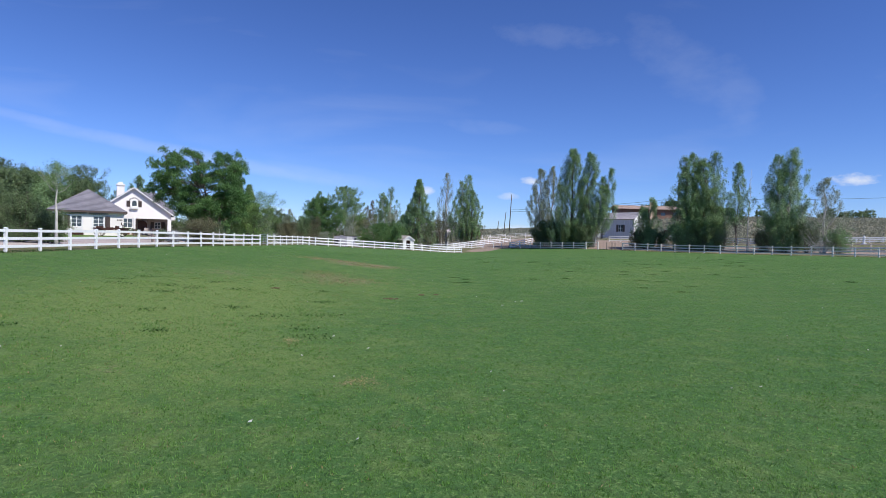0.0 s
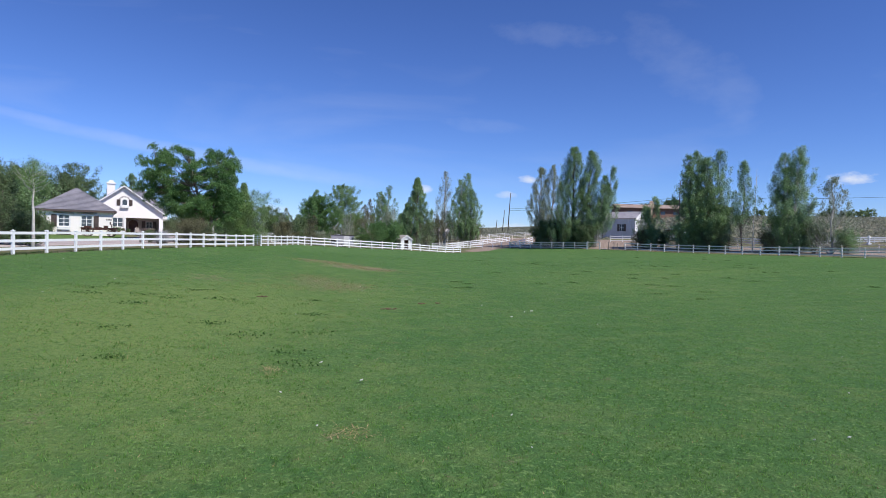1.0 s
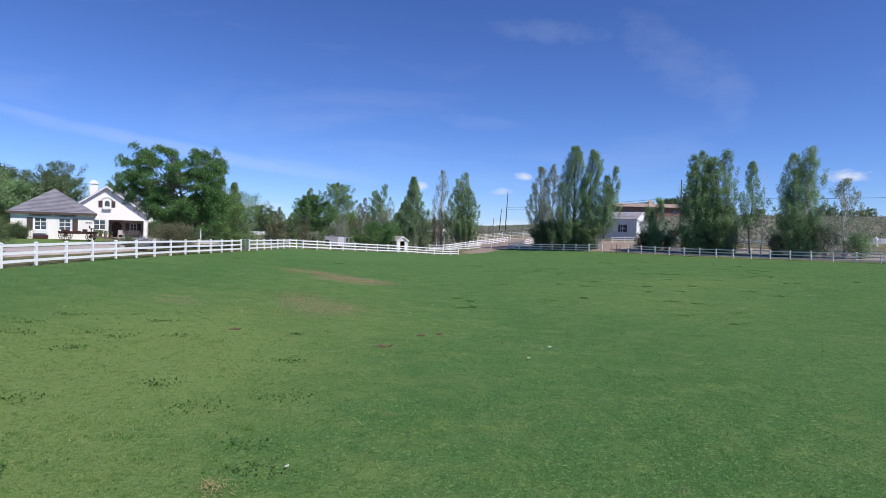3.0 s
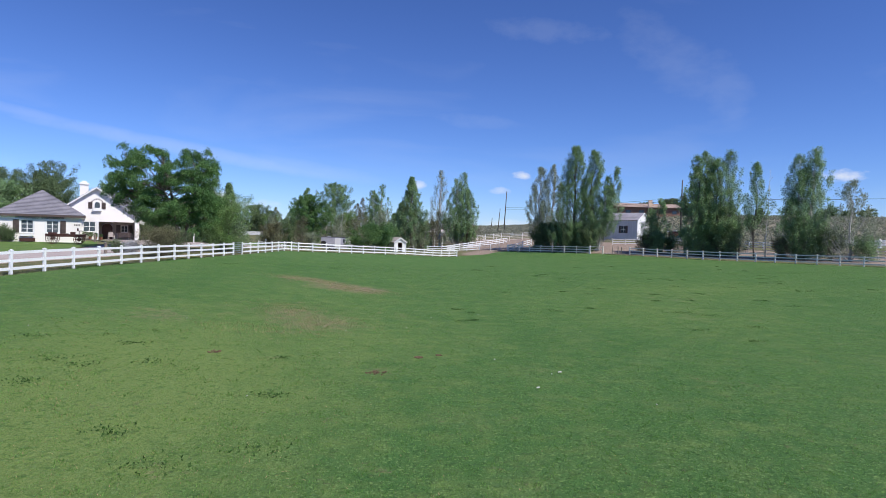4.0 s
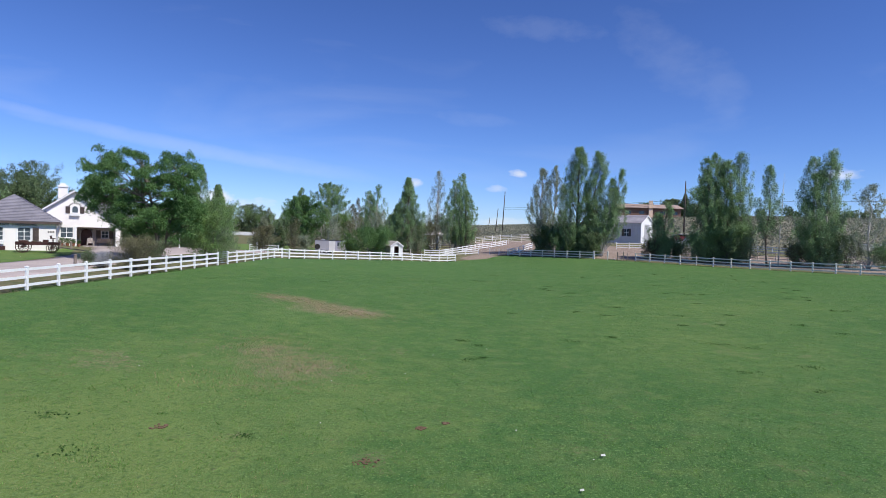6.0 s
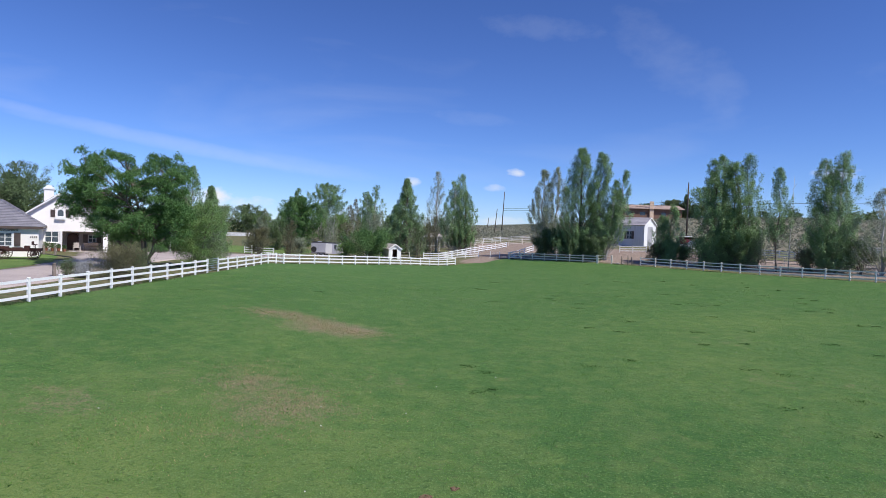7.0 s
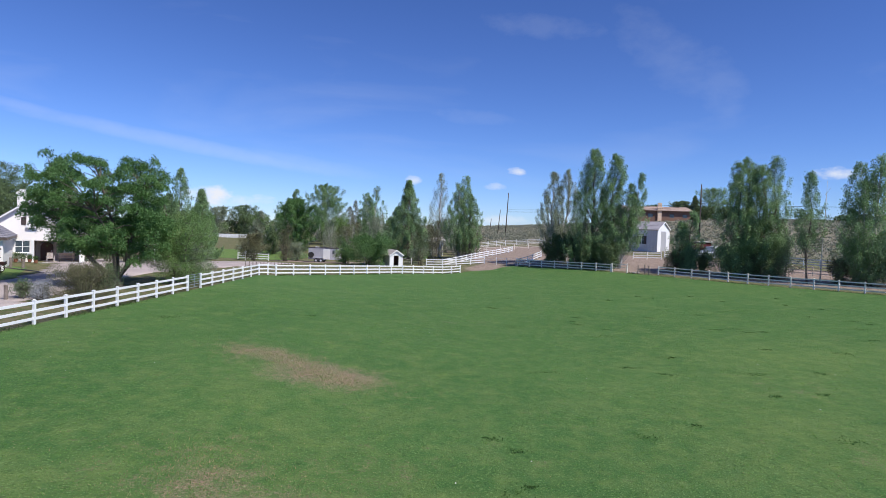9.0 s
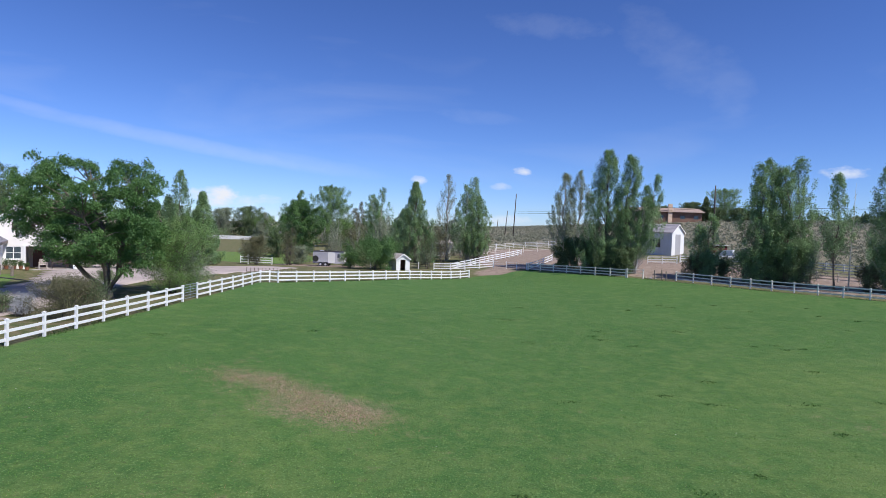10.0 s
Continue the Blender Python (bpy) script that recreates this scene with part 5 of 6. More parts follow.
# behind the house
WOODS = "woods behind the house"
for i, (x, y, z, w, lf, sh) in enumerate(((-57.3, 116, 12.9, 7, "leaf_poplar", "poplar"), (-71, 121, 15, 9, "leaf_dark", "round"), (-77, 131, 13.6, 9, "leaf_dark", "round"), (-83, 116, 15.4, 9, "leaf_dark", "round"), (-70, 104, 12.0, 8, "leaf_dark", "round"), (-64, 128, 11.0, 8, "leaf_dark", "round"), (-61, 94, 9.6, 7.5, "leaf_poplar", "round"), (-58, 82, 10.2, 7.5, "leaf_dark", "round"), (-55, 73, 7.2, 6.0, "leaf_willow", "round"), (-63, 76, 12.2, 7, "leaf_dark", "poplar"), (-52.0, 68, 5.6, 5.0, "leaf_brown", "round"), (-90, 140, 15, 10, "leaf_dark", "round"), (-77, 113, 13.6, 9, "leaf_dark", "round"), (-66, 113, 11.6, 8, "leaf_dark", "round"), (-52, 140, 10.0, 8, "leaf_dark", "round"), (-47, 127, 8.4, 7, "leaf_dark", "round"), (-62, 236, 10.6, 9, "leaf_dark", "round"), (-74, 238, 12.0, 9, "leaf_grey", "round"), (-52, 240, 12, 9, "leaf_poplar", "poplar"), (-68, 246, 13, 9, "leaf_dark", "round"))):
    tree(x, y, gz(x, y, z), w, {"leaf_dark": "dark green broadleaf tree in the woods", "leaf_poplar": "green poplar in the woods", "leaf_willow": "grey-green tree beside the house", "leaf_brown": "bronze-green shrubby tree beside the house", "leaf_grey": "grey-green tree in the woods"}[lf], lf, sh, 2, 3900, 0.4, 0.04, 84, 44, seed=80 + i, group=WOODS)
DRIVE = "shrubs along the drive"
for i, (x, y, h, w) in enumerate(((-25.2, 40.6, 2.1, 2.0), (-26.5, 39.6, 3.3, 2.6), (-28.6, 40.4, 3.4, 3.0), (-30.4, 41.2, 3.4, 3.2))):
    bush(x, y, h, w, "dense dark shrub screening the drive behind the fence", "leaf_dark", 4200, 0.13, 660 + i, DRIVE, stems=8)
tree(-23.65, 38.5, gz(-23.65, 38.5, 6.4), 1.5, "half-dead pale-trunked tree with few leaves", "leaf_willow", leaves=1000, limbs=30, seed=98, shape="vase", bare=0.66, bark="bark_pale", size=0.11, trunk_r=0.10, gap=0.2)
# made-up shrubs in place of a yellow object and a dark upright one
bush(-44.2, 70.2, 1.5, 1.1, "yellow leafy shrub standing in for a small yellow object", "leaf_yellow", 900, 0.12, 670)
bush(-43.2, 70.4, 1.4, 0.9, "dark leafy shrub standing in for a small upright object", "leaf_dark", 900, 0.1, 671, rise=70)


# far tree line and hill trees, past counting
def far_trees():
    rng = np.random.default_rng(5)
    pts = []
    for i in range(150):
        if i < 90:
            x, y, h, w = rng.uniform(-330, 20), rng.uniform(235, 380), rng.uniform(5, 9.5), rng.uniform(4, 8)
        else:
            x, y, h, w = rng.uniform(95, 330), 0, rng.uniform(2.5, 5), rng.uniform(3, 6)
            y = 330 - 0.62 * x + rng.normal() * 12
        n = 230
        p = rng.normal(size=(n, 3))
        p /= np.linalg.norm(p, axis=1, keepdims=True)
        p *= rng.uniform(0.55, 1.0, (n, 1)) * (1 + 0.3 * np.sin(5 * p[:, :1] + i) * np.cos(4 * p[:, 1:2]))
        p = p * (w / 2, w / 2, h / 2) + (x, y, ground_z(x, y) + h * 0.48)
        pts.append(p)
    tagged(new("far_trees", leaf_mesh("far_trees", M["leaf_dark"], np.concatenate(pts), 0.75, rng)), "distant dark tree line on the horizon", "trees", kind="stuff")


far_trees()
for i, (x, y, z, w, sh) in enumerate(((105.5, 238, 24.4, 9, "round"), (98, 236, 21.3, 4.2, "cone"), (94.5, 239, 19.3, 6, "round"), (88, 248, 18.0, 6, "round"), (114.6, 236, 16.8, 6, "round"), (109.5, 235, 17.6, 5, "round"), (100.5, 234, 17.4, 5, "round"))):
    tree(x, y, gz(x, y, z), w, "dark tree beside the hillside house", "leaf_dark" if i else "leaf_poplar", sh, 1, 4200, 0.42, 0.05, 60, 44, seed=120 + i, group="hillside trees")


def sagebrush():
    rng = np.random.default_rng(8)
    pts = []
    n = 0
    while n < 13500:
        x, y = rng.uniform(-10, 215), 120 + 270 * rng.uniform() ** 1.35
        z = ground_z(x, y)
        if z < 2.9 or (z < 3.8 and rng.uniform() > 0.3) or (37 < x < 57 and 120 < y < 150) or (60 < x < 105 and 222 < y < 242):
            continue
        s = rng.uniform(0.5, 1.5)
        m = 15
        p = rng.normal(size=(m, 3)) * (s * 0.46, s * 0.46, s * 0.2) + (x, y, z + s * 0.26)
        pts.append(p)
        n += 1
    tagged(new("sagebrush", leaf_mesh("sagebrush", M["sage"], np.concatenate(pts), 0.42, rng)), "grey-green sagebrush scattered over the dry hillside", "sagebrush", kind="stuff")


sagebrush()


# ---- outbuildings ----
def gable_shed(name, m, w, d, wall, ridge, wall_mat, front_mat, roof_mat, label, category, door, battens=False, window_hole=None):
    """A gabled outbuilding: front gable in the plane y=0, w wide and d deep."""
    s = thing(name, m, label, category)
    h = w / 2
    part("front_wall", wall_geo(-h, h, -0.4, wall, [door] if door else [], 0.1, [(-h, wall), (h, wall), (0.12, ridge - 0.06), (-0.12, ridge - 0.06)]), front_mat, s)
    back = part("back_wall", wall_geo(-h, h, -0.4, wall, [], 0.1, [(-h, wall), (h, wall), (0.12, ridge - 0.06), (-0.12, ridge - 0.06)]), wall_mat, s)
    back.location = (0, d - 0.1, 0)
    left = part("side_wall", wall_geo(0.1, d - 0.1, -0.4, wall, [window_hole] if window_hole else [], 0.1), wall_mat, s)
    left.matrix_local = Matrix.Translation((-h + 0.1, 0, 0)) @ pose(0, 0, 0, 0, 0, 90)
    right = part("side_wall", wall_geo(0.1, d - 0.1, -0.4, wall, [], 0.1), wall_mat, s)
    right.matrix_local = Matrix.Translation((h, 0, 0)) @ pose(0, 0, 0, 0, 0, 90)
    o = 0.22
    k = (ridge - wall) / h
    for sg in (-1, 1):
        a, b = (sg * (h + o), -o, wall - k * o), (sg * (h + o), d + o, wall - k * o)
        c, e = (0, d + o, ridge), (0, -o, ridge)
        roof_courses(s, a, b, c, e, "roof_slope", roof_mat, 0.5, 0.06)
        p, q = Vector((0, -o - 0.03, ridge + 0.02)), Vector((sg * (h + o), -o - 0.03, wall - k * o + 0.02))
        dn = Vector((0, 0, -0.2))
        part("bargeboard", Geo().add([p, q, q + dn, p + dn, p + Vector((0, 0.028, 0)), q + Vector((0, 0.028, 0)), q + dn + Vector((0, 0.028, 0)), p + dn + Vector((0, 0.028, 0))], [(0, 1, 2, 3), (4, 7, 6, 5), (0, 4, 5, 1), (2, 6, 7, 3), (1, 5, 6, 2), (0, 3, 7, 4)]), "trim", s)
    if battens:
        for i in range(int(d / 0.6)):
            y = 0.5 + i * 0.6
            if window_hole and window_hole[0] - 0.2 < y < window_hole[1] + 0.2:
                continue
            part("batten", Geo().box(-h - 0.035, -h - 0.003, y, y + 0.06, -0.3, wall - 0.12), wall_mat, s)
    for sg in (-1, 1):
        part("corner_board", Geo().box(sg * h - 0.08, sg * h + 0.08, -0.03, -0.003, -0.3, wall - 0.12), "trim", s)
    return s


shed_m = Matrix.Translation((-5.5, 121.3, 0.1)) @ pose(0, 0, 0, 0, 0, 26)
shed = gable_shed("garden_shed", shed_m, 2.25, 3.6, 1.95, 2.7, "shed_wall", "trim", "shed_roof", "small cream garden shed with white gable and dark doorway", "shed", (-0.45, 0.45, -0.4, 1.75))
# added dark panel: paints the shade seen through the open doorway
part("doorway_panel", Geo().box(-1.02, 1.02, 1.6, 1.65, -0.1, 1.9), "door", shed, "dark panel standing in for the shade inside the shed")

barn_m = Matrix.Translation((45.81, 135.73, 3.5)) @ pose(0, 0, 0, 0, 0, 43.4)
barn = gable_shed("barn", barn_m, 5.2, 8.6, 4.3, 5.8, "siding", "trim", "barn_roof", "white board-and-batten barn with grey roof and shuttered window", "barn", (-1.15, 1.15, -0.4, 3.9), True, (2.75, 3.75, 1.4, 2.9))
part("barn_door", Geo().box(-1.15, 1.15, 0.02, 0.07, -0.2, 3.9), "roll_door", barn, "grey roller door")
for y0 in (2.22, 3.79):
    part("shutter", Geo().box(-2.66, -2.603, y0, y0 + 0.49, 1.35, 2.95), "shutter", barn, "dark shutter")
part("pane", Geo().box(-2.56, -2.54, 2.75, 3.75, 1.4, 2.9), "glass", barn)
part("window_bar", Geo().box(-2.6, -2.565, 3.2, 3.3, 1.4, 2.9).box(-2.6, -2.565, 2.75, 3.2, 2.1, 2.2).box(-2.6, -2.565, 3.3, 3.75, 2.1, 2.2), "trim", barn)
annex = gable_shed("barn_annex", Matrix.Translation((38.6, 139.5, 3.3)) @ pose(0, 0, 0, 0, 0, 12), 2.8, 3.5, 2.6, 4.2, "siding", "trim", "roof", "small white gabled annex beside the barn", "shed", (-0.5, 0.5, -0.4, 2.1))
part("doorway_panel", Geo().box(-0.5, 0.5, 0.03, 0.08, -0.2, 2.1), "shutter", annex)


far_shed = gable_shed("equipment_shed", Matrix.Translation((-47.5, 215, ground_z(-47.5, 215))) @ pose(0, 0, 0, 0, 0, 8), 5.6, 6.0, 2.5, 3.7, "siding", "siding", "white_paint", "white equipment shed with pale roof and dark open front", "shed", (-1.9, 1.9, -0.4, 2.1))
# near-black panel added in place of the shade within the shed
part("shade_panel", Geo().box(-2.6, 2.6, 3.0, 3.08, -0.1, 2.4), "iron", far_shed, "dark panel giving the open front its inner shade")


def trailer():
    t = thing("cargo_trailer", Matrix.Translation((-18.6, 130.4, ground_z(-18.6, 130.4))) @ pose(0, 0, 0, 0, 0, -4), "grey and white enclosed cargo trailer on wheels", "trailer")
    part("body", Geo().box(-3.0, 0.0, -1.1, 1.1, 0.55, 2.45).box(-3.0, 0.0, -1.1, 1.1, 2.45, 2.6), "metal_grey", t, "grey trailer body")
    part("front_body", Geo().box(0.0, 2.5, -1.05, 1.05, 0.55, 2.6), "metal", t, "pale aluminium body")
    part("nose", Geo().add([(2.5, -1.05, 0.6), (2.5, 1.05, 0.6), (2.5, 1.05, 2.6), (2.5, -1.05, 2.6), (2.95, -0.6, 0.7), (2.95, 0.6, 0.7), (2.95, 0.6, 2.45), (2.95, -0.6, 2.45)], [(4, 5, 6, 7), (0, 4, 7, 3), (5, 1, 2, 6), (3, 7, 6, 2), (0, 1, 5, 4)]), "white_paint", t)
    part("side_panel", Geo().box(-0.3, 0.9, -1.13, -1.103, 0.6, 2.5), "white_paint", t, "white side panel")
    part("side_window", Geo().box(1.35, 1.75, -1.08, -1.053, 1.55, 2.25), "glass", t)
    part("side_door", Geo().box(1.95, 2.45, -1.08, -1.053, 0.7, 2.35), "white_paint", t, "white side door")
    part("roof_edge", Geo().box(-3.02, 2.52, -1.14, 1.12, 2.603, 2.68), "iron", t, "dark roof edge")
    part("spare_wheel", Geo().tube([(-2.5, -1.28, 1.35), (-2.5, -1.11, 1.35)], (0.52, 0.52), 20), "rubber", t)
    for k in range(4):
        part("body_rib", Geo().box(-1.85 + k * 0.42, -1.81 + k * 0.42, -1.125, -1.103, 0.6, 2.45), "metal_grey", t)
    part("roof_vent", Geo().box(-2.0, -1.4, -0.3, 0.3, 2.683, 2.82), "metal", t)
    for x in (-1.6, -0.7):
        for y in (-1.15, 1.15):
            w = part("wheel", Geo().tube([(x, y - 0.12, 0.36), (x, y + 0.12, 0.36)], (0.36, 0.36), 18), "rubber", t)
            part("rim", Geo().tube([(x, y - 0.13, 0.36), (x, y + 0.13, 0.36)], (0.2, 0.2), 14), "metal", w)
    part("fender", Geo().box(-2.1, -0.2, -1.32, -1.103, 0.78, 0.86), "metal_grey", t)
    part("hitch", Geo().tube([(2.9, 0, 0.6), (3.8, 0, 0.55), (3.8, 0, 0.0)], (0.06, 0.05, 0.05), 8), "metal_grey", t)


trailer()


def wagon():
    w = thing("wooden_wagon", at(-37.4, 70.6, 24), "weathered dark-red wooden farm wagon with spoked wheels on lawn", "wagon")
    part("bed", Geo().box(-1.7, 1.7, -0.55, 0.55, 0.72, 0.8), "wood_red", w)
    for y in (-0.57, 0.53):
        for z in (0.82,):
            part("side_board", Geo().box(-1.7, 1.7, y, y + 0.04, z, z + 0.16), "wood_red", w)
    part("end_board", Geo().box(-1.74, -1.703, -0.55, 0.55, 0.8, 1.02), "wood_red", w)
    part("end_board", Geo().box(1.703, 1.74, -0.55, 0.55, 0.8, 1.02), "wood_red", w)
    part("seat", Geo().box(1.0, 1.35, -0.5, 0.5, 1.32, 1.37).box(1.0, 1.05, -0.5, 0.5, 1.37, 1.62), "wood_red", w, "plank seat")
    for y in (-0.4, 0.36):
        part("seat_bracket", Geo().box(1.15, 1.2, y, y + 0.04, 0.803, 1.32), "wood_red", w)
    for x0, x1, y0, y1, z1 in ((-1.5, -0.8, -0.4, 0.35, 1.15), (-0.5, 0.2, -0.35, 0.4, 1.05), (0.4, 0.8, -0.3, 0.3, 1.22)):
        part("crate", Geo().box(x0, x1, y0, y1, 0.803, z1), "wood_red", w, "dark wooden crate on the bed")
    part("tongue", Geo().tube([(1.6, 0, 0.55), (4.1, 0, 0.18)], (0.05, 0.04), 8), "wood_grey", w, "long pole for a team")
    for x, r in ((-1.15, 0.55), (1.15, 0.45)):
        part("axle", Geo().tube([(x, -0.75, r), (x, 0.75, r)], (0.05, 0.05), 8), "wood_grey", w)
        part("bolster", Geo().box(x - 0.07, x + 0.07, -0.5, 0.5, r + 0.03, 0.72), "wood_grey", w)
        for y in (-0.72, 0.72):
            n = 28
            g = Geo()
            ring = [[(x + rr * math.cos(2 * math.pi * i / n), y + yy, r + rr * math.sin(2 * math.pi * i / n)) for i in range(n)] for rr, yy in ((r, -0.03), (r, 0.03), (r - 0.06, 0.03), (r - 0.06, -0.03))]
            g.add(sum(ring, []), [(a * n + i, a * n + (i + 1) % n, ((a + 1) % 4) * n + (i + 1) % n, ((a + 1) % 4) * n + i) for a in range(4) for i in range(n)])
            wh = part("wheel", g, "wood_red", w, "spoked wooden wheel")
            part("hub", Geo().tube([(x, y - 0.08, r), (x, y + 0.08, r)], (0.09, 0.09), 10), "wood_red", wh)
            for i in range(12):
                a = 2 * math.pi * i / 12
                part("spoke", Geo().tube([(x + 0.08 * math.cos(a), y, r + 0.08 * math.sin(a)), (x + (r - 0.05) * math.cos(a), y, r + (r - 0.05) * math.sin(a))], (0.022, 0.018), 5), "wood_red", wh)


wagon()


def by_house(u, v, z=0.0, turn=0.0):
    return HOUSE @ pose(u, v, z, 0, 0, turn)


def house_things():
    # chair and bench under the porch
    c = thing("porch_chair", by_house(6.55, GY + 0.4, 0.0, 10), "dull wooden armchair on the porch", "chair", "porch seats")
    part("seat", Geo().box(-0.28, 0.28, -0.26, 0.26, 0.36, 0.41), "interior", c)
    for i in range(5):
        part("back_slat", Geo().box(-0.26 + i * 0.107, -0.17 + i * 0.107, 0.23, 0.27, 0.413, 0.95), "interior", c)
    for sx in (-1, 1):
        part("armrest", Geo().box(sx * 0.32 - 0.05, sx * 0.32 + 0.05, -0.26, 0.26, 0.58, 0.62), "interior", c)
        for sy in (-0.24, 0.2):
            part("leg", Geo().box(sx * 0.32 - 0.03, sx * 0.32 + 0.03, sy, sy + 0.05, 0.0, 0.577), "interior", c)
    b = thing("porch_bench", by_house(7.95, GY + 0.5, 0.0, 0), "dark brown slatted wooden bench on the porch", "bench", "porch seats")
    for i in range(4):
        part("seat_slat", Geo().box(-0.7, 0.7, -0.24 + i * 0.12, -0.14 + i * 0.12, 0.42, 0.45), "shutter", b)
    for i in range(3):
        part("back_slat", Geo().box(-0.7, 0.7, 0.24, 0.27, 0.55 + i * 0.13, 0.65 + i * 0.13), "shutter", b)
    for x in (-0.66, 0.6):
        part("leg", Geo().box(x, x + 0.06, -0.24, -0.18, 0, 0.417), "shutter", b)
        part("back_post", Geo().box(x, x + 0.06, 0.273, 0.33, 0, 0.95), "shutter", b)
    for u in (7.18, 8.54):
        part("shutter", Geo().box(u, u + 0.45, GY + 2.55, GY + 2.597, 0.85, 1.85), "shutter", house, "brown shutter beside the porch window")
    # scrolled iron valances below the garage eave
    for u in (-1.4, 0.8):
        v = part("valance", Geo().box(u - 1.0, u + 1.0, -0.06, -0.01, 2.50, 2.56), "iron", house, "dark scrolled iron valance")
        for i in range(10):
            cx = u - 0.9 + i * 0.2
            ring = [(cx + 0.075 * math.cos(a), -0.035, 2.405 + 0.075 * math.sin(a)) for a in [2 * math.pi * k / 10 for k in range(11)]]
            part("scroll", Geo().tube(ring, [0.022] * 11, 5), "iron", v)
    part("planter_box", Geo().box(-2.0, -0.7, -0.42, -0.03, -0.05, 0.30), "wood_red", house, "dark wooden planter below the window")
    part("porch_step", Geo().box(5.0, 9.3, GY - 1.6, GY - 1.203, -0.4, -0.16), "concrete", house)
    part("corner_post", Geo().box(4.92, 5.16, GY - 0.09, GY - 0.004, -0.05, 2.25), "trim", house)
    # pots by the window, shrubs by the garage
    for i, (u, v, h, w) in enumerate(((3.7, GY - 0.55, 0.95, 0.7), (4.3, GY - 0.6, 0.75, 0.6), (4.85, GY - 0.7, 0.6, 0.45), (5.4, GY - 1.75, 0.5, 0.4))):
        p = thing("potted_plant", by_house(u, v, ground_gap(u, v)), "leafy green plant in a terracotta pot before the wall", "potted plant", "potted plants")
        part("pot", Geo().tube([(0, 0, 0), (0, 0, 0.30), (0, 0, 0.34)], (0.13, 0.19, 0.21), 14), "pot", p)
        rng = np.random.default_rng(600 + i)
        cloud = np.clip(rng.normal(size=(420, 3)), -1.7, 1.7) * np.array([w * 0.27, w * 0.27, h * 0.2]) + np.array([0, 0, 0.34 + h * 0.35])
        part("foliage", leaf_mesh("foliage", M["leaf_dark"], cloud, 0.09, rng), "leaf_dark", p)
        part("stalk", Geo().tube([(0, 0, 0.32), (0.02, 0, 0.34 + h * 0.5)], (0.02, 0.01), 5), "bark", p)
    for i, (u, v, h, w) in enumerate(((-3.5, -0.75, 1.7, 1.3), (-2.75, -0.7, 1.2, 1.0), (-4.5, -0.9, 1.4, 1.4))):
        p = HOUSE @ Vector((u, v, 0))
        bush(p.x, p.y, h, w, "dark leafy shrub against the white garage wall", "leaf_dark", 900, 0.14, 620 + i, group="garage shrubs")
    # shrubs added to bring the locust's shade to the bright wall
    for i, (u, v, h, w) in enumerate(((10.2, 11.6, 2.2, 2.0), (11.9, 11.8, 2.6, 2.2), (13.6, 11.6, 2.3, 2.2), (15.3, 12.2, 2.4, 2.4))):
        p = HOUSE @ Vector((u, v, 0))
        bush(p.x, p.y, h, w, "dark green shrub added to darken the place beside the wing", "leaf_dark", 1500, 0.15, 630 + i, group="wall shrubs")


def ground_gap(u, v):
    p = HOUSE @ Vector((u, v, 0))
    return ground_z(p.x, p.y) + 0.045 - HOUSE.translation.z


house_things()


def short_post(x, y, h):
    p = thing("wooden_post", at(x, y), "short weathered wooden post at the lawn's edge", "post", "short wooden posts")
    part("post", Geo().tube([(0, 0, -0.2), (0.01, 0, h * 0.6), (0, 0, h)], (0.13, 0.12, 0.115), 10), "wood_grey", p)
    part("cap", Geo().tube([(0, 0, h), (0, 0, h + 0.05)], (0.14, 0.10), 10), "wood_grey", p)


for x, y, h in ((-38.9, 76.6, 0.85), (-37.6, 76.3, 0.8), (-26.8, 58.0, 0.9)):
    short_post(x, y, h)


def arbor(x, y, turn):
    a = thing("garden_arbor", at(x, y, turn), "white wooden garden arbor with latticed sides", "arbor")
    for px in (-0.85, 0.85):
        for py in (-0.4, 0.4):
            part("post", Geo().box(px - 0.06, px + 0.06, py - 0.06, py + 0.06, -0.2, 2.0), "white_paint", a)
        for k in range(5):
            part("side_lath", Geo().box(px - 0.02, px + 0.02, -0.337, 0.337, 0.3 + k * 0.36, 0.36 + k * 0.36), "white_paint", a)
    for py in (-0.4, 0.4):
        part("beam", Geo().box(-1.1, 1.1, py - 0.05, py + 0.05, 2.003, 2.16), "white_paint", a)
    for k in range(6):
        part("top_lath", Geo().box(-1.0 + k * 0.38, -0.94 + k * 0.38, -0.65, 0.65, 2.163, 2.24), "white_paint", a)


arbor(-33.6, 92.0, 24)


def lantern(x, y):
    p = thing("lantern_post", at(x, y), "white lantern on a short white post", "lantern")
    part("post", Geo().box(-0.07, 0.07, -0.07, 0.07, -0.2, 1.1), "white_paint", p)
    part("lantern_case", Geo().box(-0.13, 0.13, -0.13, 0.13, 1.1, 1.42), "white_paint", p)
    part("lantern_roof", Geo().add([(-0.18, -0.18, 1.42), (0.18, -0.18, 1.42), (0.18, 0.18, 1.42), (-0.18, 0.18, 1.42), (0, 0, 1.62)], [(0, 1, 4), (1, 2, 4), (2, 3, 4), (3, 0, 4), (3, 2, 1, 0)]), "white_paint", p)


lantern(-30.6, 121.5)


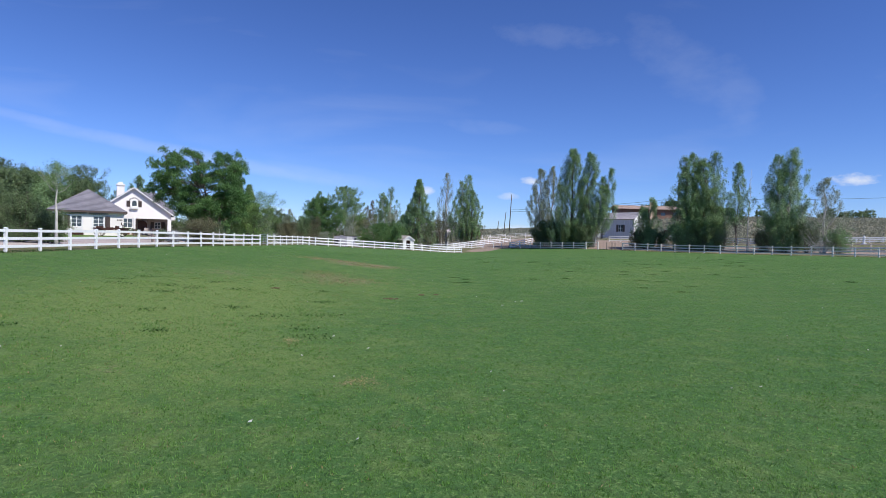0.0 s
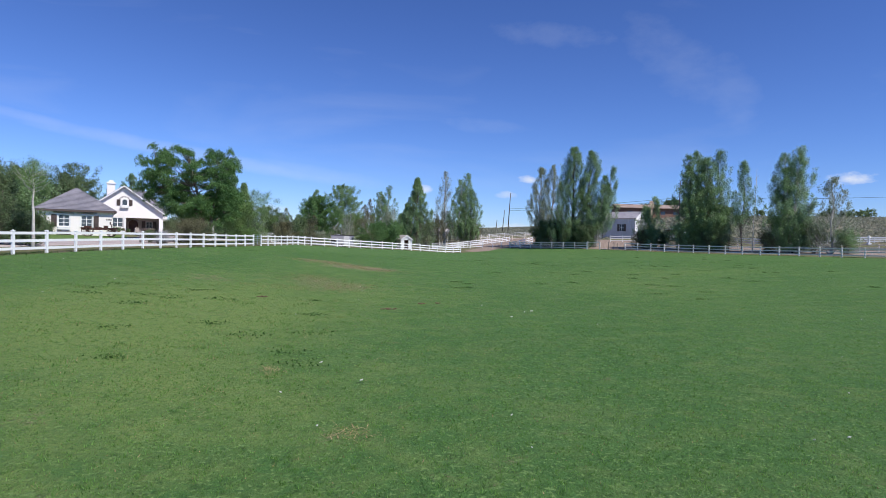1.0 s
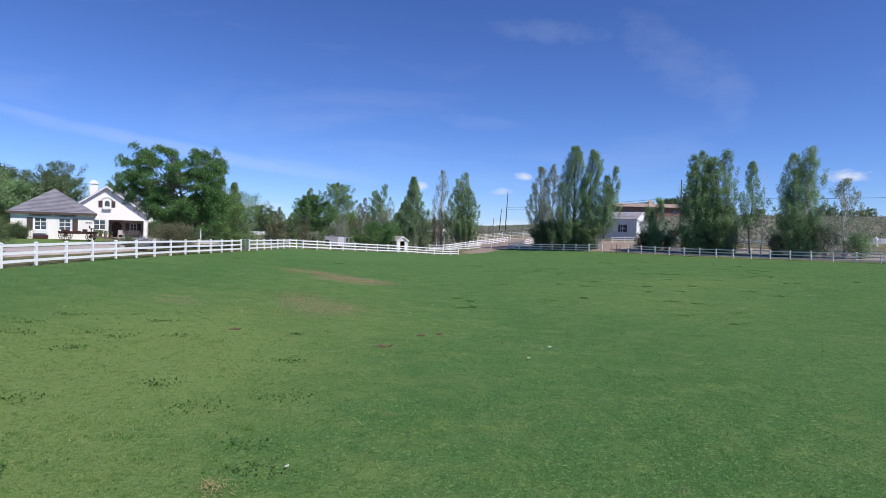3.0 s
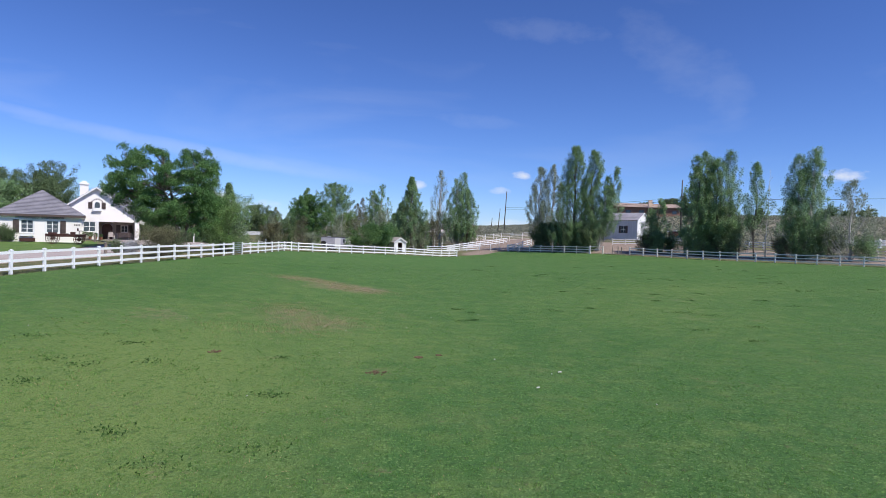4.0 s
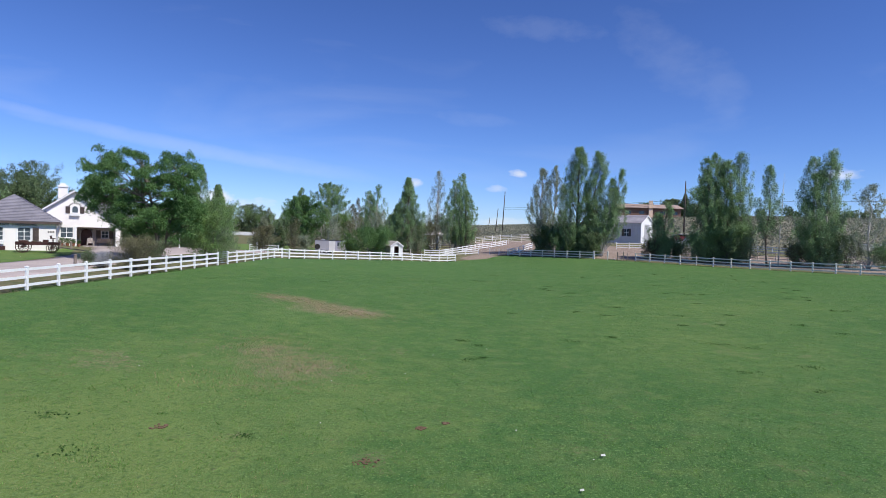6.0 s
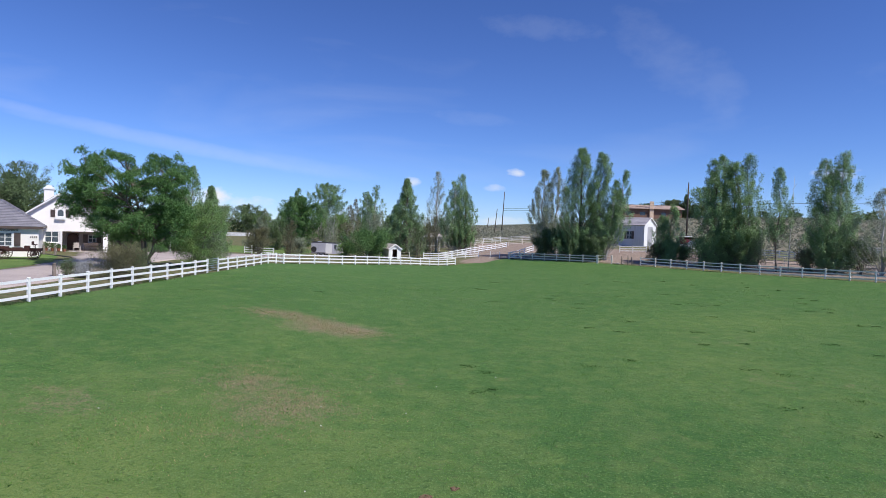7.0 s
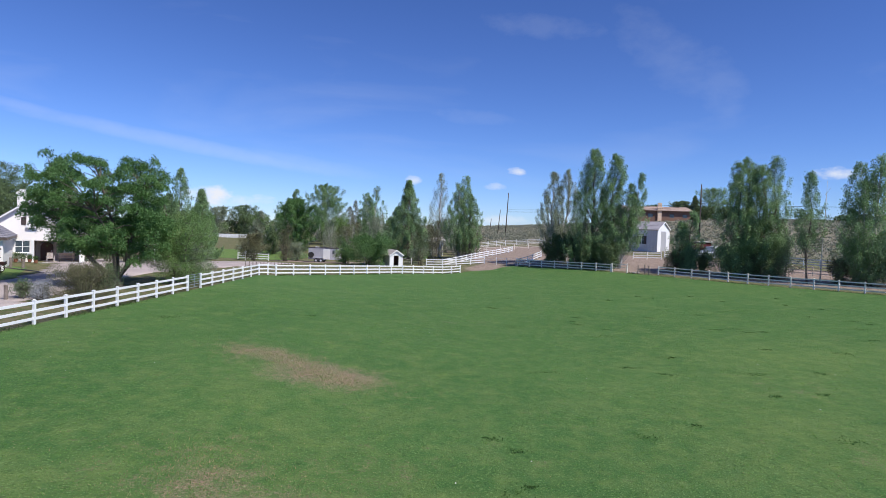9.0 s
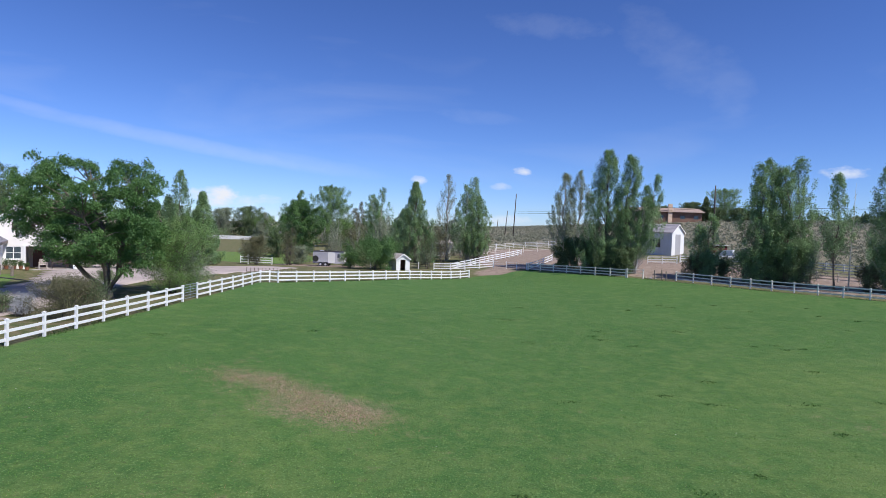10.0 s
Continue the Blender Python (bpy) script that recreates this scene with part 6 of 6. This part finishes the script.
def hill_house():
    z = ground_z(88, 229)
    h = thing("hillside_house", Matrix.Translation((88, 229, z)), "tan stucco house with low brown roof on the hillside", "house")
    part("wall", wall_geo(-18, 5.4, -2.0, 3.4, [(-15, -13, 0.9, 2.2), (-10, -8, 0.9, 2.2), (-2.2, -0.4, 0.9, 2.2), (2.5, 4.3, 0.9, 2.2)], 0.3), "tan", h)
    part("side_wall", Geo().box(-18, -17.7, 0.3, 10, -2, 3.4).box(5.1, 5.4, 0.3, 10, -2, 3.4).box(-17.7, 5.1, 9.7, 10, -2, 3.4), "tan", h)
    for x in (-15, -10, -2.2, 2.5):
        w = x + (2 if x < -5 else 1.8)
        frame_part = part("window", Geo().box(x, w, 0.02, 0.12, 0.9, 1.0).box(x, w, 0.02, 0.12, 2.1, 2.2).box(x, x + 0.1, 0.02, 0.12, 1.0, 2.1).box(w - 0.1, w, 0.02, 0.12, 1.0, 2.1), "shutter", h, "dark-framed window")
        part("pane", Geo().box(x + 0.1, w - 0.1, 0.06, 0.08, 1.0, 2.1), "glass", frame_part)
    roof_courses(h, (-19, -1, 3.3), (6.2, -1, 3.3), (6.2, 5, 4.9), (-19, 5, 4.9), "roof_slope", "roof_tan", 0.6)
    roof_courses(h, (6.2, 11, 3.3), (-19, 11, 3.3), (-19, 5, 4.9), (6.2, 5, 4.9), "roof_slope", "roof_tan", 0.6)
    part("gable_end", wall_geo(0, 10, 3.3, 3.4, [], 0.2, [(0, 3.4), (10, 3.4), (5.2, 4.7), (4.8, 4.7)]), "tan", h).matrix_local = Matrix.Translation((5.4, 0, 0)) @ pose(0, 0, 0, 0, 0, 90)
    part("chimney", Geo().box(-6.6, -5.2, -0.6, -0.003, -1.5, 6.0), "chimney_sunlit", h, "chimney stack in a sunlit tan")


hill_house()


def utility_pole(x, y, top, lean=0.0, arms=True):
    z = ground_z(x, y)
    p = thing("utility_pole", Matrix.Translation((x, y, z)), "tall dark wooden utility pole", "utility pole", "utility poles")
    h = top - z
    part("shaft", Geo().tube([(0, 0, -0.5), (lean * 0.5, 0, h / 2), (lean, 0, h)], (0.2, 0.17, 0.13), 10), "pole", p, smooth=True)
    if arms:
        part("crossarm", Geo().box(lean - 0.9, lean + 0.9, -0.2, -0.1, h - 2.6, h - 2.45), "pole", p)
        for x2 in (-0.8, 0.8):
            part("insulator", Geo().tube([(lean + x2, -0.15, h - 2.45), (lean + x2, -0.15, h - 2.25)], (0.05, 0.04), 8), "wire", p)
    return p


utility_pole(28.1, 230, 19.8, 0.7, False)
utility_pole(31.8, 280, 15.6, 0.9, False)
utility_pole(34.2, 330, 12.6, 0.5, False)
utility_pole(64.6, 160.6, 19.0, 0.0, False)


def wire(a, b, sag=1.2):
    a, b = Vector(a), Vector(b)
    pts = [a.lerp(b, i / 12) - Vector((0, 0, 4 * sag * (i / 12) * (1 - i / 12))) for i in range(13)]
    ob = new("power_line", Geo().tube([p - a for p in pts], [0.035] * 13, 5).mesh("power_line", M["wire"]))
    ob.location = a
    tagged(ob, "thin dark overhead power line between poles", "power line", "power lines")


wire((28.65, 230, 13.9), (64.6, 160.6, 14.5), 0.5)
wire((64.6, 160.6, 14.5), (140, 118, 16.6), 1.4)
wire((28.65, 230, 13.2), (64.6, 160.6, 13.9), 0.6)


def hay_shelter(x, y):
    h = thing("hay_shelter", at(x, y, 8), "open hay shelter with white posts and pale roof", "shelter")
    for px in (-1.9, 0.0, 1.9):
        for py, top in ((-1.3, 3.5), (1.3, 3.9)):
            part("post", Geo().box(px - 0.08, px + 0.08, py - 0.08, py + 0.08, -0.2, top), "white_paint", h)
    part("roof", Geo().slab([(-2.4, -1.9, 3.42), (2.4, -1.9, 3.42), (2.4, 1.9, 4.02), (-2.4, 1.9, 4.02)], 0.07), "shed_roof", h, "pale sheet roof")
    part("eave_strip", Geo().box(-2.42, 2.42, -1.95, -1.905, 3.22, 3.44), "white_paint", h)
    for z in (0.6, 1.2, 2.4):
        part("rail", Geo().box(-1.95, 1.95, -1.42, -1.385, z, z + 0.16), "white_paint", h)
    part("back_wall", Geo().box(-1.95, 1.95, 1.385, 1.42, 0.1, 2.6), "wood_grey", h)


hay_shelter(1.2, 151)


def pillar(x, y):
    p = thing("stone_pillar", at(x, y), "short white stone pillar with a ball cap", "pillar")
    part("plinth", Geo().box(-0.32, 0.32, -0.32, 0.32, -0.2, 0.25), "white_paint", p)
    part("shaft", Geo().tube([(0, 0, 0.25), (0, 0, 0.8), (0, 0, 1.3)], (0.22, 0.2, 0.24), 12), "white_paint", p)
    part("cap", Geo().tube([(0, 0, 1.3), (0, 0, 1.42), (0, 0, 1.62), (0, 0, 1.75)], (0.3, 0.26, 0.22, 0.06), 12), "white_paint", p)


pillar(84.5, 118.5)


def shelter(x, y):
    s = thing("livestock_shelter", at(x, y, 20), "small dark-red open shelter with pale roof", "shelter")
    part("back_wall", Geo().box(-1.6, 1.6, 1.0, 1.1, 0, 1.7), "red_paint", s)
    part("side_wall", Geo().box(-1.6, -1.5, -0.9, 1.0, 0, 1.7), "red_paint", s)
    part("side_wall", Geo().box(1.5, 1.6, -0.9, 1.0, 0, 1.7), "red_paint", s)
    part("front_rail", Geo().box(-1.5, 1.5, -0.95, -0.9, 0.6, 1.4), "red_paint", s)
    part("roof", Geo().slab([(-1.8, -1.2, 1.95), (1.8, -1.2, 1.95), (1.8, 1.3, 1.75), (-1.8, 1.3, 1.75)], 0.08), "white_paint", s)


shelter(53.5, 136)


def pickup(x, y, turn):
    c = thing("pickup_truck", at(x, y, turn), "white pickup truck parked behind the corral rails", "pickup truck")
    prof = [(-2.6, 0.45), (2.6, 0.45), (2.65, 0.95), (1.3, 1.08), (0.75, 1.72), (-0.65, 1.75), (-0.85, 1.1), (-2.65, 1.08)]
    n = len(prof)
    part("body", Geo().add([(px, -0.9, pz) for px, pz in prof] + [(px, 0.9, pz) for px, pz in prof], [tuple(range(n)), tuple(reversed(range(n, 2 * n)))] + [(i, i + n, (i + 1) % n + n, (i + 1) % n) for i in range(n)]), "white_paint", c)
    part("side_window", Geo().add([(-0.6, -0.91, 1.15), (1.05, -0.91, 1.15), (0.68, -0.91, 1.62), (-0.55, -0.91, 1.65)], [(0, 1, 2, 3)]), "glass", c)
    for px in (-1.7, 1.7):
        for py in (-0.82, 0.82):
            w = part("wheel", Geo().tube([(px, py - 0.12, 0.36), (px, py + 0.12, 0.36)], (0.37, 0.37), 18), "rubber", c)
            part("rim", Geo().tube([(px, py - 0.13, 0.36), (px, py + 0.13, 0.36)], (0.2, 0.2), 14), "metal", w)


pickup(51.0, 126.5, 140)


# ---- grass and small things in the paddock ----
def blades(name, mat, x, y, h, w, rng, label):
    n = len(x)
    z = heights(x, y)
    a = rng.uniform(0, 2 * np.pi, n)
    lean = rng.normal(size=(n, 2)) * h[:, None] * 0.45
    base = np.stack([x, y, z - 0.004], -1)
    side = np.stack([np.cos(a) * w / 2, np.sin(a) * w / 2, np.zeros(n)], -1)
    tip = base + np.stack([lean[:, 0], lean[:, 1], h], -1)
    v = np.stack([base - side, base + side, tip], 1).reshape(-1, 3)
    me = bpy.data.meshes.new(name)
    me.vertices.add(3 * n)
    me.vertices.foreach_set("co", v.ravel().astype(np.float32))
    me.loops.add(3 * n)
    me.loops.foreach_set("vertex_index", np.arange(3 * n, dtype=np.int32))
    me.polygons.add(n)
    me.polygons.foreach_set("loop_start", np.arange(0, 3 * n, 3, dtype=np.int32))
    me.update(calc_edges=True)
    me.materials.append(M[mat])
    return tagged(new(name, me), label, "grass", kind="stuff")


def grow():
    rng = np.random.default_rng(21)
    n, per = 118000, 5
    y = 1.5 + 70 * rng.uniform(size=n) ** 2.2
    x = rng.uniform(-1, 1, n) * (2.5 + y * 0.80)
    tuft = np.repeat(rng.uniform(0.6, 1.3, n), per)
    x, y = np.repeat(x, per), np.repeat(y, per)
    x, y = x + rng.normal(size=n * per) * (0.018 + 0.0008 * y), y + rng.normal(size=n * per) * (0.018 + 0.0008 * y)
    k = 0.8 + y / 120
    # the worn patches keep thin, half-dry grass of their own
    def worn(x, y):
        return 0.9 * blot(x, y, -8.6, 48.4, 2.6, 1.1, -28) + 1.1 * blot(x, y, -4.9, 45.2, 2.2, 0.85, -28) + 0.7 * blot(x, y, -7, 36.2, 1.6, 1.7) + 0.8 * blot(x, y, -4.7, 33.2, 1.5, 1.6) + 0.5 * blot(x, y, -6.6, 30.6, 2.2, 1.2)

    bald = 0.45 * worn(x, y)
    keep = (rng.uniform(size=len(x)) > bald) & (inside(FIELD, x, y, 0.2) > 0.9)
    x, y, k, tuft = x[keep], y[keep], k[keep], tuft[keep]
    h = rng.uniform(0.014, 0.042, len(x)) * (0.8 + 0.3 * k) * tuft
    w = rng.uniform(0.009, 0.018, len(x)) * k * tuft
    dry = rng.uniform(size=len(x)) < 0.035 + 0.12 * blot(x, y, -8, 19.5, 5, 7) + 0.08 * blot(x, y, -9, 28, 5, 8)
    blades("grass", "blade", x[~dry], y[~dry], h[~dry], w[~dry], rng, "short mown green grass blades of the paddock")
    m = 70000
    wx, wy = rng.uniform(-13, 0, m), rng.uniform(28, 52, m)
    thin = rng.uniform(size=m) < worn(wx, wy) * 0.9
    wx, wy = wx[thin], wy[thin]
    wh, ww = rng.uniform(0.03, 0.085, len(wx)), rng.uniform(0.012, 0.028, len(wx))
    pale = rng.uniform(size=len(wx)) < 0.45
    blades("worn_grass", "blade", wx[~pale], wy[~pale], wh[~pale], ww[~pale], rng, "thin green grass on the worn patches")
    blades("worn_straw", "straw", wx[pale], wy[pale], wh[pale], ww[pale], rng, "thin bleached grass on the worn patches")
    blades("dry_grass", "straw", x[dry], y[dry], h[dry] * 0.75, w[dry], rng, "dry straw-coloured stalks among green grass")


grow()


def tussocks():
    """Taller lime-green clumps in the thin grass."""
    rng = np.random.default_rng(41)
    n, per = 260, 34
    cx, cy = rng.uniform(-14, -2, n), rng.uniform(11, 30, n)
    keep = rng.uniform(size=n) < 0.25 + blot(cx, cy, -8.0, 19.5, 4.5, 6.0)
    cx, cy = cx[keep], cy[keep]
    r = np.repeat(rng.uniform(0.06, 0.22, len(cx)), per)
    x, y = np.repeat(cx, per) + rng.normal(size=len(r)) * r, np.repeat(cy, per) + rng.normal(size=len(r)) * r * 0.8
    pale = rng.uniform(size=len(x)) < 0.22
    h, w = rng.uniform(0.03, 0.085, len(x)), rng.uniform(0.008, 0.018, len(x))
    blades("tussock_grass", "blade", x[~pale], y[~pale], h[~pale], w[~pale], rng, "taller lime-green clumps in the thin grass")
    blades("tussock_straw", "straw", x[pale], y[pale], h[pale], w[pale] * 0.7, rng, "bleached stalks in the taller grass clumps")


tussocks()


def fence_fringe():
    """Longer uncut grass along the foot of the fences."""
    rng = np.random.default_rng(23)
    lines = [LEFT_LINE, FAR_LINE, [RIGHT_START, (26.3, 106.6)], [(28.0, 104.6), (49.7, 75.4)], [(49.7, 75.4), RIGHT_END]]
    x, y = [], []
    for line in lines:
        for a, b in zip(line[:-1], line[1:]):
            a, b = np.array(a), np.array(b)
            n = int(np.linalg.norm(b - a) * 170)
            t = rng.uniform(size=n)
            clump = np.sin(t * np.linalg.norm(b - a) * 1.3) + np.sin(t * np.linalg.norm(b - a) * 0.47 + 1)
            keep = rng.uniform(-1.6, 2.2, n) < clump
            p = a + (b - a) * t[keep, None] + rng.normal(size=(keep.sum(), 2)) * 0.2
            x.append(p[:, 0])
            y.append(p[:, 1])
    x, y = np.concatenate(x), np.concatenate(y)
    blades("fence_grass", "fringe", x, y, rng.uniform(0.04, 0.15, len(x)), rng.uniform(0.012, 0.03, len(x)), rng, "longer uncut dark grass along the fence's foot")


fence_fringe()


def hay_clump(x, y, r, seed):
    rng = np.random.default_rng(seed)
    n = 95
    p = rng.normal(size=(n, 2)) * r * 0.55
    g = Geo()
    for i in range(n):
        a, l = rng.uniform(0, math.pi), rng.uniform(0.04, 0.15)
        z = rng.uniform(0.015, 0.045)
        c = Vector((p[i, 0], p[i, 1], z))
        d = Vector((math.cos(a), math.sin(a), rng.normal() * 0.25)) * l / 2
        s = Vector((-math.sin(a), math.cos(a), 0)) * 0.0032
        g.add([c - d - s, c - d + s, c + d + s, c + d - s], [(0, 1, 2, 3)])
    ob = new("hay_clump", g.mesh("hay_clump", M["straw"]))
    ob.location = (x, y, ground_z(x, y))
    tagged(ob, "small scattered clump of dry hay on grass", "hay", "hay clumps", "stuff")


for i, (x, y, r) in enumerate(((-3.4, 14.4, 0.24), (-1.45, 11.15, 0.34))):
    hay_clump(x, y, r, 200 + i)


def straw_litter():
    """Single straws lying loose in wisps over the thin grass."""
    rng = np.random.default_rng(77)
    centres = np.stack([rng.uniform(-13, -1.5, 60), rng.uniform(11, 38, 60)], -1)
    worn = np.stack([rng.normal(size=26) * 2.4 - 6.2, np.zeros(26)], -1)
    worn[:, 1] = 46.4 - 0.53 * (worn[:, 0] + 6.2) + rng.normal(size=26) * 0.5
    low = np.stack([rng.normal(size=30) * 1.7 - 5.6, rng.normal(size=30) * 2.0 + 33.8], -1)
    centres = np.concatenate([centres, worn, worn, low, low])
    own = centres[rng.integers(0, len(centres), 4200)]
    p = own + rng.normal(size=(4200, 2)) * rng.uniform(0.2, 1.1, (4200, 1))
    g = Geo()
    for (px, py), a, l, w in zip(p, rng.uniform(0, math.pi, 4200), rng.uniform(0.03, 0.09, 4200), rng.uniform(0.0015, 0.0045, 4200)):
        z = ground_z(px, py) + 0.035
        d, s = Vector((math.cos(a), math.sin(a), rng.normal() * 0.12)) * l / 2, Vector((-math.sin(a), math.cos(a), 0)) * w
        c = Vector((px, py, z))
        g.add([c - d - s, c - d + s, c + d + s, c + d - s], [(0, 1, 2, 3)])
    tagged(new("straw_litter", g.mesh("straw_litter", M["straw"])), "loose dry straws scattered over the thin grass", "straw", kind="stuff")


straw_litter()


def dung(x, y, r, seed):
    rng = random.Random(seed)
    g = thing("dung_patch", at(x, y), "reddish-brown dry dung crumbled on grass", "dung", "dung patches")
    for i in range(30):
        a, d, s = rng.uniform(0, 6.3), r * rng.random() ** 0.6, rng.uniform(0.018, 0.04)
        bm = bmesh.new()
        bmesh.ops.create_icosphere(bm, subdivisions=1, radius=s)
        for v in bm.verts:
            v.co *= rng.uniform(0.8, 1.15)
            v.co.z *= 0.7
        me = bpy.data.meshes.new("lump")
        bm.to_mesh(me)
        bm.free()
        me.materials.append(M["manure"])
        ob = part("lump", me, "manure", g)
        ob.location = (d * math.cos(a), d * math.sin(a), s * 0.4)


for i, (x, y, r) in enumerate(((-2.0, 24.75, 0.3), (-0.85, 27.1, 0.14), (-6.9, 26.2, 0.2), (-0.2, 27.6, 0.1))):
    dung(x, y, r, 300 + i)


def weeds(x, y, r, seed):
    rng = np.random.default_rng(seed)
    n = 60
    p = np.stack([rng.normal(size=n) * r, rng.normal(size=n) * r * 0.6, np.abs(rng.normal(size=n)) * 0.03 + 0.02], -1)
    ob = new("weed_tuft", leaf_mesh("weed_tuft", M["fringe"], p, 0.05, rng))
    ob.location = (x, y, ground_z(x, y))
    tagged(ob, "dark broad-leaved weed tuft in the grass", "weed", "weed tufts", "stuff")


for i, (x, y, r) in enumerate(((1.05, 35.5, 0.25), (1.0, 39.4, 0.2), (1.7, 38.4, 0.15), (1.6, 35.9, 0.12), (12.9, 39.5, 0.4), (13.8, 38.6, 0.3), (11.2, 34.0, 0.3), (12.2, 31.4, 0.25), (14.0, 34.8, 0.3), (-8.6, 60.5, 0.3), (-16, 55.5, 0.3), (10.6, 58, 0.35), (16.5, 66, 0.4), (20.5, 61, 0.4), (-6.2, 19.0, 0.3), (-5.0, 17.6, 0.35), (-9.4, 21.5, 0.4))):
    weeds(x, y, r, 400 + i)
tufts = random.Random(17)
for i in range(15):
    weeds(tufts.uniform(-13, -3), tufts.uniform(13, 27), tufts.uniform(0.15, 0.4), 520 + i)
for i in range(46):
    weeds(tufts.uniform(4, 34), tufts.uniform(36, 82), tufts.uniform(0.12, 0.34), 460 + i)


def petals():
    rng = np.random.default_rng(31)
    n = 90
    y = 9 + 57 * rng.uniform(size=n)
    x = rng.uniform(-1, 1, n) * (2 + 0.6 * y)
    g = Geo()
    for px, py in zip(x, y):
        s = rng.uniform(0.008, 0.018)
        z = ground_z(px, py) + 0.05
        m = Matrix.Translation((px, py, z)) @ pose(0, 0, 0, rng.uniform(-40, 40), rng.uniform(-40, 40), rng.uniform(0, 360))
        g.box(-s, s, -s, s, -s * 0.4, s * 0.4, m)
    tagged(new("white_clover", g.mesh("white_clover", M["petal"])), "tiny white clover heads dotted over the grass", "flowers", kind="stuff")
    for px, py, s in ((-2.60, 8.77, 0.026), (-1.19, 8.30, 0.012), (0.75, 12.1, 0.014), (-2.62, 15.1, 0.028), (-1.68, 13.85, 0.026), (3.26, 25.5, 0.05), (2.27, 23.6, 0.04)):
        ob = new("paper_scrap", Geo().slab([(-s, -s * 0.7, 0.05), (s, -s, 0.06), (s * 1.1, s * 0.8, 0.075), (-s * 0.8, s, 0.055)], 0.004).mesh("paper_scrap", M["petal"]))
        ob.location = (px, py, ground_z(px, py))
        tagged(ob, "small white scrap lying on the grass", "scrap", "white scraps")


petals()
